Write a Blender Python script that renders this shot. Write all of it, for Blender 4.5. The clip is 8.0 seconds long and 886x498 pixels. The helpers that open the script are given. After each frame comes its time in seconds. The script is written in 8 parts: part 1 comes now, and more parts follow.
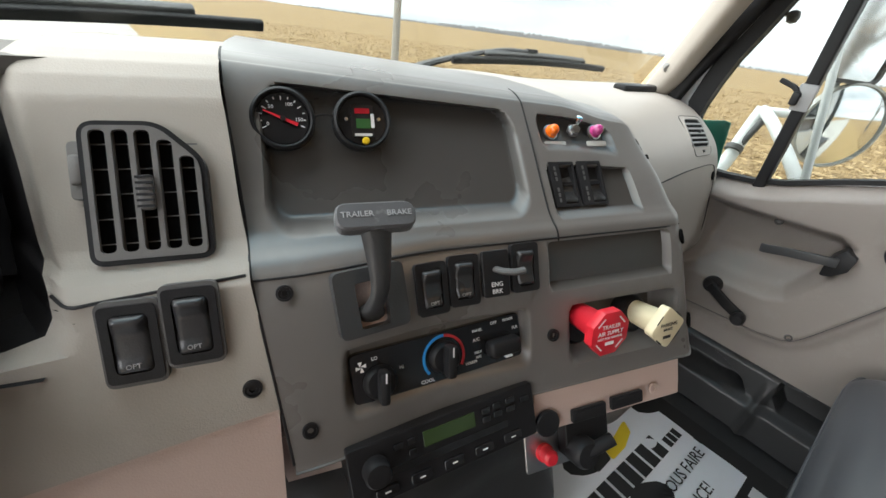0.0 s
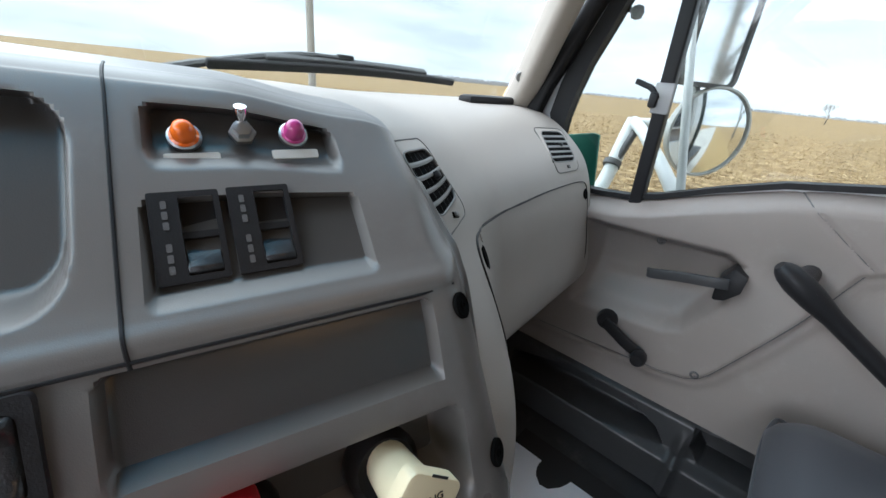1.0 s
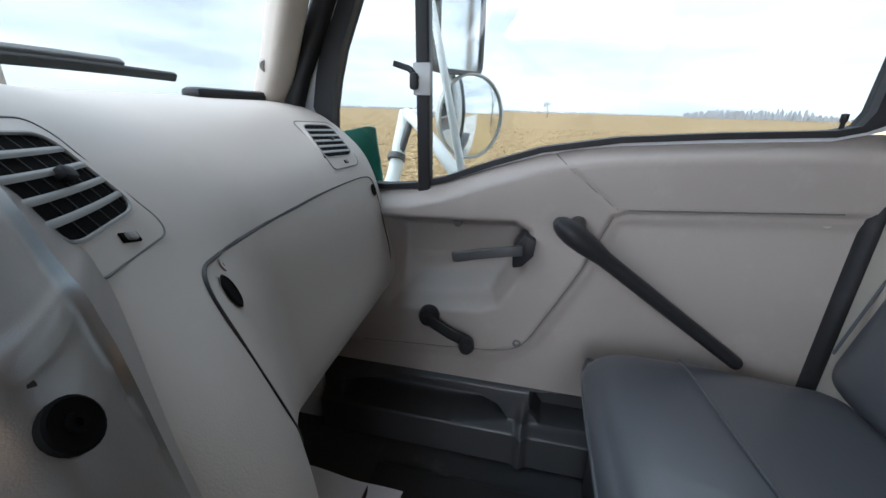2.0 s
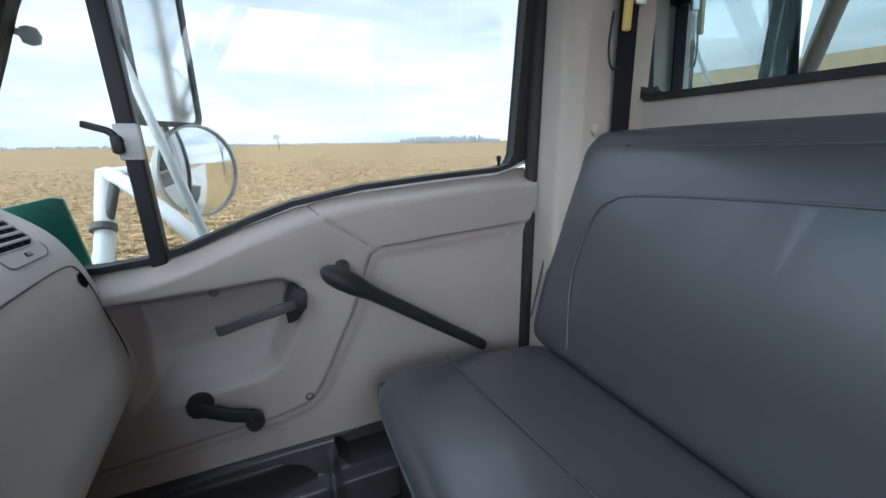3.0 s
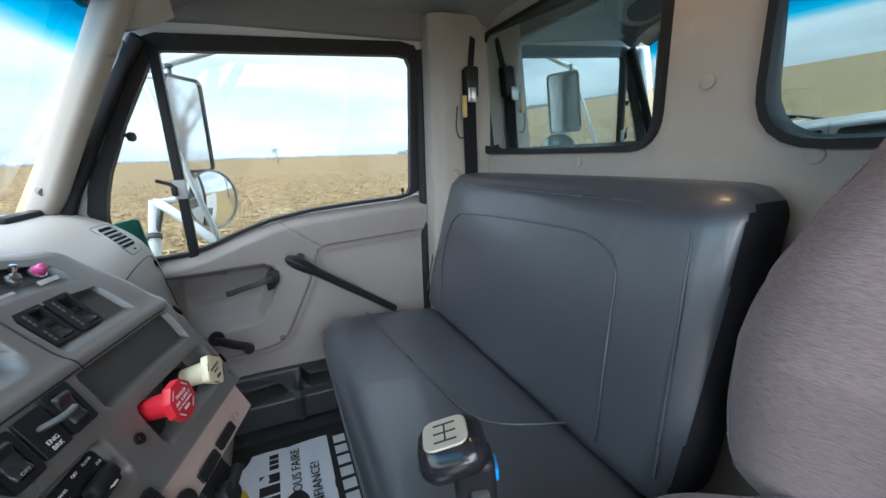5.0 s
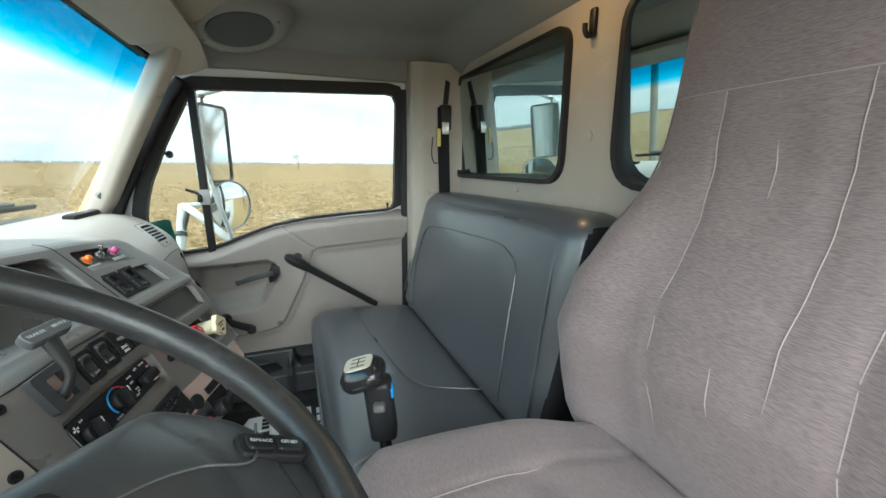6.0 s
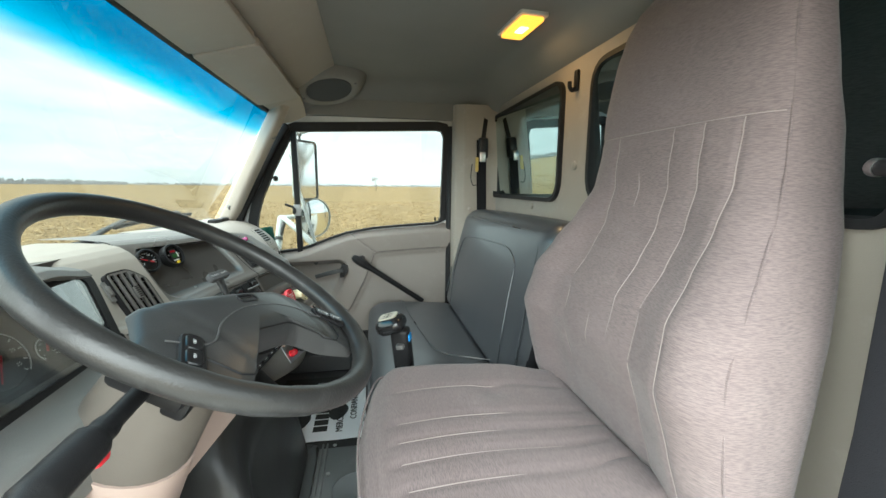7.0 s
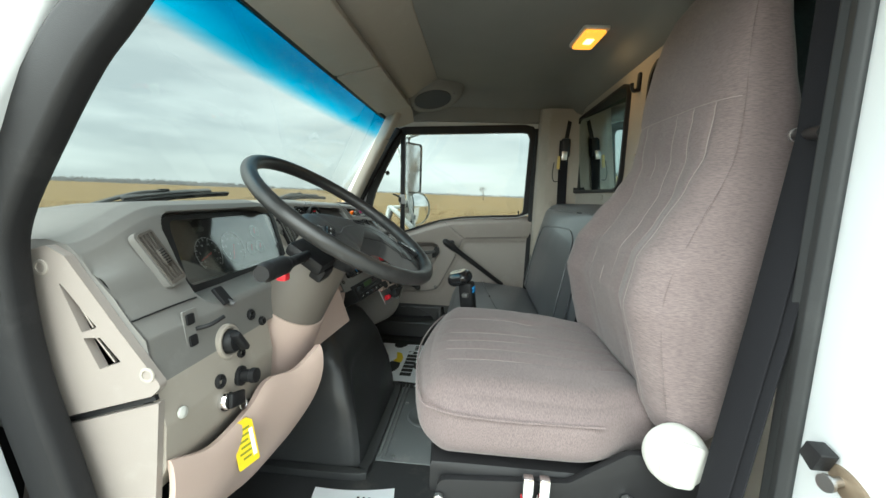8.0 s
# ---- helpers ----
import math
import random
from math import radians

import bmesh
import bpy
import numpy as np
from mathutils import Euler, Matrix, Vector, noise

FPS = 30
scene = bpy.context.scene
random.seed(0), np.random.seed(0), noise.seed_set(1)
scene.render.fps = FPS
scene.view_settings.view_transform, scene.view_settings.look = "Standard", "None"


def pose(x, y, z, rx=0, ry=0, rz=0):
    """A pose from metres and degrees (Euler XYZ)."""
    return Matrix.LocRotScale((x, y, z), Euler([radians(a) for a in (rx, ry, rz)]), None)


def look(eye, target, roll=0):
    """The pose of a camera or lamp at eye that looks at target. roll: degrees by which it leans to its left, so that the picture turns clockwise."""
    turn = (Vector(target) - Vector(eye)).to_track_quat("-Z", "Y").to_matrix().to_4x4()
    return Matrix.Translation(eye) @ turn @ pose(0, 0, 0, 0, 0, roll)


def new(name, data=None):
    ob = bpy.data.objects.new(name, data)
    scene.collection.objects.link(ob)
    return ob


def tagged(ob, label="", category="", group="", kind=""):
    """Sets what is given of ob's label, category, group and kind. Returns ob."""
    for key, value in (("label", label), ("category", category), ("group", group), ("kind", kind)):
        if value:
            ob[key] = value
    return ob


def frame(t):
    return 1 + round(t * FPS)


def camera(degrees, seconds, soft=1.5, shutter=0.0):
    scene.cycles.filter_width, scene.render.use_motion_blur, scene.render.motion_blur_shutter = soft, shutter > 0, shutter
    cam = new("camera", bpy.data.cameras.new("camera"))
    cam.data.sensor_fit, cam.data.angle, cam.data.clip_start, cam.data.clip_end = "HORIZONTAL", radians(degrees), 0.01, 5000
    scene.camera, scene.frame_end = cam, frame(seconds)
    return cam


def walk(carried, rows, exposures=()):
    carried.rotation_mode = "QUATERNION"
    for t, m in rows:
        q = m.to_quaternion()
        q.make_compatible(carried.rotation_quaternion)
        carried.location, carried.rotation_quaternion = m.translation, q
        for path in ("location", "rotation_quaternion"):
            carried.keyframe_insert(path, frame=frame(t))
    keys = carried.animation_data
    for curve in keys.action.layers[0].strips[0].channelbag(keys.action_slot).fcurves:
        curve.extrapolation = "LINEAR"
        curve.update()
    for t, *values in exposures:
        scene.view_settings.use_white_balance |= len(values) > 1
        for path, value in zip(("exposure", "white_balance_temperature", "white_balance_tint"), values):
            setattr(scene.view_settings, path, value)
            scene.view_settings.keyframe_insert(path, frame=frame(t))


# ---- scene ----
cam = camera(97.00, 8.0)
PATH = [
    (0, (-0.2325, 0.1517, 0.8416), (0.3440, 0.8039, 0.3494), 7.94),
    (0.5, (-0.0821, 0.1590, 0.8162), (0.5465, 0.8016, 0.3781), 7.70),
    (1, (0.0668, 0.1590, 0.7972), (0.7722, 0.7471, 0.4016), 5.75),
    (1.5, (0.1510, 0.1617, 0.7617), (0.9687, 0.6014, 0.3901), 3.90),
    (2, (0.1805, 0.1672, 0.7525), (1.1003, 0.3721, 0.4176), 1.57),
    (2.2, (0.1920, 0.1774, 0.7444), (1.1389, 0.2518, 0.4317), 1.04),
    (3.3, (0.0974, 0.1795, 0.8050), (0.9610, -0.2599, 0.5579), -1.81),
    (3.5, (0.0401, 0.1621, 0.8001), (0.9079, -0.2769, 0.5673), -2.63),
    (4, (-0.0929, 0.1708, 0.8181), (0.7733, -0.2634, 0.5709), -2.96),
    (4.5, (-0.2555, 0.1445, 0.8562), (0.6278, -0.2577, 0.6153), -2.76),
    (4.7, (-0.3228, 0.1442, 0.8683), (0.5663, -0.2468, 0.6302), -2.60),
    (5.8, (-0.6137, 0.0904, 0.9038), (0.2926, -0.2654, 0.6757), 0.36),
    (6, (-0.6850, 0.0855, 0.9176), (0.2279, -0.2642, 0.7070), 0.33),
    (6.5, (-0.8493, 0.0614, 0.9307), (0.0875, -0.2399, 0.7528), 0.36),
    (7, (-1.0269, 0.0434, 0.9158), (-0.0564, -0.1394, 0.7585), 0.49),
    (7.5, (-1.1863, -0.0228, 0.8712), (-0.1970, -0.0681, 0.7324), 1.50),
    (8, (-1.3068, -0.0443, 0.8368), (-0.3195, 0.0343, 0.6989), 2.18),
]
EXPOSE = [(0.0, 3.0, 6350, 10), (1.0, 2.85, 5700, 10), (1.5, 2.85, 5500, 10), (2.2, 2.8, 5650, 12), (3.3, 2.75, 5450, 11), (4.7, 2.75, 5350, 10), (5.8, 3.0, 5900, 1), (6.5, 3.0, 5900, -2), (7.0, 2.95, 6100, -2), (7.5, 2.8, 6150, -3), (8.0, 2.42, 6150, -4)]
walk(cam, [(t, look(eye, target, roll)) for t, eye, target, roll in PATH], EXPOSE)

# ---- world, sun, lamps ----
SKY_STRENGTH = 0.58
world = bpy.data.worlds.new("overcast_sky")
scene.world = world
world.use_nodes = True
wn, wl = world.node_tree.nodes, world.node_tree.links
wn.clear()
w_out = wn.new("ShaderNodeOutputWorld")
w_bg = wn.new("ShaderNodeBackground")
w_bg.inputs["Strength"].default_value = SKY_STRENGTH
w_sky = wn.new("ShaderNodeTexSky")
w_sky.sky_type = "NISHITA"
w_sky.sun_disc = False
w_sky.sun_elevation, w_sky.sun_rotation = radians(34), radians(298)
w_dim = wn.new("ShaderNodeVectorMath")
w_dim.operation = "SCALE"
w_dim.inputs["Scale"].default_value = 0.10
w_co = wn.new("ShaderNodeTexCoord")
w_map = wn.new("ShaderNodeMapping")
w_map.inputs["Scale"].default_value = (1.2, 1.2, 7.0)
w_noise = wn.new("ShaderNodeTexNoise")
w_noise.inputs["Scale"].default_value = 1.6
w_noise.inputs["Detail"].default_value = 6
w_noise.inputs["Roughness"].default_value = 0.55
w_ramp = wn.new("ShaderNodeValToRGB")
w_ramp.color_ramp.elements[0].position, w_ramp.color_ramp.elements[0].color = 0.34, (0.615, 0.635, 0.66, 1)
w_ramp.color_ramp.elements[1].position, w_ramp.color_ramp.elements[1].color = 0.62, (0.985, 0.99, 0.995, 1)
w_mix = wn.new("ShaderNodeMix")
w_mix.data_type = "RGBA"
w_mix.inputs[0].default_value = 0.9
wl.new(w_co.outputs["Generated"], w_map.inputs["Vector"])
wl.new(w_map.outputs["Vector"], w_noise.inputs["Vector"])
wl.new(w_noise.outputs["Fac"], w_ramp.inputs["Fac"])
wl.new(w_sky.outputs["Color"], w_dim.inputs[0])
wl.new(w_dim.outputs["Vector"], w_mix.inputs[6])
wl.new(w_ramp.outputs["Color"], w_mix.inputs[7])
# an overcast sky is about several times as bright overhead as at the horizon
w_sep = wn.new("ShaderNodeSeparateXYZ")
w_rise = wn.new("ShaderNodeMapRange")
w_rise.inputs["From Min"].default_value, w_rise.inputs["From Max"].default_value = 0.30, 1.0
w_rise.inputs["To Min"].default_value, w_rise.inputs["To Max"].default_value = 1.0, 2.0
w_mul = wn.new("ShaderNodeVectorMath")
w_mul.operation = "SCALE"
wl.new(w_co.outputs["Generated"], w_sep.inputs["Vector"])
wl.new(w_sep.outputs["Z"], w_rise.inputs["Value"])
wl.new(w_mix.outputs[2], w_mul.inputs[0])
wl.new(w_rise.outputs["Result"], w_mul.inputs["Scale"])
wl.new(w_mul.outputs["Vector"], w_bg.inputs["Color"])
wl.new(w_bg.outputs["Background"], w_out.inputs["Surface"])

sun_data = bpy.data.lights.new("sun", "SUN")
sun_data.energy, sun_data.angle, sun_data.color = 2.15, radians(110), (1.0, 0.985, 0.96)
sun = new("sun", sun_data)
sun.matrix_world = look((-18, 17, 17), (0, 0, 0))


# ---- building tools ----
def part(name, bm, material, parent=None, label="", smooth=True):
    """One mesh object from a bmesh, under a thing or part."""
    me = bpy.data.meshes.new(name)
    bmesh.ops.recalc_face_normals(bm, faces=bm.faces)
    bm.to_mesh(me)
    bm.free()
    if smooth:
        me.shade_smooth()
        try:
            me.set_sharp_from_angle(angle=radians(38))
        except AttributeError:
            pass
    me.materials.append(material)
    ob = new(name, me)
    if parent is not None:
        ob.parent = parent
        ob.matrix_parent_inverse = parent.matrix_world.inverted()
    if label:
        ob["label"] = label
    return ob


def thing(name, place, label, category, group="", kind=""):
    """An Empty at the base of a thing that parents its parts."""
    ob = new(name)
    ob.empty_display_size = 0.05
    ob.matrix_world = Matrix.Translation(place)
    return tagged(ob, label, category, group, kind)


def put(bm, m):
    bmesh.ops.transform(bm, matrix=m, verts=bm.verts)
    return bm


def merged(*bms):
    out = bmesh.new()
    for b in bms:
        me = bpy.data.meshes.new("tmp")
        b.to_mesh(me)
        out.from_mesh(me)
        b.free()
        bpy.data.meshes.remove(me)
    return out


def rbox(lo, hi, bevel=0.004, seg=2):
    """A box from corner to corner with rounded edges."""
    bm = bmesh.new()
    bmesh.ops.create_cube(bm, size=1)
    c = [(a + b) / 2 for a, b in zip(lo, hi)]
    s = [abs(b - a) for a, b in zip(lo, hi)]
    put(bm, Matrix.Translation(c) @ Matrix.Diagonal((*s, 1)))
    bevel = min(bevel, min(s) * 0.45)
    if bevel > 0:
        bmesh.ops.bevel(bm, geom=bm.edges, offset=bevel, segments=seg, profile=0.5, affect="EDGES")
    return bm


def prism(poly, lo, hi, axis="x", bevel=0.0, seg=2):
    """A polygon in the two other axes (in xyz order), drawn out along one axis."""
    bm = bmesh.new()
    n = "xyz".index(axis)

    def at(p, h):
        q = list(p)
        q.insert(n, h)
        return q
    a = [bm.verts.new(at(p, lo)) for p in poly]
    b = [bm.verts.new(at(p, hi)) for p in poly]
    bm.faces.new(a)
    bm.faces.new(b[::-1])
    for i in range(len(poly)):
        j = (i + 1) % len(poly)
        bm.faces.new((a[j], a[i], b[i], b[j]))
    if bevel > 0:
        bmesh.ops.recalc_face_normals(bm, faces=bm.faces)
        bmesh.ops.bevel(bm, geom=bm.edges, offset=bevel, segments=seg, profile=0.5, affect="EDGES", clamp_overlap=True)
    return bm


def rounded(poly, r, n=6):
    """The polygon with its corners rounded; r is one radius or a list."""
    out = []
    k = len(poly)
    for i in range(k):
        p0, p1, p2 = Vector(poly[i - 1]), Vector(poly[i]), Vector(poly[(i + 1) % k])
        rad = r[i] if isinstance(r, (list, tuple)) else r
        a, b = (p0 - p1), (p2 - p1)
        la, lb = a.length, b.length
        if rad <= 0:
            out.append(tuple(p1))
            continue
        a.normalize(), b.normalize()
        ang = a.angle(b)
        cut = min(rad / math.tan(ang / 2), la * 0.49, lb * 0.49)
        s, e = p1 + a * cut, p1 + b * cut
        for j in range(n + 1):
            t = j / n
            out.append(tuple((1 - t) ** 2 * s + 2 * t * (1 - t) * p1 + t * t * e))
    return out


def ring(outer, inner, lo, hi, axis="x"):
    """A frame between two outlines with the same number of points, drawn out along an axis."""
    bm = bmesh.new()
    n = "xyz".index(axis)
    rows = []
    for poly, h in ((outer, lo), (outer, hi), (inner, hi), (inner, lo)):
        row = []
        for p in poly:
            q = list(p)
            q.insert(n, h)
            row.append(bm.verts.new(q))
        rows.append(row)
    k = len(outer)
    for a in range(4):
        r0, r1 = rows[a], rows[(a + 1) % 4]
        for i in range(k):
            j = (i + 1) % k
            bm.faces.new((r0[i], r0[j], r1[j], r1[i]))
    return bm


def smooth_path(points, per=8, closed=False):
    """A Catmull-Rom curve through points."""
    pts = [Vector(p) for p in points]
    k = len(pts)
    out = []
    for i in range(k if closed else k - 1):
        p1, p2 = pts[i], pts[(i + 1) % k]
        p0 = pts[i - 1] if closed or i > 0 else p1 * 2 - p2
        p3 = pts[(i + 2) % k] if closed or i + 2 < k else p2 * 2 - p1
        for j in range(per):
            t = j / per
            out.append(0.5 * (2 * p1 + (p2 - p0) * t + (2 * p0 - 5 * p1 + 4 * p2 - p3) * t * t + (3 * p1 - p0 - 3 * p2 + p3) * t ** 3))
    if not closed:
        out.append(pts[-1])
    return out


def tube(points, r, n=10, closed=False, flat=1.0):
    """A round (or flattened) bar along points; r is one radius or one for each point."""
    bm = bmesh.new()
    pts = [Vector(p) for p in points]
    k = len(pts)
    rows = []
    side = None
    for i, p in enumerate(pts):
        a = pts[i - 1] if closed or i > 0 else p
        b = pts[(i + 1) % k] if closed or i + 1 < k else p
        d = (b - a).normalized()
        if side is None:
            side = d.cross(Vector((0, 0, 1)))
            if side.length < 0.1:
                side = d.cross(Vector((0, 1, 0)))
        side = (side - d * side.dot(d)).normalized()
        up = d.cross(side)
        rad = r[i] if isinstance(r, (list, tuple)) else r
        rows.append([bm.verts.new(p + side * rad * math.cos(2 * math.pi * j / n) + up * rad * flat * math.sin(2 * math.pi * j / n)) for j in range(n)])
    for i in range(k if closed else k - 1):
        r0, r1 = rows[i], rows[(i + 1) % k]
        for j in range(n):
            bm.faces.new((r0[j], r0[(j + 1) % n], r1[(j + 1) % n], r1[j]))
    if not closed:
        bm.faces.new(rows[0])
        bm.faces.new(rows[-1][::-1])
    return bm


def lathe(profile, n=24, m=None):
    """A solid turned round z from (radius, height) pairs."""
    bm = bmesh.new()
    rows = []
    for r, z in profile:
        if r < 1e-6:
            rows.append([bm.verts.new((0, 0, z))])
        else:
            rows.append([bm.verts.new((r * math.cos(2 * math.pi * j / n), r * math.sin(2 * math.pi * j / n), z)) for j in range(n)])
    for a, b in zip(rows, rows[1:]):
        for j in range(n):
            k = (j + 1) % n
            if len(a) == 1 and len(b) == 1:
                continue
            if len(a) == 1:
                bm.faces.new((a[0], b[j], b[k]))
            elif len(b) == 1:
                bm.faces.new((a[j], a[k], b[0]))
            else:
                bm.faces.new((a[j], a[k], b[k], b[j]))
    for row in (rows[0], rows[-1]):
        if len(row) > 1:
            bm.faces.new(row)
    if m is not None:
        put(bm, m)
    return bm


def sheet(fn, nu, nv, thick=None):
    """A surface fn(u, v) over 0..1, closed to a slab by the vector thick."""
    bm = bmesh.new()
    top = [[bm.verts.new(fn(i / nu, j / nv)) for j in range(nv + 1)] for i in range(nu + 1)]
    for i in range(nu):
        for j in range(nv):
            bm.faces.new((top[i][j], top[i + 1][j], top[i + 1][j + 1], top[i][j + 1]))
    if thick is not None:
        t = Vector(thick)
        low = [[bm.verts.new(v.co + t) for v in row] for row in top]
        for i in range(nu):
            for j in range(nv):
                bm.faces.new((low[i][j + 1], low[i + 1][j + 1], low[i + 1][j], low[i][j]))
        for i in range(nu):
            for j in (0, nv):
                bm.faces.new((top[i][j], top[i + 1][j], low[i + 1][j], low[i][j]))
        for j in range(nv):
            for i in (0, nu):
                bm.faces.new((top[i][j], top[i][j + 1], low[i][j + 1], low[i][j]))
    return bm


def ramp(x, a, b):
    t = min(1.0, max(0.0, (x - a) / (b - a)))
    return t * t * (3 - 2 * t)


def along(table, x):
    """Linear reading of a table of (x, value)."""
    if x <= table[0][0]:
        return table[0][1]
    for (x0, v0), (x1, v1) in zip(table, table[1:]):
        if x <= x1:
            return v0 + (v1 - v0) * (x - x0) / (x1 - x0)
    return table[-1][1]


def writing(text, size, m, material, parent, name="lettering", depth=0.0004):
    """Raised letters as a mesh, written in the xy plane of m."""
    cu = bpy.data.curves.new(name, "FONT")
    cu.body, cu.size, cu.extrude = text, size, depth
    cu.align_x, cu.align_y = "CENTER", "CENTER"
    cu.resolution_u = 2
    ob = bpy.data.objects.new("tmp", cu)
    scene.collection.objects.link(ob)
    me = bpy.data.meshes.new_from_object(ob.evaluated_get(bpy.context.evaluated_depsgraph_get()))
    bpy.data.objects.remove(ob)
    me.transform(m)
    me.materials.clear()
    me.materials.append(material)
    me.name = name
    out = new(name, me)
    if parent is not None:
        out.parent = parent
        out.matrix_parent_inverse = parent.matrix_world.inverted()
    return out


def plate(outer, holes, lo, hi, axis="y"):
    """A slab with real openings: outlines in the two other axes, drawn out along axis."""
    n = "xyz".index(axis)
    bm = bmesh.new()
    loops = []
    for poly in (outer, *holes):
        row = []
        for p in poly:
            q = list(p)
            q.insert(n, lo)
            row.append(bm.verts.new(q))
        loops.append(row)
    edges = []
    for row in loops:
        edges += [bm.edges.new((row[i], row[(i + 1) % len(row)])) for i in range(len(row))]
    bmesh.ops.triangle_fill(bm, use_beauty=True, use_dissolve=False, edges=edges)
    made = bmesh.ops.extrude_face_region(bm, geom=bm.faces[:])
    move = [0, 0, 0]
    move[n] = hi - lo
    bmesh.ops.translate(bm, vec=move, verts=[v for v in made["geom"] if isinstance(v, bmesh.types.BMVert)])
    return bm


def grown(poly, d):
    """The outline moved outwards by d (inwards: minus)."""
    k = len(poly)
    area = sum(poly[i][0] * poly[(i + 1) % k][1] - poly[(i + 1) % k][0] * poly[i][1] for i in range(k))
    sign = 1 if area > 0 else -1
    out = []
    for i in range(k):
        a, b, c = Vector(poly[i - 1]), Vector(poly[i]), Vector(poly[(i + 1) % k])
        n1, n2 = (b - a), (c - b)
        n1 = Vector((n1.y, -n1.x)).normalized()
        n2 = Vector((n2.y, -n2.x)).normalized()
        m = n1 + n2
        m = m.normalized() if m.length > 1e-6 else n1
        out.append(tuple(b + m * sign * d / max(0.5, m.dot(n1))))
    return out


def box_sdf(x, y, x0, x1, y0, y1, r=0.01):
    """Distance from a rounded rectangle, negative inside."""
    qx, qy = abs(x - (x0 + x1) / 2) - (x1 - x0) / 2 + r, abs(y - (y0 + y1) / 2) - (y1 - y0) / 2 + r
    return math.hypot(max(qx, 0), max(qy, 0)) + min(max(qx, qy), 0) - r


def poly_sdf(x, y, poly):
    """Distance from a polygon, negative inside."""
    d, inside, k = 1e9, False, len(poly)
    for i in range(k):
        ax, ay = poly[i]
        bx, by = poly[(i + 1) % k]
        ex, ey = bx - ax, by - ay
        t = max(0, min(1, ((x - ax) * ex + (y - ay) * ey) / (ex * ex + ey * ey)))
        d = min(d, math.hypot(x - ax - t * ex, y - ay - t * ey))
        if (ay > y) != (by > y) and x < ex * (y - ay) / ey + ax:
            inside = not inside
    return -d if inside else d


def line_dist(x, y, pts):
    """Distance from an open line of points."""
    d = 1e9
    for (ax, ay), (bx, by) in zip(pts, pts[1:]):
        ex, ey = bx - ax, by - ay
        t = max(0, min(1, ((x - ax) * ex + (y - ay) * ey) / (ex * ex + ey * ey)))
        d = min(d, math.hypot(x - ax - t * ex, y - ay - t * ey))
    return d


def bar(points, w, h, up=(0, 0, 1), bevel=0.0):
    """A bar of rectangular section w by h along points; h lies along up as nearly as it can."""
    bm = bmesh.new()
    pts = [Vector(p) for p in points]
    rows = []
    k = len(pts)
    for i, p in enumerate(pts):
        d = (pts[min(i + 1, k - 1)] - pts[max(i - 1, 0)]).normalized()
        side = d.cross(Vector(up)).normalized()
        top = side.cross(d)
        rows.append([bm.verts.new(p + side * w / 2 * a + top * h / 2 * b) for a, b in ((-1, -1), (1, -1), (1, 1), (-1, 1))])
    for r0, r1 in zip(rows, rows[1:]):
        for j in range(4):
            bm.faces.new((r0[j], r0[(j + 1) % 4], r1[(j + 1) % 4], r1[j]))
    bm.faces.new(rows[0])
    bm.faces.new(rows[-1][::-1])
    if bevel > 0:
        bmesh.ops.recalc_face_normals(bm, faces=bm.faces)
        long = [e for e in bm.edges if len(e.link_faces) == 2 and e.calc_face_angle(0) > 0.6]
        bmesh.ops.bevel(bm, geom=long, offset=bevel, segments=3, profile=0.5, affect="EDGES", clamp_overlap=True)
    return bm

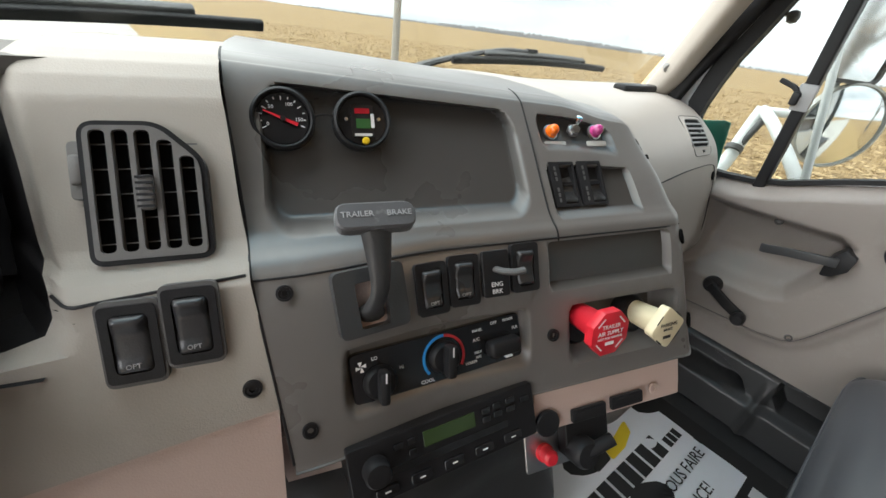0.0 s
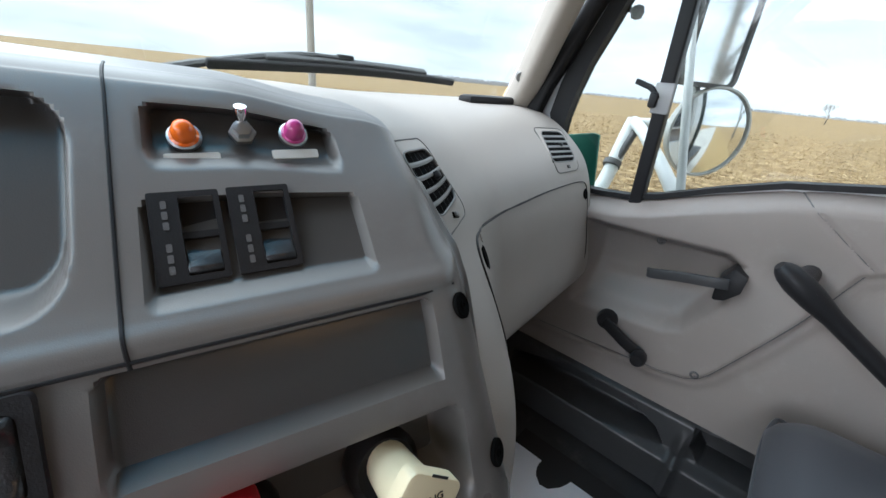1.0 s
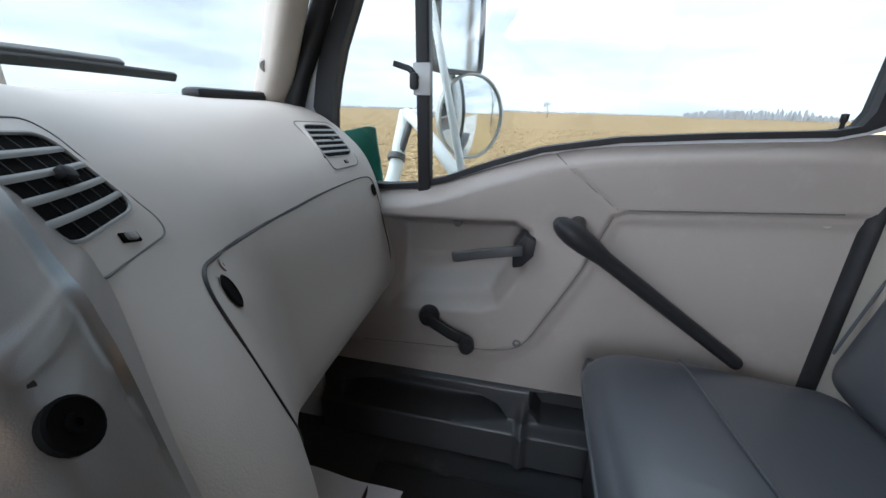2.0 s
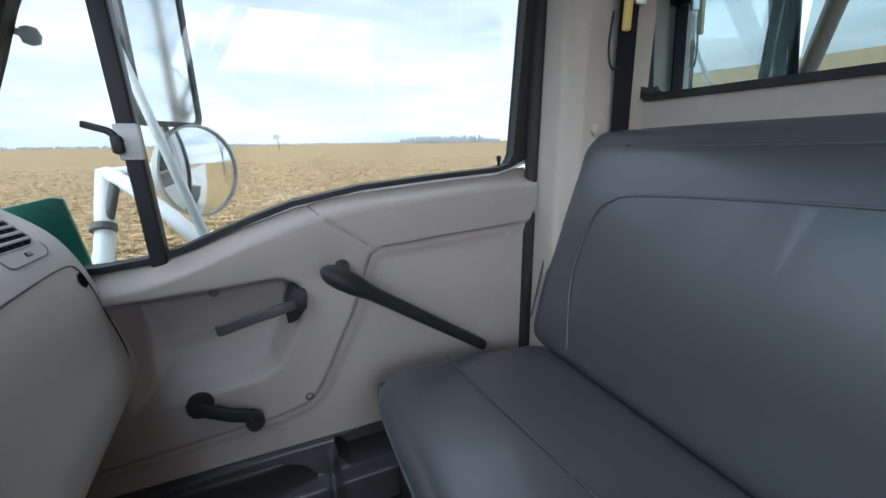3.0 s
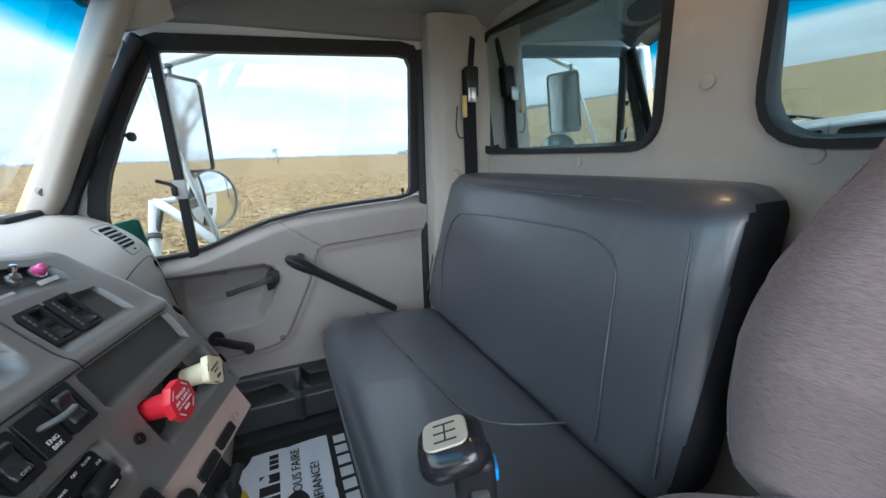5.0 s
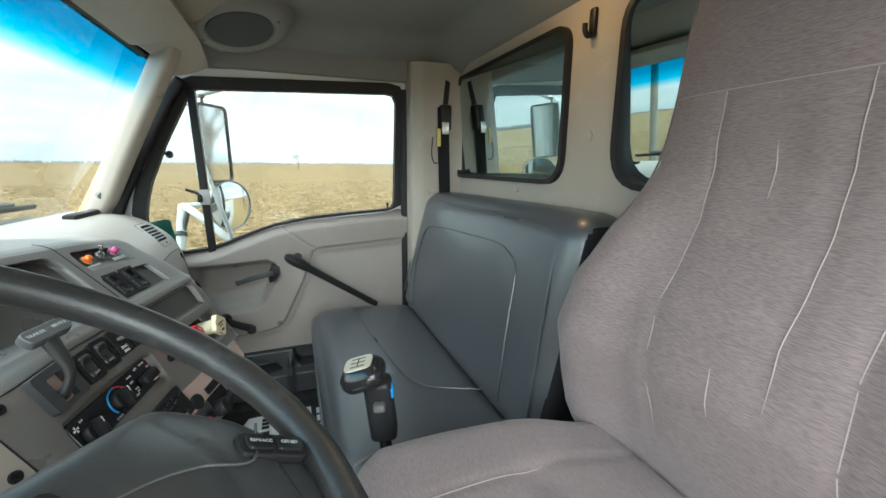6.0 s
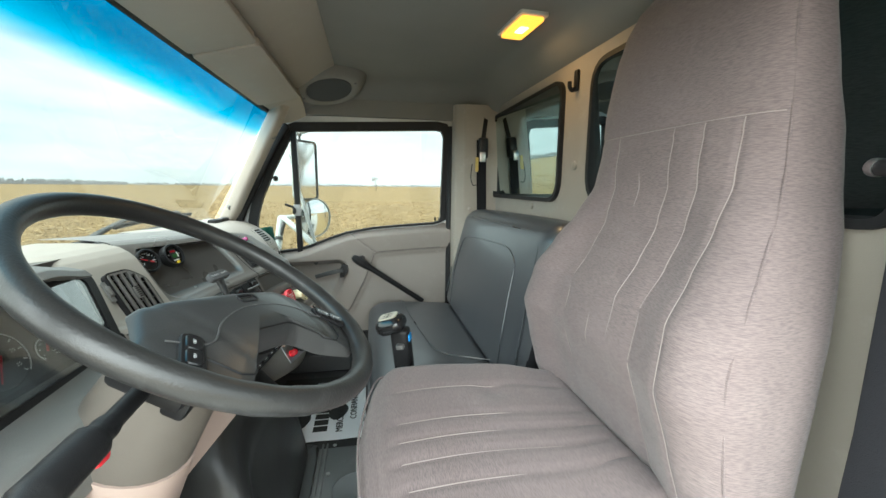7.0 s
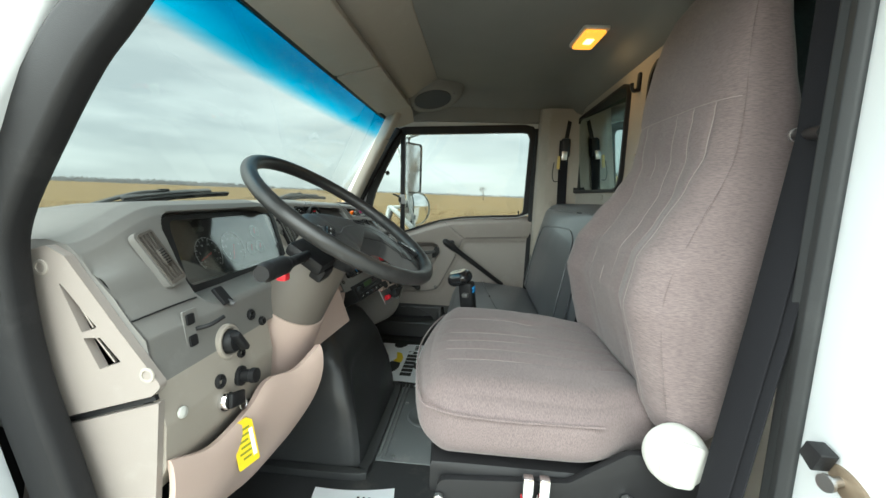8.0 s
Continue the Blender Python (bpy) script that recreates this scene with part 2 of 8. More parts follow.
# ---- materials ----
def surface(name, color, rough=0.5, metal=0.0, grain=0.0, grain_size=900.0, mottle=0.08, mottle_size=6.0, wear=None, wear_amount=0.35, wear_size=14.0, coat=0.0, specular=0.5):
    """A plain painted or moulded surface: colour varied at two scales, fine relief, uneven gloss."""
    mat = bpy.data.materials.new(name)
    mat.use_nodes = True
    nt = mat.node_tree
    nodes, links = nt.nodes, nt.links
    b = nodes["Principled BSDF"]
    b.inputs["Roughness"].default_value = rough
    b.inputs["Metallic"].default_value = metal
    b.inputs["Coat Weight"].default_value = coat
    b.inputs["Specular IOR Level"].default_value = specular
    co = nodes.new("ShaderNodeTexCoord")
    big = nodes.new("ShaderNodeTexNoise")
    big.inputs["Scale"].default_value, big.inputs["Detail"].default_value = mottle_size, 5
    links.new(co.outputs["Object"], big.inputs["Vector"])
    mix = nodes.new("ShaderNodeMix")
    mix.data_type = "RGBA"
    mix.inputs[6].default_value = (*[c * (1 - mottle) for c in color], 1)
    mix.inputs[7].default_value = (*[min(1, c * (1 + mottle)) for c in color], 1)
    links.new(big.outputs["Fac"], mix.inputs[0])
    last = mix.outputs[2]
    if wear is not None:
        spot = nodes.new("ShaderNodeTexNoise")
        spot.inputs["Scale"].default_value, spot.inputs["Detail"].default_value = wear_size, 8
        spot.inputs["Roughness"].default_value = 0.7
        links.new(co.outputs["Object"], spot.inputs["Vector"])
        cut = nodes.new("ShaderNodeMapRange")
        cut.inputs["From Min"].default_value, cut.inputs["From Max"].default_value = 0.55, 0.72
        cut.inputs["To Max"].default_value = wear_amount
        links.new(spot.outputs["Fac"], cut.inputs["Value"])
        over = nodes.new("ShaderNodeMix")
        over.data_type = "RGBA"
        over.inputs[7].default_value = (*wear, 1)
        links.new(cut.outputs["Result"], over.inputs[0])
        links.new(last, over.inputs[6])
        last = over.outputs[2]
    links.new(last, b.inputs["Base Color"])
    rr = nodes.new("ShaderNodeMapRange")
    rr.inputs["To Min"].default_value, rr.inputs["To Max"].default_value = max(0.02, rough - 0.08), min(1, rough + 0.08)
    links.new(big.outputs["Fac"], rr.inputs["Value"])
    links.new(rr.outputs["Result"], b.inputs["Roughness"])
    if grain > 0:
        fine = nodes.new("ShaderNodeTexNoise")
        fine.inputs["Scale"].default_value, fine.inputs["Detail"].default_value = grain_size, 2
        links.new(co.outputs["Object"], fine.inputs["Vector"])
        bump = nodes.new("ShaderNodeBump")
        bump.inputs["Strength"].default_value, bump.inputs["Distance"].default_value = grain, 0.001
        links.new(fine.outputs["Fac"], bump.inputs["Height"])
        links.new(bump.outputs["Normal"], b.inputs["Normal"])
    return mat


def glass(name, tint=(1, 1, 1), rough=0.0, least=0.042):
    """Thin pane: clear to look through, with the mirror gloss of glass."""
    mat = bpy.data.materials.new(name)
    mat.use_nodes = True
    nt = mat.node_tree
    nodes, links = nt.nodes, nt.links
    nodes.remove(nodes["Principled BSDF"])
    out = nodes["Material Output"]
    clear = nodes.new("ShaderNodeBsdfTransparent")
    clear.inputs["Color"].default_value = (*tint, 1)
    shine = nodes.new("ShaderNodeBsdfGlossy")
    shine.inputs["Roughness"].default_value = rough
    facing = nodes.new("ShaderNodeLayerWeight")
    facing.inputs["Blend"].default_value = 0.5
    steep = nodes.new("ShaderNodeMath")
    steep.operation = "POWER"
    steep.inputs[1].default_value = 5.0
    links.new(facing.outputs["Facing"], steep.inputs[0])
    share = nodes.new("ShaderNodeMapRange")
    share.inputs["To Min"].default_value, share.inputs["To Max"].default_value = least, max(0.75, least)
    links.new(steep.outputs[0], share.inputs["Value"])
    mix = nodes.new("ShaderNodeMixShader")
    links.new(share.outputs["Result"], mix.inputs["Fac"])
    links.new(clear.outputs["BSDF"], mix.inputs[1])
    links.new(shine.outputs["BSDF"], mix.inputs[2])
    links.new(mix.outputs["Shader"], out.inputs["Surface"])
    return mat


def glow(name, color, strength):
    mat = bpy.data.materials.new(name)
    mat.use_nodes = True
    b = mat.node_tree.nodes["Principled BSDF"]
    b.inputs["Base Color"].default_value = (*color, 1)
    b.inputs["Emission Color"].default_value = (*color, 1)
    b.inputs["Emission Strength"].default_value = strength
    b.inputs["Roughness"].default_value = 0.3
    return mat


BEIGE = surface("beige_plastic", (0.31, 0.278, 0.240), 0.56, specular=0.32, grain=0.25, grain_size=700, mottle=0.06, wear=(0.43, 0.40, 0.355), wear_amount=0.3)
PINKISH = surface("rosy_beige_plastic", (0.46, 0.352, 0.305), 0.55, specular=0.35, grain=0.25, grain_size=700, mottle=0.06)
TAUPE = surface("taupe_plastic", (0.165, 0.160, 0.150), 0.55, specular=0.35, grain=0.3, grain_size=800, mottle=0.08, wear=(0.24, 0.235, 0.225), wear_amount=0.3)
DARK = surface("dark_grey_plastic", (0.080, 0.079, 0.078), 0.52, grain=0.35, grain_size=900, mottle=0.1, wear=(0.16, 0.155, 0.15), wear_amount=0.3, wear_size=9)
BLACK = surface("black_plastic", (0.014, 0.014, 0.015), 0.42, grain=0.2, mottle=0.1, specular=0.22)
GLOSSY_BLACK = surface("gloss_black", (0.012, 0.012, 0.013), 0.18, mottle=0.1)
RUBBER = surface("black_rubber", (0.013, 0.013, 0.014), 0.55, grain=0.3, mottle=0.15, wear=(0.05, 0.05, 0.05), wear_amount=0.3, specular=0.25)
HEADLINER = surface("grey_headliner", (0.20, 0.196, 0.184), 0.9, grain=0.5, grain_size=500, mottle=0.1, specular=0.2)
WHITE = surface("white_paint", (0.52, 0.54, 0.55), 0.30, mottle=0.02, wear=(0.45, 0.44, 0.42), wear_amount=0.12, wear_size=5, coat=0.3)
STEEL = surface("worn_steel", (0.5, 0.5, 0.5), 0.32, metal=1.0, mottle=0.1)
CHROME = surface("chrome", (0.85, 0.85, 0.86), 0.08, metal=1.0, mottle=0.02)
MAT = surface("rubber_floor_mat", (0.03, 0.031, 0.033), 0.6, grain=0.5, grain_size=250, mottle=0.2, wear=(0.16, 0.15, 0.13), wear_amount=0.4, wear_size=7)
PAPER = surface("white_paper", (0.78, 0.80, 0.83), 0.8, mottle=0.03, wear=(0.6, 0.6, 0.62), wear_amount=0.15, wear_size=6)
INK = surface("black_ink", (0.015, 0.015, 0.015), 0.7)
YELLOW_INK = surface("yellow_ink", (0.75, 0.55, 0.02), 0.7)
GREYWHITE = surface("off_white_plastic", (0.50, 0.50, 0.465), 0.45, grain=0.1, mottle=0.05)
GREY_PRINT = surface("worn_grey_print", (0.32, 0.32, 0.32), 0.6)
PRINT = surface("white_print", (0.7, 0.7, 0.7), 0.6)
CLEAR = glass("window_glass", (0.575, 0.60, 0.59), 0.0, 0.028)
MIRROR = surface("mirror_silver", (0.88, 0.9, 0.9), 0.02, metal=1.0, mottle=0.0)
TINTED = glass("tinted_back_glass", (0.45, 0.52, 0.50), 0.0, 0.80)
TINTED.node_tree.nodes["Glossy BSDF"].inputs["Color"].default_value = (0.62, 0.74, 0.74, 1)
BEIGE_GREY = surface("grey_beige_plastic", (0.33, 0.302, 0.266), 0.58, specular=0.20, grain=0.25, grain_size=700, mottle=0.07, wear=(0.40, 0.38, 0.345), wear_amount=0.3)
FASCIA_GREY = surface("slate_fascia_plastic", (0.122, 0.114, 0.105), 0.30, grain=0.12, grain_size=1600, mottle=0.1, wear=(0.18, 0.176, 0.17), wear_amount=0.35, wear_size=10, specular=0.6)
DASH_TOP = surface("dull_grey_dash_top", (0.14, 0.134, 0.124), 0.80, specular=0.15, grain=0.3, grain_size=700, mottle=0.08)
PALE_DASH = surface("pale_beige_dash_plastic", (0.36, 0.332, 0.300), 0.50, specular=0.36, grain=0.22, grain_size=750, mottle=0.06, wear=(0.41, 0.385, 0.355), wear_amount=0.3)
SLAT_GREY = surface("grey_vent_slat", (0.17, 0.168, 0.162), 0.4, grain=0.15, mottle=0.08)
INSET = surface("charcoal_inset_plastic", (0.050, 0.047, 0.044), 0.42, grain=0.10, grain_size=1200, mottle=0.15, wear=(0.085, 0.085, 0.083), wear_amount=0.3, wear_size=16)
# beige darkened for side-facing panels, putting weaker light into the colour
DARKER_BEIGE = surface("darker_beige_plastic", (0.240, 0.211, 0.192), 0.42, grain=0.25, grain_size=700, mottle=0.08, wear=(0.32, 0.295, 0.265), wear_amount=0.3)
VENT_GREY = surface("vent_grey_plastic", (0.115, 0.110, 0.104), 0.45, grain=0.2, mottle=0.08)
# near-black that paints the shade of ducts and holes onto shallow pieces
VOID = surface("painted_depth_black", (0.004, 0.004, 0.004), 0.9, specular=0.05)
KEY_BLACK = surface("worn_switch_black", (0.022, 0.022, 0.023), 0.30, grain=0.2, mottle=0.1, wear=(0.10, 0.10, 0.10), wear_amount=0.3, wear_size=60)
WORN_GREY = surface("worn_grey_grip", (0.075, 0.075, 0.077), 0.36, grain=0.3, mottle=0.1, wear=(0.34, 0.34, 0.34), wear_amount=0.5, wear_size=35)
DIALBOARD = surface("dial_board", (0.03, 0.032, 0.035), 0.55)
LENS = glass("cluster_lens", (0.80, 0.82, 0.82), 0.05, 0.24)
INK_SOFT = surface("dark_green_ink", (0.20, 0.22, 0.02), 0.7)
RIM = surface("worn_black_rim", (0.02, 0.02, 0.02), 0.36, grain=0.3, grain_size=350, mottle=0.15, wear=(0.08, 0.08, 0.08), wear_amount=0.35, wear_size=25)
HUB = surface("soft_black_hub", (0.036, 0.037, 0.038), 0.32, grain=0.15, grain_size=500, mottle=0.12, wear=(0.07, 0.07, 0.07), wear_amount=0.3, wear_size=18)
RED = surface("red_plastic", (0.62, 0.02, 0.035), 0.35, mottle=0.05, specular=0.5)
DARK_RED = surface("dark_red_lens", (0.35, 0.01, 0.02), 0.25)
DARK_GREEN = surface("dark_green_lens", (0.03, 0.10, 0.03), 0.25)
LCD = surface("green_display", (0.035, 0.06, 0.02), 0.2)
YELLOW = surface("yellow_plastic", (0.80, 0.55, 0.02), 0.4)
CREAM = surface("cream_plastic", (0.74, 0.66, 0.44), 0.4, mottle=0.04, wear=(0.5, 0.42, 0.28), wear_amount=0.3, wear_size=60)
ORANGE = surface("orange_lens", (0.85, 0.16, 0.01), 0.2, coat=0.5)
PURPLE = surface("magenta_lens", (0.42, 0.05, 0.20), 0.2, coat=0.5)
BLUE = surface("blue_print", (0.02, 0.22, 0.55), 0.5)
REDPRINT = surface("red_print", (0.55, 0.03, 0.04), 0.5)
SATIN_BLACK = surface("satin_black_plastic", (0.035, 0.036, 0.037), 0.38, grain=0.2, grain_size=400, mottle=0.12, wear=(0.10, 0.10, 0.095), wear_amount=0.25, wear_size=8)
FLOORGREY = surface("grey_floor_metal", (0.16, 0.17, 0.175), 0.5, grain=0.2, mottle=0.15, wear=(0.30, 0.29, 0.27), wear_amount=0.4, wear_size=12)
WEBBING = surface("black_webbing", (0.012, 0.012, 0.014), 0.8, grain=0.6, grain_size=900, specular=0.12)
SEAL_GREY = surface("weathered_seal_rubber", (0.018, 0.019, 0.020), 0.68, grain=0.25, mottle=0.15, wear=(0.05, 0.05, 0.05), wear_amount=0.3, wear_size=12)
RUSTY = surface("rusty_steel", (0.22, 0.17, 0.12), 0.5, metal=0.6, mottle=0.3, mottle_size=40, wear=(0.12, 0.06, 0.03), wear_amount=0.5, wear_size=60)
TAN = surface("tan_plastic", (0.55, 0.40, 0.12), 0.5)
MESH = surface("dark_speaker_cloth", (0.055, 0.06, 0.065), 0.9, grain=0.6, grain_size=700)
CLEARPLASTIC = surface("smoky_plastic", (0.28, 0.28, 0.28), 0.25)

# ---- outside: ground, sky line ----
GROUND_Z = -1.25


def ground_material():
    mat = bpy.data.materials.new("corn_stubble_field")
    mat.use_nodes = True
    nodes, links = mat.node_tree.nodes, mat.node_tree.links
    b = nodes["Principled BSDF"]
    b.inputs["Roughness"].default_value = 0.9
    b.inputs["Specular IOR Level"].default_value = 0.15
    co = nodes.new("ShaderNodeTexCoord")
    cols = []
    for scale, detail, lo, hi, c0, c1 in ((7.0, 10, 0.43, 0.57, (0.085, 0.052, 0.024), (0.40, 0.28, 0.13)), (0.22, 5, 0.35, 0.65, (0.20, 0.135, 0.062), (0.30, 0.205, 0.098)), (1.7, 8, 0.42, 0.60, (0.13, 0.082, 0.038), (0.34, 0.235, 0.115))):
        n = nodes.new("ShaderNodeTexNoise")
        n.inputs["Scale"].default_value, n.inputs["Detail"].default_value = scale, detail
        n.inputs["Roughness"].default_value = 0.72
        links.new(co.outputs["Object"], n.inputs["Vector"])
        r = nodes.new("ShaderNodeValToRGB")
        r.color_ramp.elements[0].position, r.color_ramp.elements[0].color = lo, (*c0, 1)
        r.color_ramp.elements[1].position, r.color_ramp.elements[1].color = hi, (*c1, 1)
        links.new(n.outputs["Fac"], r.inputs["Fac"])
        cols.append(r.outputs["Color"])
    m1 = nodes.new("ShaderNodeMix")
    m1.data_type = "RGBA"
    m1.inputs[0].default_value = 0.5
    links.new(cols[0], m1.inputs[6])
    links.new(cols[1], m1.inputs[7])
    m2 = nodes.new("ShaderNodeMix")
    m2.data_type = "RGBA"
    m2.inputs[0].default_value = 0.35
    links.new(m1.outputs[2], m2.inputs[6])
    links.new(cols[2], m2.inputs[7])
    links.new(m2.outputs[2], b.inputs["Base Color"])
    return mat


FIELD = ground_material()
bm = bmesh.new()
rim = [0, 4, 10, 25, 60, 150, 400, 1200, 4000]
rows = [[bm.verts.new((r * math.cos(a * math.pi / 24), r * math.sin(a * math.pi / 24), GROUND_Z)) for a in range(48)] for r in rim[1:]]
mid = bm.verts.new((0, 0, GROUND_Z))
for a in range(48):
    bm.faces.new((mid, rows[0][a], rows[0][(a + 1) % 48]))
    for r0, r1 in zip(rows, rows[1:]):
        bm.faces.new((r0[a], r1[a], r1[(a + 1) % 48], r0[(a + 1) % 48]))
tagged(part("ground", bm, FIELD, smooth=False), "harvested corn field, straw-coloured stubble to the horizon", "field", kind="structure")

# ---- cab shell ----
SIDE = 0.885
floor = tagged(part("floor", rbox((-0.95, -0.60, -0.05), (0.95, 0.95, 0.0), 0.0), MAT), "dark worn rubber floor covering of the cab", "floor", kind="structure")

REAR_Y = -0.555
WIN_R = rounded([(0.15, 0.878), (0.80, 0.878), (0.80, 1.235), (0.15, 1.235)], [0.065, 0.03, 0.03, 0.045], 6)
WIN_L = rounded([(-0.68, 0.878), (-0.03, 0.878), (-0.03, 1.235), (-0.68, 1.235)], [0.03, 0.085, 0.06, 0.03], 6)
wall_rear = tagged(part("wall_rear", plate([(-0.95, 0.0), (0.95, 0.0), (0.95, 1.40), (-0.95, 1.40)], [WIN_R, WIN_L], REAR_Y, REAR_Y - 0.05), BEIGE), "beige moulded back wall of the cab, two windows", "wall", kind="structure")
for k, (name, out) in enumerate((("window_1", WIN_R), ("window_2", WIN_L))):
    w = thing(name, (sum(p[0] for p in out) / len(out), REAR_Y, 0.878), "back window of the cab in a black rubber seal", "window", kind="structure")
    part("window_frame", ring(grown(out, 0.010), grown(out, -0.003), REAR_Y + 0.014, REAR_Y - 0.11, "y"), RUBBER, w, "black rubber seal")
    # the panes lean in at the top and turn towards the middle of the cab
    bm = prism(grown(out, -0.002), REAR_Y - 0.039, REAR_Y - 0.035, "y")
    xm = 0.475 if k == 0 else -0.355
    for p in bm.verts:
        p.co.y += 0.101 * (p.co.x - xm) + 0.072 * (p.co.z - 1.056)
    pane = part("pane", bm, TINTED, w, "tinted reflecting glass pane")
    pane.visible_shadow = False

# roof lining, dropping towards the back wall and the doors
def roof(u, v):
    x, y = -0.95 + 1.9 * u, -0.56 + 1.02 * v
    z = 1.365 - 0.10 * ramp(abs(x), 0.72, 0.95) - 0.085 * ramp(-y, 0.44, 0.56) - 0.10 * ramp(y, 0.16, 0.46)
    return (x, y, z)


tagged(part("ceiling", sheet(roof, 48, 32, (0, 0, 0.04)), HEADLINER), "grey padded roof lining of the cab", "ceiling", kind="structure")
tagged(part("roof_skin", rbox((-0.98, -0.62, 1.42), (0.98, 0.52, 1.46), 0.015), WHITE), "white outer roof of the cab", "roof", kind="structure")

# firewall and cowl
tagged(part("wall_front", merged(rbox((-0.95, 0.86, -0.05), (0.95, 0.90, 0.74), 0.0), rbox((-0.95, 0.74, 0.70), (0.95, 0.90, 0.745), 0.0)), BLACK), "black firewall under the windscreen", "wall", kind="structure")


# windscreen with a blue sun band
def band_glass():
    mat = glass("windscreen_glass", (1, 1, 1), 0.0, 0.026)
    nodes, links = mat.node_tree.nodes, mat.node_tree.links
    co = nodes.new("ShaderNodeTexCoord")
    sep = nodes.new("ShaderNodeSeparateXYZ")
    links.new(co.outputs["Object"], sep.inputs["Vector"])
    r = nodes.new("ShaderNodeValToRGB")
    e = r.color_ramp.elements
    e[0].position, e[0].color = 0.0, (0.575, 0.60, 0.59, 1)
    e[1].position, e[1].color = 1.0, (0.04, 0.30, 0.42, 1)
    m = e.new(0.45)
    m.color = (0.09, 0.45, 0.56, 1)
    mr = nodes.new("ShaderNodeMapRange")
    mr.inputs["From Min"].default_value, mr.inputs["From Max"].default_value = 1.118, 1.195
    links.new(sep.outputs["Z"], mr.inputs["Value"])
    links.new(mr.outputs["Result"], r.inputs["Fac"])
    links.new(r.outputs["Color"], nodes["Transparent BSDF"].inputs["Color"])
    return mat


def screen_y(x, z):
    return 0.765 - 0.035 * (x / 0.9) ** 2 - 0.64 * (z - 0.78)


def screen(u, v):
    z = 0.735 + 0.50 * v
    x = (-1 + 2 * u) * (0.93 - 0.33 * (z - 0.735) * 0.72)
    return (x, screen_y(x, z), z)


ws = thing("windscreen", (0, 0.77, 0.735), "clear windscreen with a blue sun band along its top", "windscreen", kind="structure")
pane = part("pane", sheet(screen, 24, 16, (0, 0.005, 0.003)), band_glass(), ws, "glass tinted blue along the top")
pane.visible_shadow = False

for side, tag in ((1, "right"), (-1, "left")):
    def P(x, y, z):
        return (side * x, y, z)
    pil = thing("windscreen_pillar", P(0.9, 0.66, 0.74), "beige trimmed windscreen pillar with black door seal", "pillar", kind="structure")
    ahead = 0.0 if side > 0 else 0.055
    trim = [P(0.905, 0.70, 0.72), P(0.865, 0.632, 0.82), P(0.815, 0.555, 0.95), P(0.755, 0.462, 1.10), P(0.715, 0.40, 1.20), P(0.69, 0.365, 1.265)]
    trim = [(x, y + ahead, z) for x, y, z in trim]
    part("trim", bar(trim, 0.060, 0.05, (side * 0.75, -0.45, 0), 0.015), BEIGE, pil, "beige plastic trim")
    seal = [P(0.905, 0.650, 0.60), P(0.905, 0.640, 0.70), P(0.895, 0.625, 0.758), P(0.890, 0.605, 0.805), P(0.884, 0.562, 0.884), P(0.878, 0.516, 0.973), P(0.870, 0.457, 1.08), P(0.866, 0.431, 1.125), P(0.86, 0.39, 1.18)]
    if side < 0:
        seal = [(-0.90, 0.365, 0.0), (-0.90, 0.40, 0.20), (-0.90, 0.458, 0.45), (-0.90, 0.497, 0.60), (-0.90, 0.510, 0.73), (-0.90, 0.498, 0.80), (-0.90, 0.446, 0.89), (-0.90, 0.389, 0.975), (-0.89, 0.352, 1.03), (-0.875, 0.27, 1.15), (-0.865, 0.22, 1.22)]
        seal = smooth_path(seal, 4)
    part("door_seal", bar(seal, 0.058 if side < 0 else 0.034, 0.035, (1, 0, 0), 0.010), RUBBER, pil, "black rubber seal")
    body = [P(0.955, 0.60, 0.30), P(0.955, 0.68, 0.60), P(0.95, 0.655, 0.72), P(0.925, 0.59, 0.86), P(0.895, 0.525, 1.0), P(0.865, 0.45, 1.18)]
    body = [(x, y - (0.075 if side < 0 else 0), z) for x, y, z in body]
    part("body", bar(body, 0.07, 0.05, (1, 0, 0), 0.012), WHITE, pil, "white painted metal")
    for p in ((0.846, 0.643, 0.817), (0.735, 0.425, 1.112)):
        m = Matrix.Translation(P(*p)) @ Vector((-side * 0.75, -0.6, -0.25)).to_track_quat("Z", "Y").to_matrix().to_4x4()
        part("screw", lathe([(0.0, 0.002), (0.004, 0.002), (0.0045, 0.004), (0.010, 0.004), (0.011, 0.0), (0.011, -0.012)], 16, m), TAUPE, pil)

# sun visors and header
hd = thing("windscreen_header", (0, 0.43, 1.2), "beige header trim over the windscreen", "trim", kind="structure")
part("header", prism([(0.50, 1.236), (0.50, 1.36), (0.16, 1.40), (0.16, 1.362), (0.28, 1.292), (0.455, 1.240)], -0.88, 0.88, "x", 0.006), BEIGE_GREY, hd)
part("screen_seal", bar([(x, screen_y(x, 1.229) - 0.010, 1.229 - 0.018 * (abs(x) / 0.8) ** 4) for x in [-0.80 + 0.08 * k for k in range(21)]], 0.016, 0.020, (0, 0.5, 1), 0.004), RUBBER, hd, "black rubber edge of the windscreen")
for side in (-1, 1):
    part("corner_cap", sheet(lambda u, v: (side * (0.625 + 0.155 * u), 0.448 - 0.150 * v - 0.05 * u * (1 - v), 1.222 + 0.034 * v - 0.050 * u * u - 0.006 * math.sin(math.pi * v)), 12, 10, (0, 0.004, 0.03)), BEIGE_GREY, hd, "beige corner cap over the pillar")


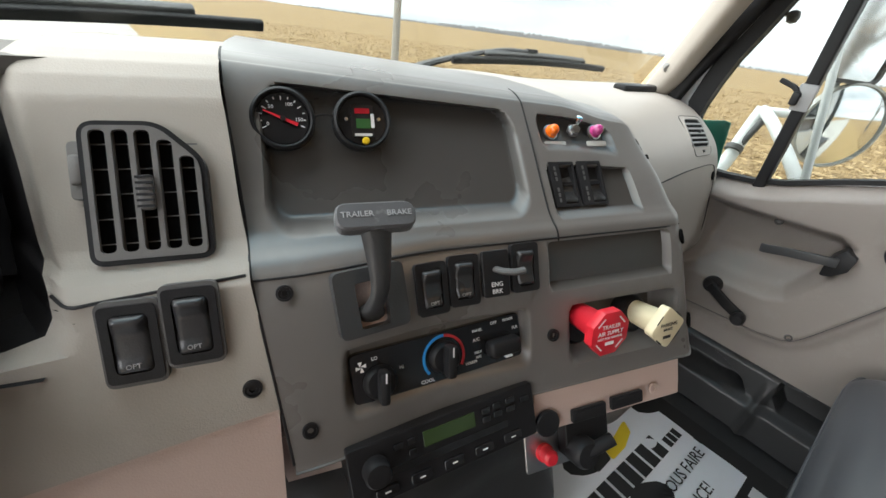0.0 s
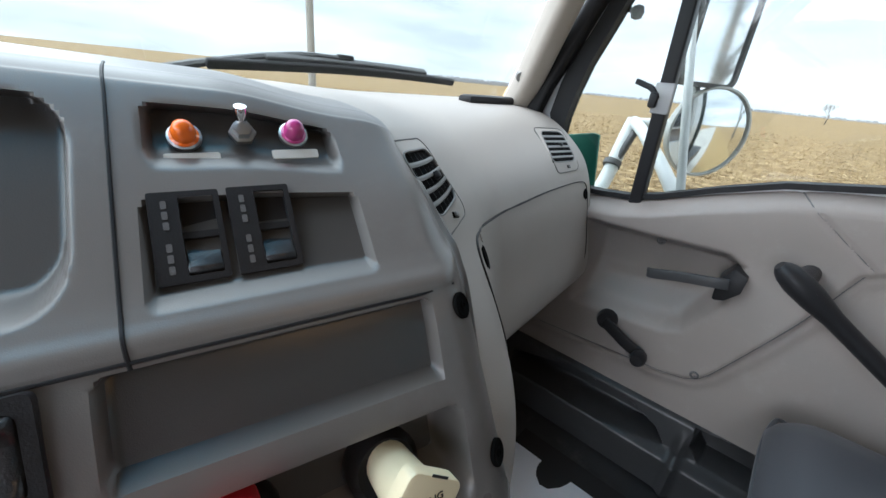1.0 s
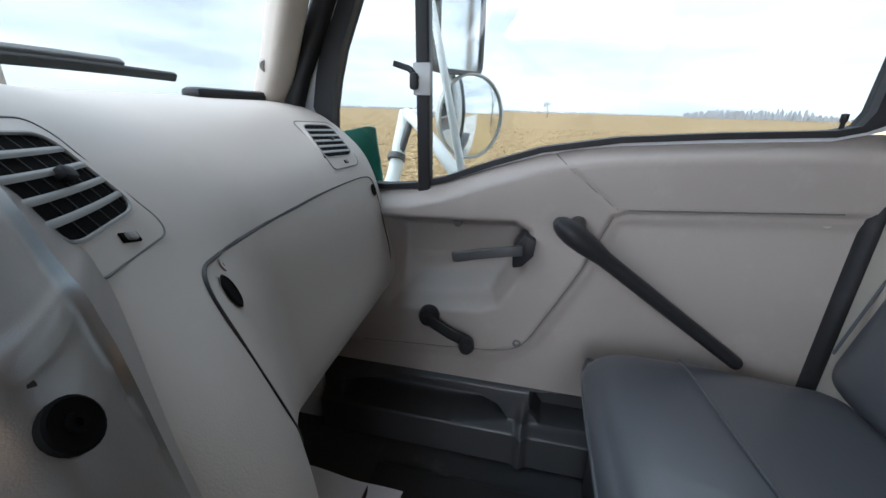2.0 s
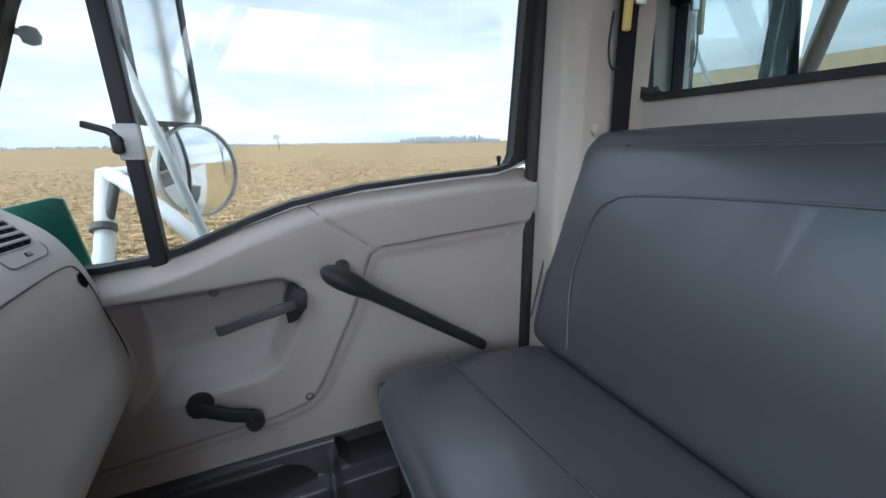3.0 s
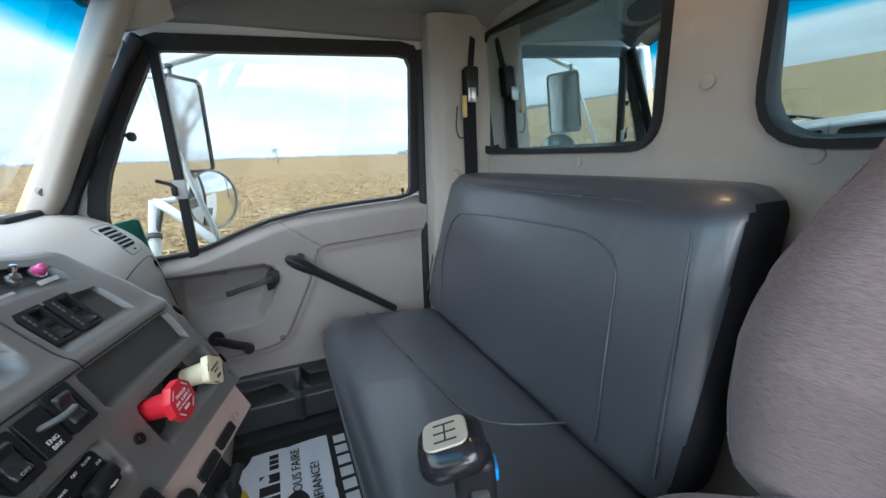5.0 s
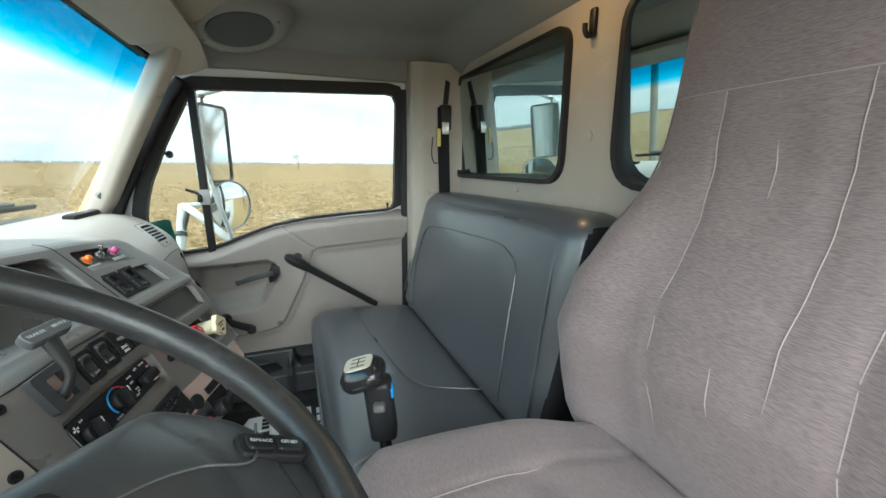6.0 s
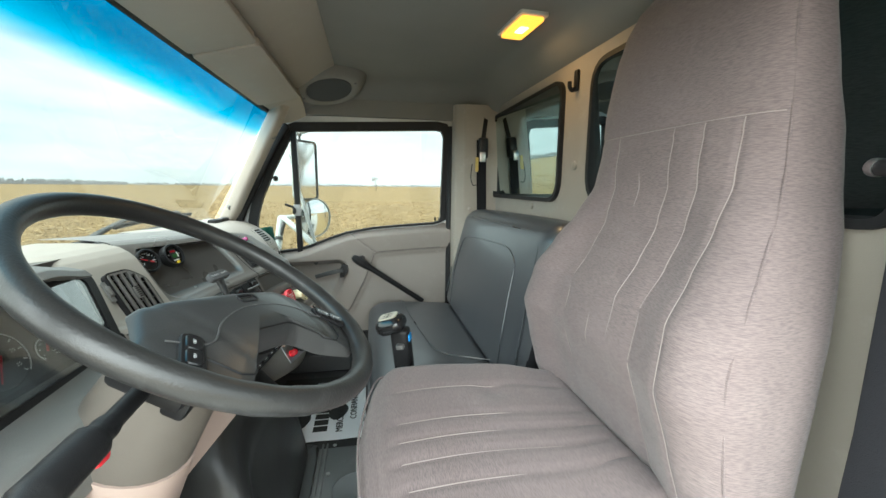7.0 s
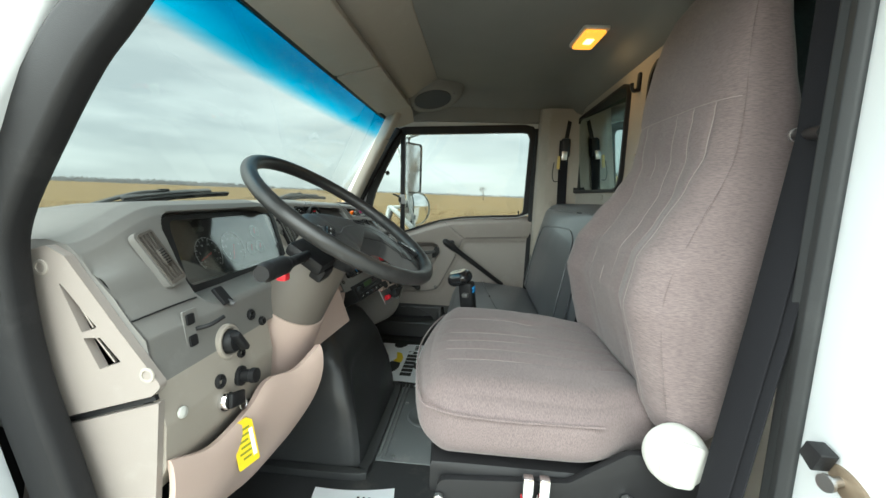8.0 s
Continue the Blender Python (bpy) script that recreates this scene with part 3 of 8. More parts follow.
def visor(x0, x1):
    v = thing("sun_visor", ((x0 + x1) / 2, 0.38, 1.24), "beige sun visor folded up against the header", "sun visor", group="sun visors")
    a, b = Vector((0, 0.448, 1.222)), Vector((0, 0.296, 1.258))
    d = (b - a).normalized()
    n = Vector((0, d.z, -d.y)) * -1
    poly = rounded([(x0, 0.0), (x1, 0.0), (x1, (b - a).length), (x0, (b - a).length)], 0.018, 5)
    bm = prism(poly, -0.010, 0.012, "z", 0.006, 3)
    m = Matrix(((1, 0, 0, 0), (0, d.y, n.y, a.y), (0, d.z, n.z, a.z), (0, 0, 0, 1)))
    part("panel", put(bm, m), BEIGE_GREY, v)
    for x in (x0 + 0.035, x1 - 0.035):
        clip = part("clip_plate", put(rbox((x - 0.020, 0.012, -0.0125), (x + 0.020, 0.030, -0.0095), 0.002), m), BEIGE_GREY, v, "raised clip plate")
        part("clip_slot", put(rbox((x - 0.010, 0.016, -0.0135), (x + 0.012, 0.021, -0.0120), 0.0005), m), DARK, clip, "dark clip slot")
    return v


visor(-0.70, 0.028)
visor(0.040, 0.62)

# passenger side above and behind the door
tagged(part("wall_right_top", merged(rbox((0.86, -0.60, 1.225), (0.98, 0.44, 1.40), 0.01), ), HEADLINER), "dark lining over the passenger door", "wall", kind="structure")
tagged(part("wall_left_top", rbox((-0.98, -0.60, 1.225), (-0.86, 0.44, 1.40), 0.01), HEADLINER), "dark lining over the driver's door opening", "wall", kind="structure")


def b_pillar(side):
    p = thing("door_pillar", (side * 0.86, -0.45, 0), "beige lined pillar behind the door" if side > 0 else "white pillar with shade-blackened lining behind the door opening", "pillar", kind="structure")
    inner = 0.80 if side > 0 else 0.790
    fy = -0.352 if side > 0 else -0.456
    prof = rounded([(side * 0.90, fy), (side * (inner + 0.02), fy - 0.006), (side * inner, fy - 0.048), (side * (inner - 0.005), -0.56), (side * 0.90, -0.56)], [0.005, 0.02, 0.02, 0.0, 0.0], 4)
    # black on the driver's lining paints the shaded interior; the passenger's stays beige
    part("lining", prism(prof, 0.0, 1.29, "z"), BEIGE if side > 0 else BLACK, p, "plastic lining")
    part("outer_skin", rbox((0.905, -0.60, -0.35), (0.985, -0.378, 1.40), 0.015) if side > 0 else rbox((-0.985, -0.60, -0.35), (-0.838, -0.440, 1.40), 0.012), WHITE, p, "white painted metal")
    if side > 0:
        part("door_seal", tube([(0.895, fy + 0.007, -0.02), (0.895, fy + 0.005, 0.6), (0.885, fy + 0.002, 1.2)], 0.016, 10), RUBBER, p, "black rubber seal")
    else:
        strip = rounded([(-0.842, -0.462), (-0.842, -0.438), (-0.830, -0.432), (-0.812, -0.440), (-0.800, -0.438), (-0.789, -0.450), (-0.791, -0.462)], 0.005, 4)
        part("door_seal", prism(strip, -0.02, 1.30, "z"), SEAL_GREY, p, "broad grey-black rubber weatherstrip")
    return p


b_pillar(1)
b_pillar(-1)
tagged(part("door_sill", rbox((-0.985, -0.40, -0.20), (-0.90, 0.70, 0.01), 0.01), WHITE), "white door sill below the driver's door opening", "door sill", kind="structure")
tagged(part("door_sill", rbox((0.93, -0.40, -0.20), (0.985, 0.70, 0.02), 0.01), WHITE), "white door sill below the passenger door", "door sill", kind="structure")
tagged(part("cowl_side", prism([(0.400, -0.20), (0.402, 0.0), (0.436, 0.20), (0.492, 0.45), (0.530, 0.60), (0.545, 0.72), (0.95, 0.72), (0.95, -0.20)], -0.985, -0.915, "x", 0.01), WHITE), "white body side before the driver's door", "body panel", kind="structure")
tagged(part("cowl_side", rbox((0.90, 0.62, -0.20), (0.985, 0.95, 0.72), 0.02), WHITE), "white body side before the passenger door", "body panel", kind="structure")

# ---- passenger door ----
SILL = [(-0.36, 0.734), (-0.27, 0.731), (-0.12, 0.722), (0.03, 0.710), (0.10, 0.70), (0.156, 0.688), (0.24, 0.660), (0.33, 0.626), (0.39, 0.610), (0.45, 0.604), (0.62, 0.600)]
POCKET = [(0.44, 0.553), (0.30, 0.556), (0.19, 0.560), (0.163, 0.545), (0.157, 0.515), (0.185, 0.44), (0.213, 0.388), (0.245, 0.372), (0.36, 0.362), (0.44, 0.36)]
REAR_PANEL = [(-0.36, 0.620), (-0.30, 0.618), (0.005, 0.600), (0.03, 0.588), (0.067, 0.478), (0.145, 0.322), (0.172, 0.296), (0.22, 0.284), (0.50, 0.264), (0.63, 0.262), (0.63, 0.10), (-0.36, 0.10)]
CREASE = [(0.138, 0.690), (0.075, 0.640), (0.018, 0.597)]


def door_x(y, z):
    top = along(SILL, y)
    x = SIDE - 0.012 * ramp(top - z, 0.16, 0.03)
    x += 0.060 * ramp(z, top - 0.035, top + 0.004)
    d = poly_sdf(y, z, POCKET)
    x += 0.070 * ramp(-d, -0.008, 0.026) * (0.40 + 0.60 * ramp(z, 0.365, 0.47))
    x += 0.012 * ramp(-d, 0.02, 0.06) * ramp(0.475 - 0.12 * (y - 0.2), z - 0.004, z + 0.03)
    r = poly_sdf(y, z, REAR_PANEL)
    x += 0.010 * ramp(-r, -0.003, 0.010)
    x -= 0.004 * math.exp(-(((r + 0.014) / 0.010) ** 2))
    x += 0.004 * math.exp(-((line_dist(y, z, CREASE) / 0.003) ** 2))
    return x


def door_skin(u, v):
    y = -0.352 + 0.962 * u
    z = 0.199 + (along(SILL, y) - 0.199) * v
    return (door_x(y, z), y, z)


door = thing("door_1", (0.93, 0.1, 0.0), "closed passenger door, beige moulded panel with window", "door", kind="structure")
part("door_panel", sheet(door_skin, 230, 120, (0.03, 0, 0)), DARKER_BEIGE, door, "beige moulded plastic with a sunk pull pocket")
for line in ([(0.02, 0.597), (0.067, 0.478), (0.145, 0.322), (0.172, 0.296), (0.22, 0.284), (0.50, 0.264)], CREASE, [(0.005, 0.600), (-0.15, 0.609), (-0.30, 0.618)]):
    pts = smooth_path([Vector((y, z, 0)) for y, z in line], 8)
    part("panel_joint", tube([(door_x(p.x, p.y) + 0.0004, p.x, p.y) for p in pts], 0.0013, 6), DARK, door, "dark joint in the door panel")


SLOT_FRONT = [(0.56, 0.135), (0.500, 0.150), (0.405, 0.176), (0.259, 0.171), (0.194, 0.141), (0.172, 0.110), (0.295, 0.096), (0.56, 0.096)]
SLOT_REAR = [(0.124, 0.186), (0.0, 0.190), (-0.25, 0.190), (-0.25, 0.116), (0.099, 0.113), (0.122, 0.145)]


def low_skin(u, v):
    y = -0.352 + 0.962 * u
    z = 0.01 + 0.187 * v
    x = SIDE + 0.008 + 0.012 * ramp(z, 0.182, 0.197)
    x += 0.062 * ramp(-poly_sdf(y, z, SLOT_FRONT), -0.003, 0.006)
    x += 0.062 * ramp(-poly_sdf(y, z, SLOT_REAR), -0.003, 0.006)
    x -= 0.026 * ramp(0.100, z - 0.012, z + 0.012)
    x -= 0.012 * math.exp(-(((y - 0.138) / 0.010) ** 2)) * ramp(0.15, z - 0.03, z + 0.03)
    return (x, y, z)


part("map_pocket", sheet(low_skin, 240, 70, (0.02, 0, 0)), SATIN_BLACK, door, "dark grey lower panel with map pockets")

GLASS_OUT = [(0.560, 0.606), (0.45, 0.606), (0.39, 0.612), (0.33, 0.628), (0.24, 0.663), (0.156, 0.691), (0.03, 0.713), (-0.12, 0.725), (-0.27, 0.734), (-0.300, 0.742), (-0.310, 0.765), (-0.318, 1.150), (-0.305, 1.178), (-0.28, 1.183), (0.355, 1.158), (0.377, 1.150), (0.408, 1.090), (0.438, 1.035), (0.471, 0.974), (0.497, 0.915), (0.525, 0.855), (0.543, 0.800), (0.556, 0.745), (0.562, 0.680)]


def lean(bm):
    for v in bm.verts:
        v.co.x -= 0.075 * (v.co.z - 0.62)
    return bm


def seal_out(d, low):
    """The window's outline moved outwards, less along the sill."""
    wide, slim = grown(GLASS_OUT, d), grown(GLASS_OUT, low)
    return [b if p[1] < 0.745 else a for a, b, p in zip(wide, slim, GLASS_OUT)]


part("window_seal", lean(ring(seal_out(0.036, 0.006), grown(GLASS_OUT, -0.004), 0.915, 0.945, "x")), RUBBER, door, "black rubber window seal")
part("window_frame", lean(ring(seal_out(0.062, 0.012), seal_out(0.032, 0.004), 0.925, 0.975, "x")), WHITE, door, "white painted metal")
pane = part("pane", lean(prism(GLASS_OUT, 0.932, 0.936, "x")), CLEAR, door, "clear side window")
pane.visible_shadow = False
part("vent_bar", lean(bar([(0.925, 0.372, 0.60), (0.925, 0.372, 1.155)], 0.024, 0.03, (1, 0, 0), 0.004)), BLACK, door, "black bar of the vent window")
part("door_skin", rbox((0.972, -0.36, -0.15), (0.992, 0.62, 0.60), 0.008), WHITE, door, "white painted metal")

# ---- dash: centre panel ----
ORIGIN = Vector((0, 0.36, 0.655))
AX_S = Vector((math.cos(radians(18)), -math.sin(radians(18)), 0.035))
AX_D = Vector((-math.sin(radians(18)), -math.cos(radians(18)), 0))


def cp(s, d, z):
    """A place on the centre panel: along it, out towards the driver, and up."""
    return ORIGIN + AX_S * s + AX_D * d + Vector((0, 0, z - 0.655))


def face_up(z):
    return -0.05 - 0.60 * (z - 0.70)


def face_low(z):
    return 0.0064 - 0.52 * (z - 0.65)


FASCIA = [(-0.30, 0.785), (-0.20, 0.787), (-0.152, 0.785), (-0.139, 0.783), (-0.128, 0.779), (-0.118, 0.772), (-0.076, 0.733), (-0.036, 0.695), (-0.022, 0.684), (-0.013, 0.679), (-0.009, 0.674), (-0.006, 0.668), (0.0064, 0.650), (0.0324, 0.600), (0.0610, 0.545), (0.0635, 0.540), (0.034, 0.536)]


def fascia_point(v):
    """Along the panel's section, by length."""
    t = v * (len(FASCIA) - 1)
    i = min(int(t), len(FASCIA) - 2)
    f = t - i
    p0, p1, p2, p3 = FASCIA[max(i - 1, 0)], FASCIA[i], FASCIA[i + 1], FASCIA[min(i + 2, len(FASCIA) - 1)]
    return [0.5 * (2 * b + (c - a) * f + (2 * a - 5 * b + 4 * c - d) * f * f + (3 * b - a - 3 * c + d) * f ** 3) for a, b, c, d in zip(p0, p1, p2, p3)]


def bend(s, z=0.65):
    """The panel's right end turns away towards the windscreen."""
    far = max(0.0, min(1.0, (s - 0.240 - 0.10 * max(0.0, 0.66 - z)) / 0.030))
    return -0.031 * far * far * (1 + 0.45 * ramp(z, 0.66, 0.70))


def low_bend(s):
    """Below the lip the left half comes a little towards the driver."""
    return 0.016 * ramp(-s, 0.03, 0.17)


def seam_s(z):
    """Where the slanting joint with the driver's vent column runs."""
    return -0.178 - 0.155 * (z - 0.595)


def sunk_fields(s, z):
    """Depth inside each dark sunk field of the panel: gauges, lamps, switches, blank."""
    return (-box_sdf(s, z, -0.178, 0.066, 0.687, 0.768, 0.02), -box_sdf(s, z, 0.096, 0.202, 0.739, 0.768, 0.008), -box_sdf(s, z, 0.0935, 0.2045, 0.684, 0.723, 0.004), -box_sdf(s, z, 0.073, 0.231, 0.626, 0.6675, 0.005))


def fascia(u, v):
    d, z = fascia_point(v)
    row = z
    s = max(seam_s(z), -0.215 + 0.490 * u)
    z -= 0.085 * (s - 0.083) * ramp(z, 0.70, 0.775)
    t = min(1.0, max(0.0, (s - 0.13) / 0.146))
    z -= 0.125 * (1 - math.sqrt(1 - t * t)) * (1 - 0.66 * ramp(s, 0.155, 0.240)) * ramp(z, 0.675, 0.80)
    d += low_bend(s) * ramp(0.68, z - 0.012, z + 0.012)
    cut = sum(depth * ramp(f, -0.001, wall) for f, depth, wall in zip(sunk_fields(s, row), (0.020, 0.016, 0.011, 0.010), (0.005, 0.004, 0.003, 0.003)))
    cut += 0.012 * ramp(-box_sdf(s, z, -0.1272, 0.0468, 0.568, 0.613, 0.008), -0.003, 0.005)
    cut += 0.035 * ramp(-box_sdf(s, z, 0.097, 0.238, 0.560, 0.608, 0.008), -0.004, 0.008)
    return cp(s, d + bend(s, z) - cut, z)


dash_c = thing("dash_centre", cp(0, -0.1, 0.53), "dark grey centre dash panel with gauges, switches and heater controls", "dashboard")
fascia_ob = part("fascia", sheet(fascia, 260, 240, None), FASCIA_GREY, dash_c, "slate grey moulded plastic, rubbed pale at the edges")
# the floors of the four sunk fields are mixed to a darker colour
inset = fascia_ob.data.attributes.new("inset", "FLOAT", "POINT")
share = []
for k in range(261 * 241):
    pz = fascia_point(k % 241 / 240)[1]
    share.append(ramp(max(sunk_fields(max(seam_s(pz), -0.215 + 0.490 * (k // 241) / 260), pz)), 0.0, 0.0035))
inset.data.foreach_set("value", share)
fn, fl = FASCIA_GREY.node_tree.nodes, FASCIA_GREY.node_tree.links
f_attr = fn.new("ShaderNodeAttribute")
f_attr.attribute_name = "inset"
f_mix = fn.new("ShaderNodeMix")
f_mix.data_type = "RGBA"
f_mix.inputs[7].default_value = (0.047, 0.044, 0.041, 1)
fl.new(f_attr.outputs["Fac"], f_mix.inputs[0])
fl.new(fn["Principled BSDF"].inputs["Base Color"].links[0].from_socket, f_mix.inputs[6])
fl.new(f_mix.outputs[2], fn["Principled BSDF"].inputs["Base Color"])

# ---- dash: passenger side ----
def pdash(u, v):
    prof_a = [(0.76, 0.775), (0.60, 0.778), (0.50, 0.775), (0.432, 0.757), (0.391, 0.729), (0.362, 0.697), (0.335, 0.662), (0.282, 0.60), (0.252, 0.55), (0.242, 0.48), (0.250, 0.41), (0.285, 0.33), (0.43, 0.25)]
    prof_b = [(0.76, 0.765), (0.68, 0.763), (0.60, 0.755), (0.545, 0.738), (0.50, 0.71), (0.462, 0.675), (0.44, 0.635), (0.425, 0.585), (0.413, 0.52), (0.40, 0.46), (0.405, 0.42), (0.44, 0.39), (0.62, 0.34)]
    x = 0.245 + 0.645 * u
    k = ramp(x, 0.265, 0.52)
    t = v * (len(prof_a) - 1)
    i = min(int(t), len(prof_a) - 2)
    f = t - i

    def cat(pr, c):
        p0, p1, p2, p3 = pr[max(i - 1, 0)][c], pr[i][c], pr[i + 1][c], pr[min(i + 2, len(pr) - 1)][c]
        return 0.5 * (2 * p1 + (p2 - p0) * f + (2 * p0 - 5 * p1 + 4 * p2 - p3) * f * f + (3 * p1 - p0 - 3 * p2 + p3) * f ** 3)
    y = cat(prof_a, 0) * (1 - k) + cat(prof_b, 0) * k
    z = cat(prof_a, 1) * (1 - k) + cat(prof_b, 1) * k
    y += 0.06 * (x - 0.45) * ramp(x, 0.4, 0.6) * ramp(0.75, y, y + 0.15)
    return (x, y, z)


dash_p = thing("dash_passenger", (0.6, 0.5, 0.4), "beige passenger side dash with glove box and vents", "dashboard")
part("shell", sheet(pdash, 120, 120, None), PALE_DASH, dash_p, "pale beige moulded plastic")


def on_dash(x, z, out=0.0):
    """A place on the passenger dash at x and height z."""
    lo, hi = 0.16, 0.92
    for _ in range(40):
        mid_v = (lo + hi) / 2
        if pdash((x - 0.245) / 0.645, mid_v)[2] > z:
            lo = mid_v
        else:
            hi = mid_v
    u = (x - 0.245) / 0.645
    p = Vector(pdash(u, lo))
    n = (Vector(pdash(u + 0.01, lo)) - p).cross(Vector(pdash(u, lo + 0.01)) - p).normalized()
    if n.y > 0:
        n = -n
    return p + n * out, n


def facing(p, n, x_axis=(1, 0, 0)):
    """A matrix at p whose z is n and whose x lies as near x_axis as it can."""
    n = Vector(n).normalized()
    x = Vector(x_axis)
    if abs(x.normalized().dot(n)) > 0.97:
        x = Vector((0, 1, 0))
    x = (x - n * x.dot(n)).normalized()
    y = n.cross(x)
    return Matrix(((x.x, y.x, n.x, p[0]), (x.y, y.y, n.y, p[1]), (x.z, y.z, n.z, p[2]), (0, 0, 0, 1)))


def panel_m(s, base, z, off, rise, shift, span=0.02):
    k = (shift(s + span) - shift(s - span)) / (2 * span)
    n = (AX_D - AX_S * k + Vector((0, 0, rise))).normalized()
    return facing(cp(s, base + (shift(s + span) + shift(s - span)) / 2, z) + n * off, n, AX_S + AX_D * k)


def plane_m(s, z, d, rise):
    """On an upright plane of the centre panel with its own slope."""
    n = (AX_D + Vector((0, 0, rise))).normalized()
    return facing(cp(s, d, z), n, AX_S)


def low_m(s, z, off=0.0, span=0.02):
    """On the centre panel's lower half."""
    return panel_m(s, face_low(z), z, off, 0.52, lambda q: bend(q, z) + low_bend(q), span)


def slab(w, h, lo, hi, bevel=0.001, r=0.003, m=None):
    """A flat piece w by h with rounded corners in the xy plane."""
    bm = prism(rounded([(-w / 2, -h / 2), (w / 2, -h / 2), (w / 2, h / 2), (-w / 2, h / 2)], r, 4), lo, hi, "z", bevel, 1)
    return put(bm, m) if m is not None else bm


def screw(parent, m, r=0.0058):
    r *= 0.82
    # all black, so the shade of the screw's recess is in the colour
    part("screw", merged(lathe([(r * 1.35, -0.001), (r * 1.3, 0.0015), (r, 0.0018), (r * 0.95, 0.0005), (r * 0.5, 0.0008), (r * 0.42, -0.002), (0, -0.002)], 18, m)), BLACK, parent, "cross-head screw, black for its shaded recess")


def rocker(parent, m, w=0.023, h=0.038, word=""):
    """A rocker switch: a frame, a hollowed key and its legend."""
    sw = part("rocker_switch", put(ring(rounded([(-w / 2 - .003, -h / 2 - .004), (w / 2 + .003, -h / 2 - .004), (w / 2 + .003, h / 2 + .004), (-w / 2 - .003, h / 2 + .004)], 0.004, 4), rounded([(-w / 2 + .002, -h / 2 + .002), (w / 2 - .002, -h / 2 + .002), (w / 2 - .002, h / 2 - .002), (-w / 2 + .002, h / 2 - .002)], 0.005, 4), -0.002, 0.0035, "z"), m), BLACK, parent, "black rocker switch")
    def rock(u, v):
        x, y = (u - 0.5) * (w - 0.0045), (v - 0.5) * (h - 0.0045)
        side = 1 - abs(2 * u - 1) ** 7
        up = 0.0022 + 0.0050 * ramp(v, 0.62, 0.93) + 0.0028 * ramp(0.30, v, v + 0.24)
        return (x, y, 0.0015 + up * side * (1 - abs(2 * v - 1) ** 12))
    part("key", put(sheet(rock, 14, 30, (0, 0, -0.008)), m), KEY_BLACK, sw, "worn black key")
    if word:
        writing(word, 0.0046, m @ Matrix.Translation((0, -h * 0.33, 0.0058)), GREY_PRINT, sw, "legend")
    return sw


# dark insets of the centre panel
part("air_valve_recess", slab(0.140, 0.05, 0.0, 0.002, 0.0005, 0.006, low_m(0.1675, 0.584, -0.032)), INSET, dash_c, "dark recess behind the air valve knobs")
for pts in ([Vector(fascia((0.078 + 0.007 * v / 10 + 0.215) / 0.490, v / 16)) for v in range(2, 12)], [Vector(fascia(0.02 + 0.93 * i / 19, 10.7 / 16)) for i in range(20)], [Vector(fascia(0.002, v / 16)) for v in range(2, 15)]):
    part("joint", tube(smooth_path(pts, 5), 0.0010, 6), BLACK, dash_c, "dark joint line")

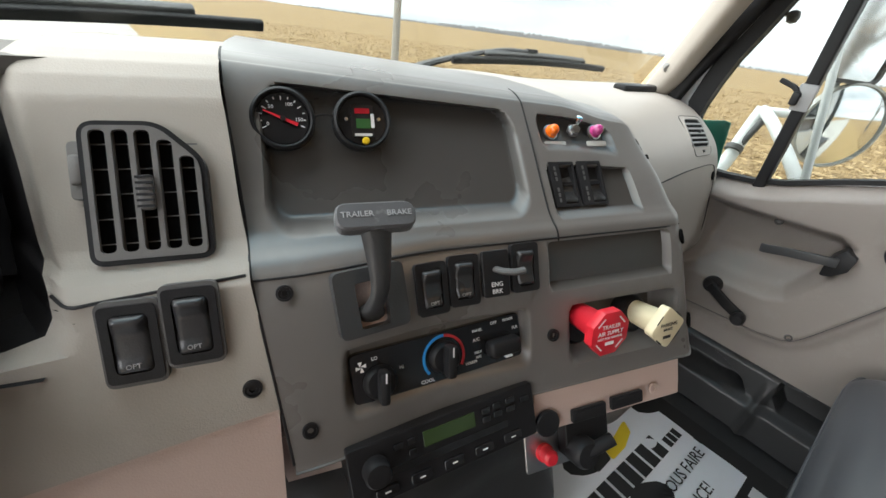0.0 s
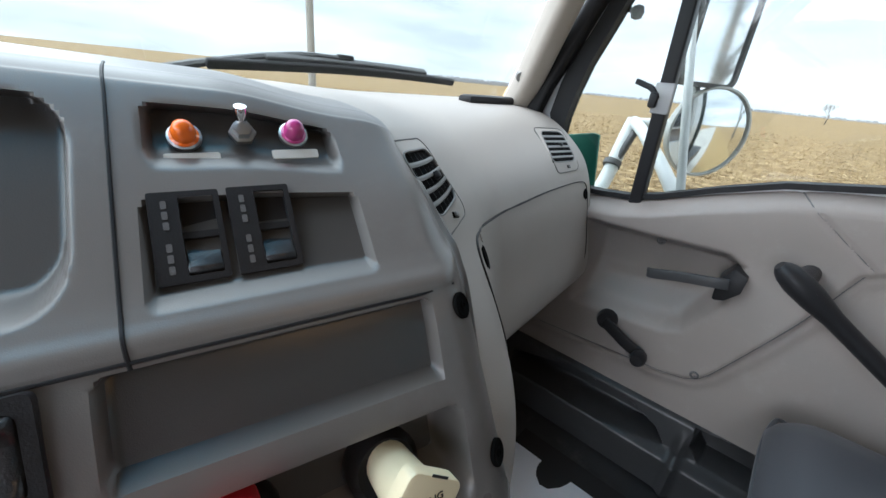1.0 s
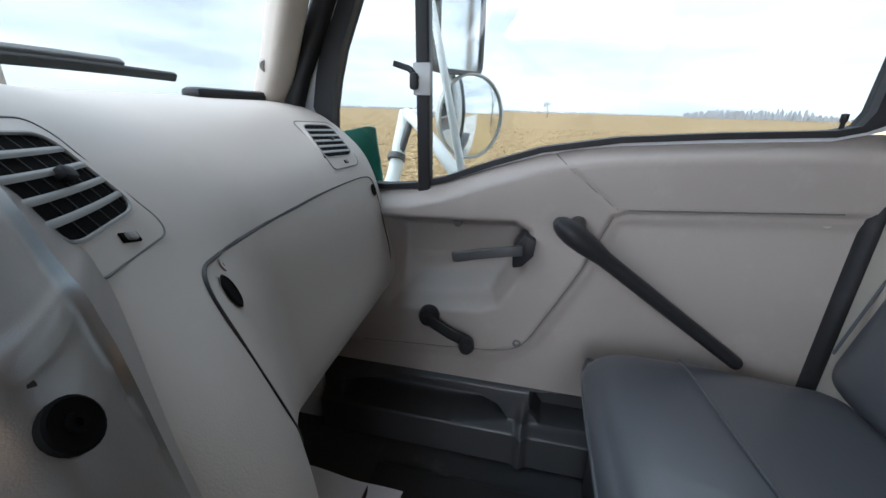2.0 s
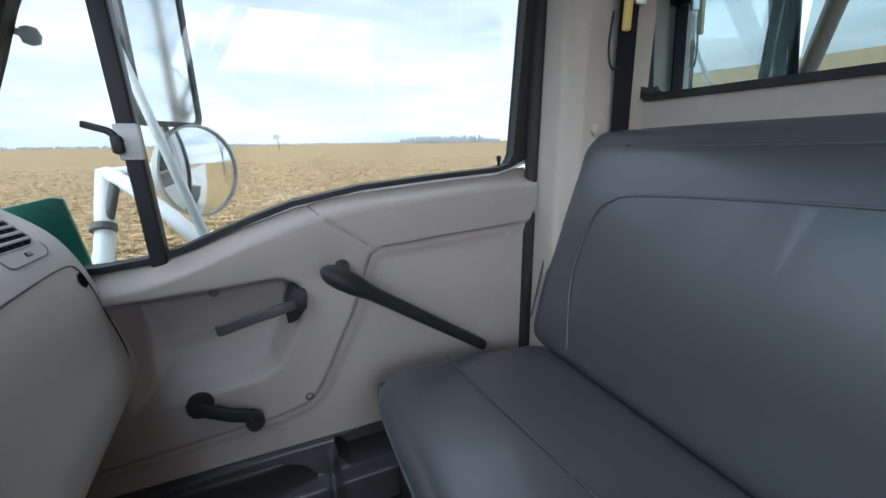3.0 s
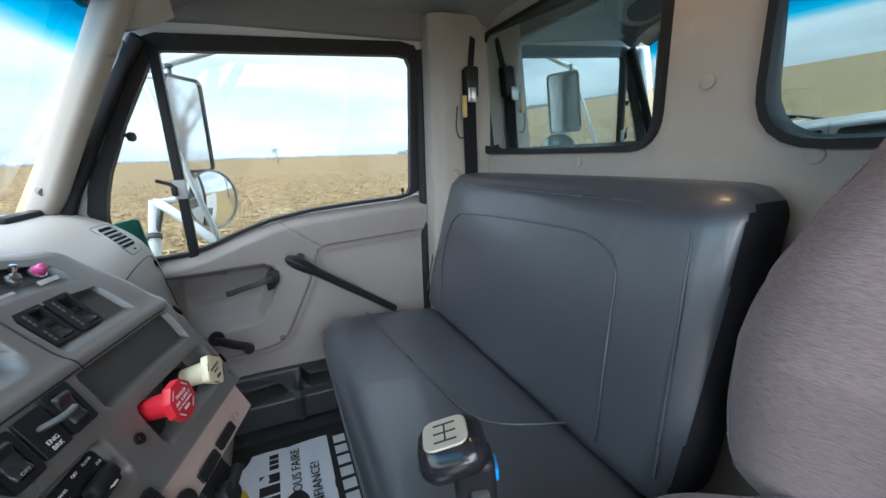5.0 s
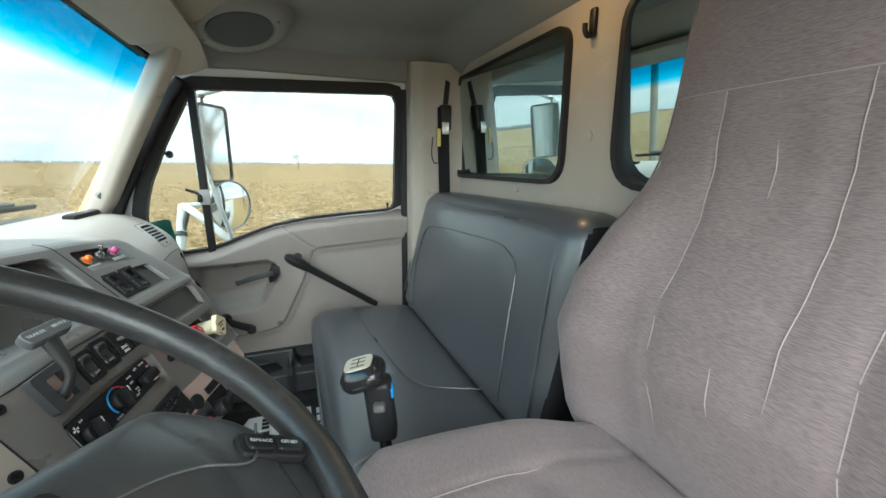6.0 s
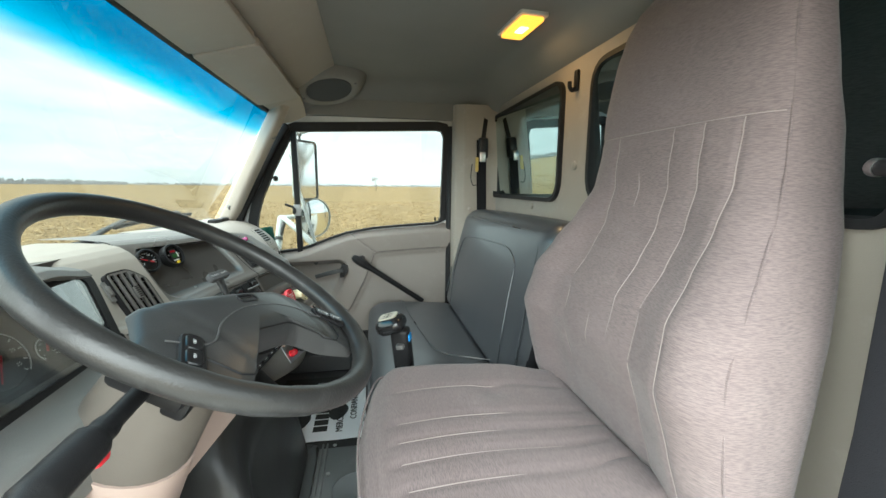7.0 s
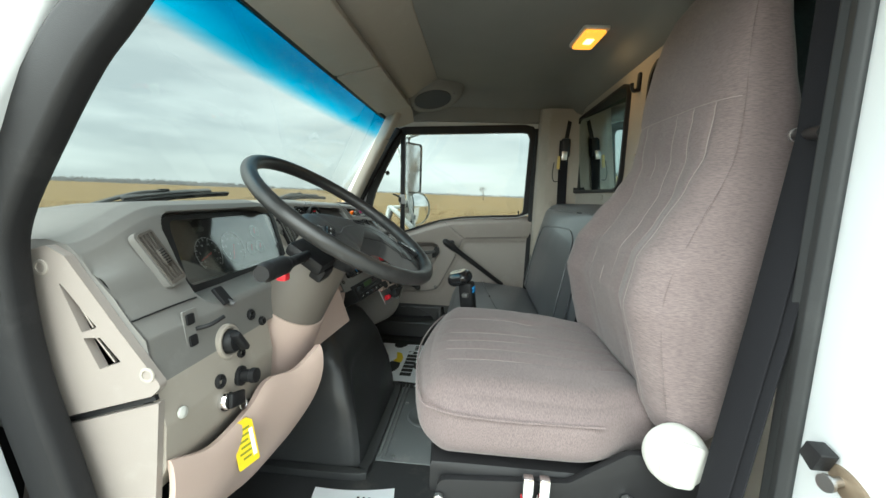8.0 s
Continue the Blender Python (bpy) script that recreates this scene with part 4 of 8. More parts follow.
# gauges
def gauge(s, z, kind):
    m = plane_m(s, z, -0.0975, 0.45) @ Matrix.Diagonal((0.78, 0.78, 0.9, 1))
    g = part("gauge", lathe([(0.0, -0.01), (0.033, -0.01), (0.0335, 0.004), (0.0325, 0.0085), (0.030, 0.010), (0.0285, 0.009), (0.0275, 0.004), (0.0, 0.004)], 36, m), BLACK, dash_c, "round black gauge")
    part("dial", lathe([(0, 0.0042), (0.027, 0.0042), (0.027, 0.0050), (0, 0.0050)], 30, m), GLOSSY_BLACK, g, "black dial")
    if kind == "pressure":
        for k in range(13):
            a = radians(205 - k * 19)
            long = 0.0045 if k % 3 == 0 else 0.0025
            part("mark", put(rbox((0.0235 - long, -0.0005, 0.0050), (0.0235, 0.0005, 0.0054), 0), m @ Matrix.Rotation(a, 4, "Z")), PRINT, g)
        for k, word in enumerate(("0", "50", "100", "150")):
            a = radians(200 - k * 68)
            writing(word, 0.0055, m @ Matrix.Translation((0.0165 * math.cos(a), 0.0165 * math.sin(a), 0.0052)), PRINT, g, "numeral", 0.0002)
        part("needle", put(prism([(-0.016, -0.0019), (0.021, -0.0008), (0.021, 0.0008), (-0.016, 0.0019)], 0.0056, 0.0066, "z"), m @ Matrix.Rotation(radians(-24), 4, "Z") @ Matrix.Rotation(radians(180), 4, "Z")), RED, g, "red needle")
        part("needle_hub", lathe([(0, 0.0052), (0.003, 0.0052), (0.003, 0.0075), (0, 0.0078)], 16, m), BLACK, g)
    else:
        part("display", slab(0.026, 0.036, 0.0050, 0.0058, 0.0002, 0.002, m), BLACK, g, "dark display window")
        part("red_lamp", slab(0.017, 0.006, 0.0058, 0.0064, 0.0002, 0.001, m @ Matrix.Translation((0, 0.011, 0))), DARK_RED, g, "dark red lamp")
        part("green_lamp", slab(0.017, 0.011, 0.0058, 0.0064, 0.0002, 0.001, m @ Matrix.Translation((0.001, -0.003, 0))), DARK_GREEN, g, "dark green lamp")
        part("scale", slab(0.004, 0.016, 0.0058, 0.0066, 0.0002, 0.001, m @ Matrix.Translation((0.0115, 0.000, 0))), PRINT, g, "pale scale")
        part("label_bar", slab(0.020, 0.003, 0.0054, 0.0060, 0.0002, 0.0005, m @ Matrix.Translation((0, -0.0155, 0.0006))), PRINT, g, "pale lettering bar")
        part("yellow_button", lathe([(0, 0.0052), (0.0042, 0.0052), (0.0042, 0.0085), (0.003, 0.010), (0, 0.0104)], 18, m @ Matrix.Translation((0.002, -0.0225, 0))), YELLOW, g, "yellow button")
        for sx in (-1, 1):
            part("screw", lathe([(0, 0.005), (0.002, 0.005), (0.002, 0.0066), (0, 0.0068)], 10, m @ Matrix.Translation((sx * 0.0185, 0.002, 0))), STEEL, g)


gauge(-0.161, 0.7615, "pressure")
gauge(-0.0945, 0.7600, "load")
part("wire", tube(smooth_path([cp(-0.137, -0.094, 0.765), cp(-0.128, -0.092, 0.7675), cp(-0.119, -0.094, 0.765)], 4), 0.0010, 6), BLACK, dash_c)

# warning lamps and toggle in the upper pocket
for s, lens, name in ((0.1155, ORANGE, "orange_lamp"), (0.1755, PURPLE, "magenta_lamp")):
    m = plane_m(s, 0.7480, -0.1060, 0.85) @ Matrix.Scale(0.9, 4)
    lamp_p = part(name, lathe([(0.0085, 0), (0.0085, 0.004), (0.007, 0.005), (0.007, 0.009), (0.0055, 0.0135), (0.003, 0.0155), (0, 0.016)], 22, m), lens, dash_c, name.split("_")[0] + " domed warning lamp")
    part("collar", lathe([(0.0098, 0), (0.0098, 0.003), (0.0075, 0.0042), (0.0072, 0)], 22, m), STEEL, lamp_p)
for s in (0.1185, 0.1745):
    part("label_strip", slab(0.028, 0.0062, 0.0, 0.0012, 0.0003, 0.0015, plane_m(s, 0.7385, -0.0945, 0.85)), GREYWHITE, dash_c, "pale blank label strip")
m = plane_m(0.146, 0.7495, -0.1070, 0.85)
tog = part("toggle_switch", lathe([(0.0078, 0), (0.0078, 0.003), (0.0055, 0.0032), (0.0055, 0.008), (0.003, 0.0085), (0, 0.0085)], 6, m), STEEL, dash_c, "steel toggle switch")
part("lever", lathe([(0.0024, 0.006), (0.0028, 0.010), (0.0038, 0.016), (0.0036, 0.0185), (0, 0.019)], 14, m @ Matrix.Rotation(radians(-28), 4, "X")), CHROME, tog)

# two twin-key switch modules
for s in (0.1125, 0.1485):
    m = plane_m(s, 0.7035, -0.0585, 0.88) @ Matrix.Diagonal((0.92, 0.98, 0.90, 1))
    mod = part("switch_module", put(ring(rounded([(-.0175, -.0255), (.0175, -.0255), (.0175, .0255), (-.0175, .0255)], .0015, 3), rounded([(-.003, -.022), (.0145, -.022), (.0145, .022), (-.003, .022)], .001, 3), 0, 0.008, "z"), m), BLACK, dash_c, "black switch module with two keys")
    part("back", slab(0.020, 0.046, 0.0002, 0.001, 0, 0.001, m @ Matrix.Translation((0.005, 0, 0))), BLACK, mod)
    part("divider", slab(0.018, 0.004, 0.001, 0.005, 0.0005, 0.001, m @ Matrix.Translation((0.0057, 0.001, 0))), BLACK, mod)
    for yy in (-0.0115,):
        key = prism([(-0.010, 0.0008), (-0.009, 0.0075), (-0.006, 0.0085), (0.003, 0.003), (0.010, 0.0012)], -0.0085, 0.0085, "x", 0.0005, 1)
        part("key", put(key, m @ Matrix.Translation((0.0057, yy, 0))), KEY_BLACK, mod)
    for j, yy in enumerate((0.018, 0.012, 0.006, -0.006, -0.012, -0.018)):
        part("legend_bar", slab(0.0028, 0.0044, 0.008, 0.0084, 0, 0.0008, m @ Matrix.Translation((-0.0100, yy, 0))), DARK, mod)

# trailer brake lever
tb = thing("trailer_brake_lever", low_m(-0.1051, 0.6498) @ Vector((0, 0, 0)), "black T-handled trailer brake lever on the dash", "brake lever")
m = low_m(-0.1052, 0.6479, 0.0)
part("base_plate", put(ring(rounded([(-.029, -.027), (.029, -.027), (.029, .026), (-.029, .026)], .006, 4), rounded([(-.012, -.022), (.012, -.022), (.013, .015), (-.013, .015)], .003, 4), -0.001, 0.010, "z"), m), SATIN_BLACK, tb, "black raised plate")
part("slot", slab(0.026, 0.04, -0.0005, 0.001, 0, 0.002, m @ Matrix.Translation((0, -0.003, 0))), PINKISH, tb, "worn pale slot")
stem = smooth_path([m @ Vector((-0.001, -0.012, 0.0)), m @ Vector((-0.002, -0.004, 0.016)), m @ Vector((0.002, 0.014, 0.028)), m @ Vector((0.004, 0.058, 0.033))], 8)
part("stem", tube(stem, [0.0125 - 0.0055 * math.sin(math.pi * i / (len(stem) - 1)) for i in range(len(stem))], 12, flat=0.65), SATIN_BLACK, tb, "black stem")
mt = facing(m @ Vector((0.004, 0.064, 0.036)), AX_D * 0.75 + Vector((0, 0, 1.0)), AX_S)
part("handle", put(slab(0.058, 0.021, -0.008, 0.004, 0.003, 0.009), mt), WORN_GREY, tb, "dark T-handle, worn pale at the edges")
writing("TRAILER", 0.0062, mt @ Matrix.Translation((-0.0135, 0.0005, 0.0042)), GREY_PRINT, tb, "lettering")
writing("BRAKE", 0.0062, mt @ Matrix.Translation((0.0165, 0.0005, 0.0042)), GREY_PRINT, tb, "lettering")

# rocker row
rocker(dash_c, low_m(-0.0505, 0.6444, 0.001), word="OPT")
rocker(dash_c, low_m(-0.0196, 0.6469, 0.001), word="OPT")
m = low_m(0.0121, 0.6489, 0.001)
eng = part("engine_brake_switch", slab(0.027, 0.043, -0.001, 0.0035, 0.001, 0.003, m), BLACK, dash_c, "black engine brake toggle")
part("lever", tube(smooth_path([m @ Vector((0, 0.004, 0.003)), m @ Vector((0.002, 0.003, 0.013)), m @ Vector((0.010, 0.002, 0.019)), m @ Vector((0.019, 0.003, 0.021))], 5), 0.0042, 10, flat=0.7), DARK, eng)
writing("ENG", 0.006, m @ Matrix.Translation((0, -0.010, 0.0037)), PRINT, eng, "legend")
writing("BRK", 0.006, m @ Matrix.Translation((0, -0.0165, 0.0037)), PRINT, eng, "legend")
rocker(dash_c, low_m(0.0428, 0.6509, 0.001))

# heater controls
m = low_m(-0.0402, 0.5905, -0.012, 0.08) @ Matrix.Rotation(radians(1.2), 4, "Z")
htr = part("heater_panel", slab(0.166, 0.044, 0, 0.006, 0.001, 0.006, m), GLOSSY_BLACK, dash_c, "black heater control panel")


def knob(x, y, r, tag):
    k = m @ Matrix.Translation((x, y, 0.006))
    kn = part("knob", lathe([(r, 0), (r * 0.98, 0.004), (r * 0.86, 0.006), (r * 0.80, 0.007), (0, 0.007)], 26, k), BLACK, htr, tag)
    part("grip", put(rbox((-r * 0.30, -r * 0.95, 0.006), (r * 0.30, r * 0.95, 0.020), 0.003, 2), k @ Matrix.Rotation(radians(-8), 4, "Z")), BLACK, kn)
    part("pointer", put(rbox((-0.0006, r * 0.35, 0.0200), (0.0006, r * 0.9, 0.0204), 0), k @ Matrix.Rotation(radians(-8), 4, "Z")), PRINT, kn)


knob(-0.060, -0.006, 0.0145, "black fan knob")
knob(0.000, -0.001, 0.0150, "black temperature knob")
for mat, a0, a1, nm in ((BLUE, 85, 215, "blue_arc"), (REDPRINT, 85, -35, "red_arc")):
    pts = [m @ Vector((0.0195 * math.cos(radians(a0 + (a1 - a0) * i / 20)), -0.001 + 0.0195 * math.sin(radians(a0 + (a1 - a0) * i / 20)), 0.0064)) for i in range(21)]
    part(nm, tube(pts, 0.0014, 6), mat, htr, nm.split("_")[0] + " scale arc")
mk = m @ Matrix.Translation((0.058, -0.004, 0.006))
part("mode_knob", put(rbox((-0.017, -0.008, 0), (0.017, 0.008, 0.015), 0.005, 3), mk), BLACK, htr, "black mode knob")
part("pointer", put(rbox((-0.003, -0.0085, 0.010), (0.004, -0.0070, 0.0154), 0), mk), PRINT, htr)
for x, y, word, size in ((-0.062, 0.0145, "LO", .0042), (-0.040, 0.001, "HI", .0042), (-0.018, -0.0185, "COOL", .0046), (0.026, -0.014, "WARM", .004), (0.034, 0.006, "A/C", .0045), (0.036, 0.0145, "PANEL", .0036), (0.054, 0.0175, "OFF", .0042), (0.070, 0.0175, "FLOOR", .0036), (0.077, 0.008, "FLR", .0042), (0.0345, -0.006, "MAX", .0036), (0.0345, -0.0105, "A/C", .0036)):
    writing(word, size, m @ Matrix.Translation((x, y, 0.0062)), PRINT, htr, "legend", 0.0002)
for a in range(4):
    part("fan_mark", put(prism([(0, 0.0008), (0.0045, 0.0022), (0.0042, -0.0012)], 0.006, 0.0065, "z"), m @ Matrix.Translation((-0.074, 0.010, 0)) @ Matrix.Rotation(a * math.pi / 2, 4, "Z")), PRINT, htr)

# radio
m = low_m(-0.0425, 0.5260, 0.0, 0.08) @ Matrix.Rotation(radians(2.6), 4, "Z")
radio = thing("car_radio", m @ Vector((0, -0.024, 0)), "black car radio with a dim green display", "radio")
part("face", slab(0.178, 0.052, -0.05, 0.008, 0.002, 0.003, m), BLACK, radio, "black face plate")
part("display", slab(0.050, 0.0135, 0.008, 0.0088, 0.0002, 0.001, m @ Matrix.Translation((0.000, 0.0125, 0))), LCD, radio, "dim green display")
part("volume_knob", lathe([(0.0115, 0), (0.0112, 0.010), (0.0095, 0.0125), (0, 0.013)], 22, m @ Matrix.Translation((-0.068, 0.0045, 0.008))), BLACK, radio)
part("tape_slot", slab(0.115, 0.007, 0.008, 0.0085, 0.0001, 0.001, m @ Matrix.Translation((0.0, -0.0035, 0))), GLOSSY_BLACK, radio)
for k in range(5):
    b = part("button", slab(0.0195, 0.0085, 0.008, 0.0115, 0.0012, 0.0025, m @ Matrix.Translation((-0.062 + 0.0305 * k, -0.0165, 0))), GLOSSY_BLACK, radio)
    part("legend_bar", slab(0.005, 0.0012, 0.0115, 0.0118, 0, 0.0003, m @ Matrix.Translation((-0.062 + 0.0305 * k, -0.0165, 0))), PRINT, b)
for x, y, w in ((-0.047, 0.016, .009), (-0.036, 0.0165, .007), (-0.036, 0.007, .007), (0.036, 0.017, .009), (0.048, 0.018, .009), (0.048, 0.010, .009), (0.062, 0.018, .010), (0.062, 0.010, .010), (0.036, 0.009, .009), (0.078, 0.014, .010)):
    part("button", slab(w, 0.0055, 0.008, 0.0105, 0.0008, 0.0015, m @ Matrix.Translation((x, y, 0))), GLOSSY_BLACK, radio)

# air valve knobs
def valve_knob(s, z, mat, kind, label):
    ax = (AX_S * 0.06 + AX_D * 1.0 + Vector((0, 0, 0.24))).normalized()
    tip = cp(s, 0.061, z)
    k = facing(tip, ax, AX_S)
    v = thing("air_valve_knob", tip, label, "valve knob", group="air valve knobs")
    part("shaft", lathe([(0.0105, -0.052), (0.0105, -0.048), (0.0125, -0.046), (0.0145, -0.012), (0.0155, -0.005), (0.0, -0.005)], 20, k), mat, v)
    part("collar", lathe([(0.0, -0.072), (0.014, -0.070), (0.0145, -0.056), (0.009, -0.050), (0, -0.050)], 20, k), BLACK, v, "black collar")
    if kind == "oct":
        poly = [(0.0245 * math.cos(radians(22.5 + 45 * i)), 0.0245 * math.sin(radians(22.5 + 45 * i))) for i in range(8)]
        poly = rounded(poly, 0.003, 3)
    else:
        poly = rounded([(0.0255 * math.cos(radians(90 * i + 8)), 0.0255 * math.sin(radians(90 * i + 8))) for i in range(4)], 0.006, 4)
    part("face", put(prism(poly, -0.006, 0.004, "z", 0.0015, 2), k), mat, v)
    ink = PRINT if kind == "oct" else INK
    if kind == "oct":
        for j, (w, y) in enumerate((("TRAILER", 0.0075), ("AIR SUPPLY", 0.001), ("NOT FOR PARKING", -0.0045))):
            writing(w, (0.0062, 0.0062, 0.0035)[j], k @ Matrix.Translation((0, y, 0.0042)), ink, v, "lettering", 0.0002)
    else:
        for j, (w, y) in enumerate((("PARKING", 0.004), ("BRAKE", -0.0015))):
            writing(w, (0.0058, 0.0045)[j], k @ Matrix.Translation((0, y, 0.0042)), ink, v, "lettering", 0.0002)
    part("print_bar", put(rbox((-0.0055, -0.012, 0.004), (0.0055, -0.0085, 0.0043), 0), k), ink, v)
    for a in (45, 135, 225, 315):
        part("print_bar", put(rbox((-0.0055, 0.0175, 0.004), (0.0055, 0.0190, 0.0043), 0), k @ Matrix.Rotation(radians(a - 90 if kind == "oct" else a + 8 - 0), 4, "Z")), ink, v)


valve_knob(0.117, 0.602, RED, "oct", "red octagonal trailer air supply knob")
valve_knob(0.196, 0.592, CREAM, "square", "cream square parking brake knob")
for s in (0.115, 0.193):
    part("valve_boss", lathe([(0.022, 0), (0.022, 0.012), (0.0175, 0.018), (0.0, 0.018)], 22, low_m(s, 0.587, -0.031)), BLACK, dash_c, "black valve boss")
for s, z in ((-0.1681, 0.6623), (-0.157, 0.5659), (0.0738, 0.5877)):
    screw(dash_c, low_m(s, z, 0.001))
# sockets at the panel's end
for p, n in (((0.2418, 0.2855, 0.6668), (0.30, -0.80, 0.50)), ((0.2375, 0.2392, 0.5802), (0.30, -0.85, 0.40))):
    m = facing(Vector(p), n, (0, 0, 1))
    # shallow disc and screw, near-black to paint the socket's shade
    part("end_socket", lathe([(0.0086, -0.004), (0.0086, 0.0014), (0.0076, 0.0020), (0.0066, 0.0016), (0, 0.0016)], 22, m), VOID, dash_c, "near-black disc painting the shade of a screw socket")
    part("socket_screw", lathe([(0.0034, 0.001), (0.0030, 0.0024), (0.0015, 0.0024), (0.0013, 0.001), (0, 0.001)], 14, m), VOID, dash_c)
# right end cap of the centre panel
def end_cap(u, v):
    p = Vector(fascia(1.0, (4 + 12 * v) / 16))
    return p + (AX_S * 0.35 - AX_D * 1.0) * 0.10 * u


part("end_cap", sheet(end_cap, 6, 72, None), FASCIA_GREY, dash_c, "taupe end of the panel")

# rosy lower panel under the air valves
def lower(u, v):
    s = 0.052 + 0.206 * u
    z = 0.548 - 0.060 * v
    d = face_low(z) + bend(s, z) - 0.004 - 0.012 * ramp(v, 0.8, 1.0) - 0.012 * ramp(u, 0.93, 1.0)
    return cp(s, d, z)


low_panel = thing("lower_dash_panel", cp(0.15, 0.07, 0.49), "rosy beige lower dash panel with a socket and blanks", "dash panel")
part("panel", sheet(lower, 30, 16, (0.02, 0.05, -0.004)), PINKISH, low_panel)
m = low_m(0.0645, 0.5097, 0.0)
part("lighter_socket", lathe([(0.0135, -0.001), (0.0135, 0.002), (0.0125, 0.003), (0.0, 0.0032)], 24, m), BLACK, low_panel, "black power socket cap")
for s, z in ((0.1141, 0.5097), (0.1638, 0.5115)):
    part("blank_switch", slab(0.043, 0.0135, -0.001, 0.003, 0.001, 0.002, low_m(s, z, 0.0)), BLACK, low_panel, "black blank switch cover")
    part("blank_inset", slab(0.036, 0.008, 0.003, 0.0038, 0.0003, 0.001, low_m(s, z, 0.0)), RUBBER, low_panel)
part("screw", lathe([(0.006, -0.001), (0.0058, 0.001), (0.003, 0.001), (0.0028, -0.001), (0, -0.001)], 16, low_m(0.2021, 0.5143, 0.001)), PINKISH, low_panel)

# control valve bracket below the dash
m = facing(cp(0.103, 0.074, 0.466), AX_D + Vector((0, 0, 0.55)), AX_S)
vb = thing("valve_bracket", cp(0.103, 0.07, 0.44), "grey bracket with a red button and black lever valve", "valve")
part("plate", slab(0.100, 0.060, -0.003, 0.0, 0.001, 0.003, m), STEEL, vb, "grey metal plate")
part("red_button", lathe([(0.010, 0), (0.010, 0.004), (0.0085, 0.005), (0.0085, 0.014), (0.006, 0.017), (0, 0.0172)], 20, m @ Matrix.Translation((-0.028, -0.010, 0))), RED, vb, "red push button")
part("red_mark", slab(0.012, 0.005, 0.0, 0.0008, 0, 0.002, m @ Matrix.Translation((-0.037, 0.020, 0))), RED, vb)
part("valve_body", slab(0.055, 0.040, 0.0, 0.016, 0.003, 0.004, m @ Matrix.Translation((0.018, 0.004, 0))), BLACK, vb, "black valve body")
part("lever", merged(lathe([(0.016, 0.012), (0.016, 0.028), (0.013, 0.032), (0, 0.033)], 22, m @ Matrix.Translation((0.006, -0.008, 0))), tube([m @ Vector((0.006, -0.008, 0.026)), m @ Vector((0.035, 0.004, 0.034))], 0.007, 10)), BLACK, vb, "black lever")

# passenger dash: vents, glove box, holes
def curved_vent(hole, rim, label, slats, vanes, wheel):
    """A passenger side vent, which follows the dash's curve; hole and rim: corners by x and height."""
    def at(quad, p, q, out):
        (ax, az), (bx, bz), (cx, cz), (dx, dz) = quad
        x = (ax * (1 - p) + bx * p) * (1 - q) + (dx * (1 - p) + cx * p) * q
        z = (az * (1 - p) + bz * p) * (1 - q) + (dz * (1 - p) + cz * p) * q
        return on_dash(x, z, out)[0]

    v = thing("air_vent", at(hole, 0.5, 0.5, 0), label, "air vent", group="dash air vents")

    def loop(quad, r, n, grow=0.0):
        return [(quad, p, q) for p, q in rounded([(-grow, -grow), (1 + grow, -grow), (1 + grow, 1 + grow), (-grow, 1 + grow)], r, n)]
    outer, inner = loop(rim, 0.16, 6), loop(hole, 0.2, 6)
    bm = bmesh.new()
    rows = []
    for lp, out in ((outer, -0.002), (outer, 0.0010), (inner, 0.0024), (inner, 0.0002)):
        rows.append([bm.verts.new(at(*c, out)) for c in lp])
    k = len(outer)
    for r0, r1 in zip(rows, rows[1:]):
        for i in range(k):
            bm.faces.new((r0[i], r0[(i + 1) % k], r1[(i + 1) % k], r1[i]))
    part("bezel", bm, PALE_DASH, v, "beige bezel")
    part("joint", tube([at(*c, 0.0008) for c in loop(rim, 0.16, 6, 0.008)], 0.0008, 6, True), DARK, v, "dark joint round the vent")
    part("lip", tube([at(*c, 0.0020) for c in inner], 0.0012, 6, True), SLAT_GREY, v)
    # the duct's shade is a near-black sheet lying on the uncut shell
    part("duct", sheet(lambda a, b: at(hole, a, b, 0.0010), 14, 14, None), VOID, v, "black sheet for the shaded duct")
    for i in range(slats):
        q = (i + 1) / (slats + 1)
        bm = sheet(lambda a, b: at(hole, a, q + 0.07 * (b - 0.5), 0.0013 + 0.0016 * math.sin(math.pi * (0.2 + 0.6 * b))), 12, 6, None)
        part("slat", bm, SLAT_GREY, v)
    for i in range(vanes):
        p = (i + 0.5) / vanes
        part("vane", tube([at(hole, p, b / 8, 0.0011) for b in range(9)], 0.0004, 5), BLACK, v)
    mx, mz = (hole[0][0] + hole[2][0]) / 2, (hole[0][1] + hole[2][1]) / 2
    m = facing(at(hole, 0.6, 0.45, 0.002), on_dash(mx, mz)[1])
    part("thumb_slider", put(rbox((-0.004, -0.004, -0.002), (0.004, 0.003, 0.005), 0.0015), m), BLACK, v)
    m = facing(on_dash(*wheel, 0.001)[0], on_dash(*wheel)[1])
    # the slot's shade is a near-black bar on the surface
    part("wheel_slot", put(rbox((-0.0075, -0.0030, -0.001), (0.0075, 0.0030, 0.0008), 0.0009), m), VOID, v, "near-black bar painting the shade of the shut-off wheel's slot")
    part("shut_wheel", put(rbox((-0.0045, -0.0022, -0.001), (0.0035, 0.0022, 0.0028), 0.0012), m), SLAT_GREY, v)


curved_vent(((0.290, 0.737), (0.343, 0.734), (0.359, 0.693), (0.299, 0.690)), ((0.285, 0.745), (0.350, 0.741), (0.375, 0.675), (0.296, 0.676)), "beige dash vent with slanted slats beside the centre panel", 4, 6, (0.337, 0.6835))
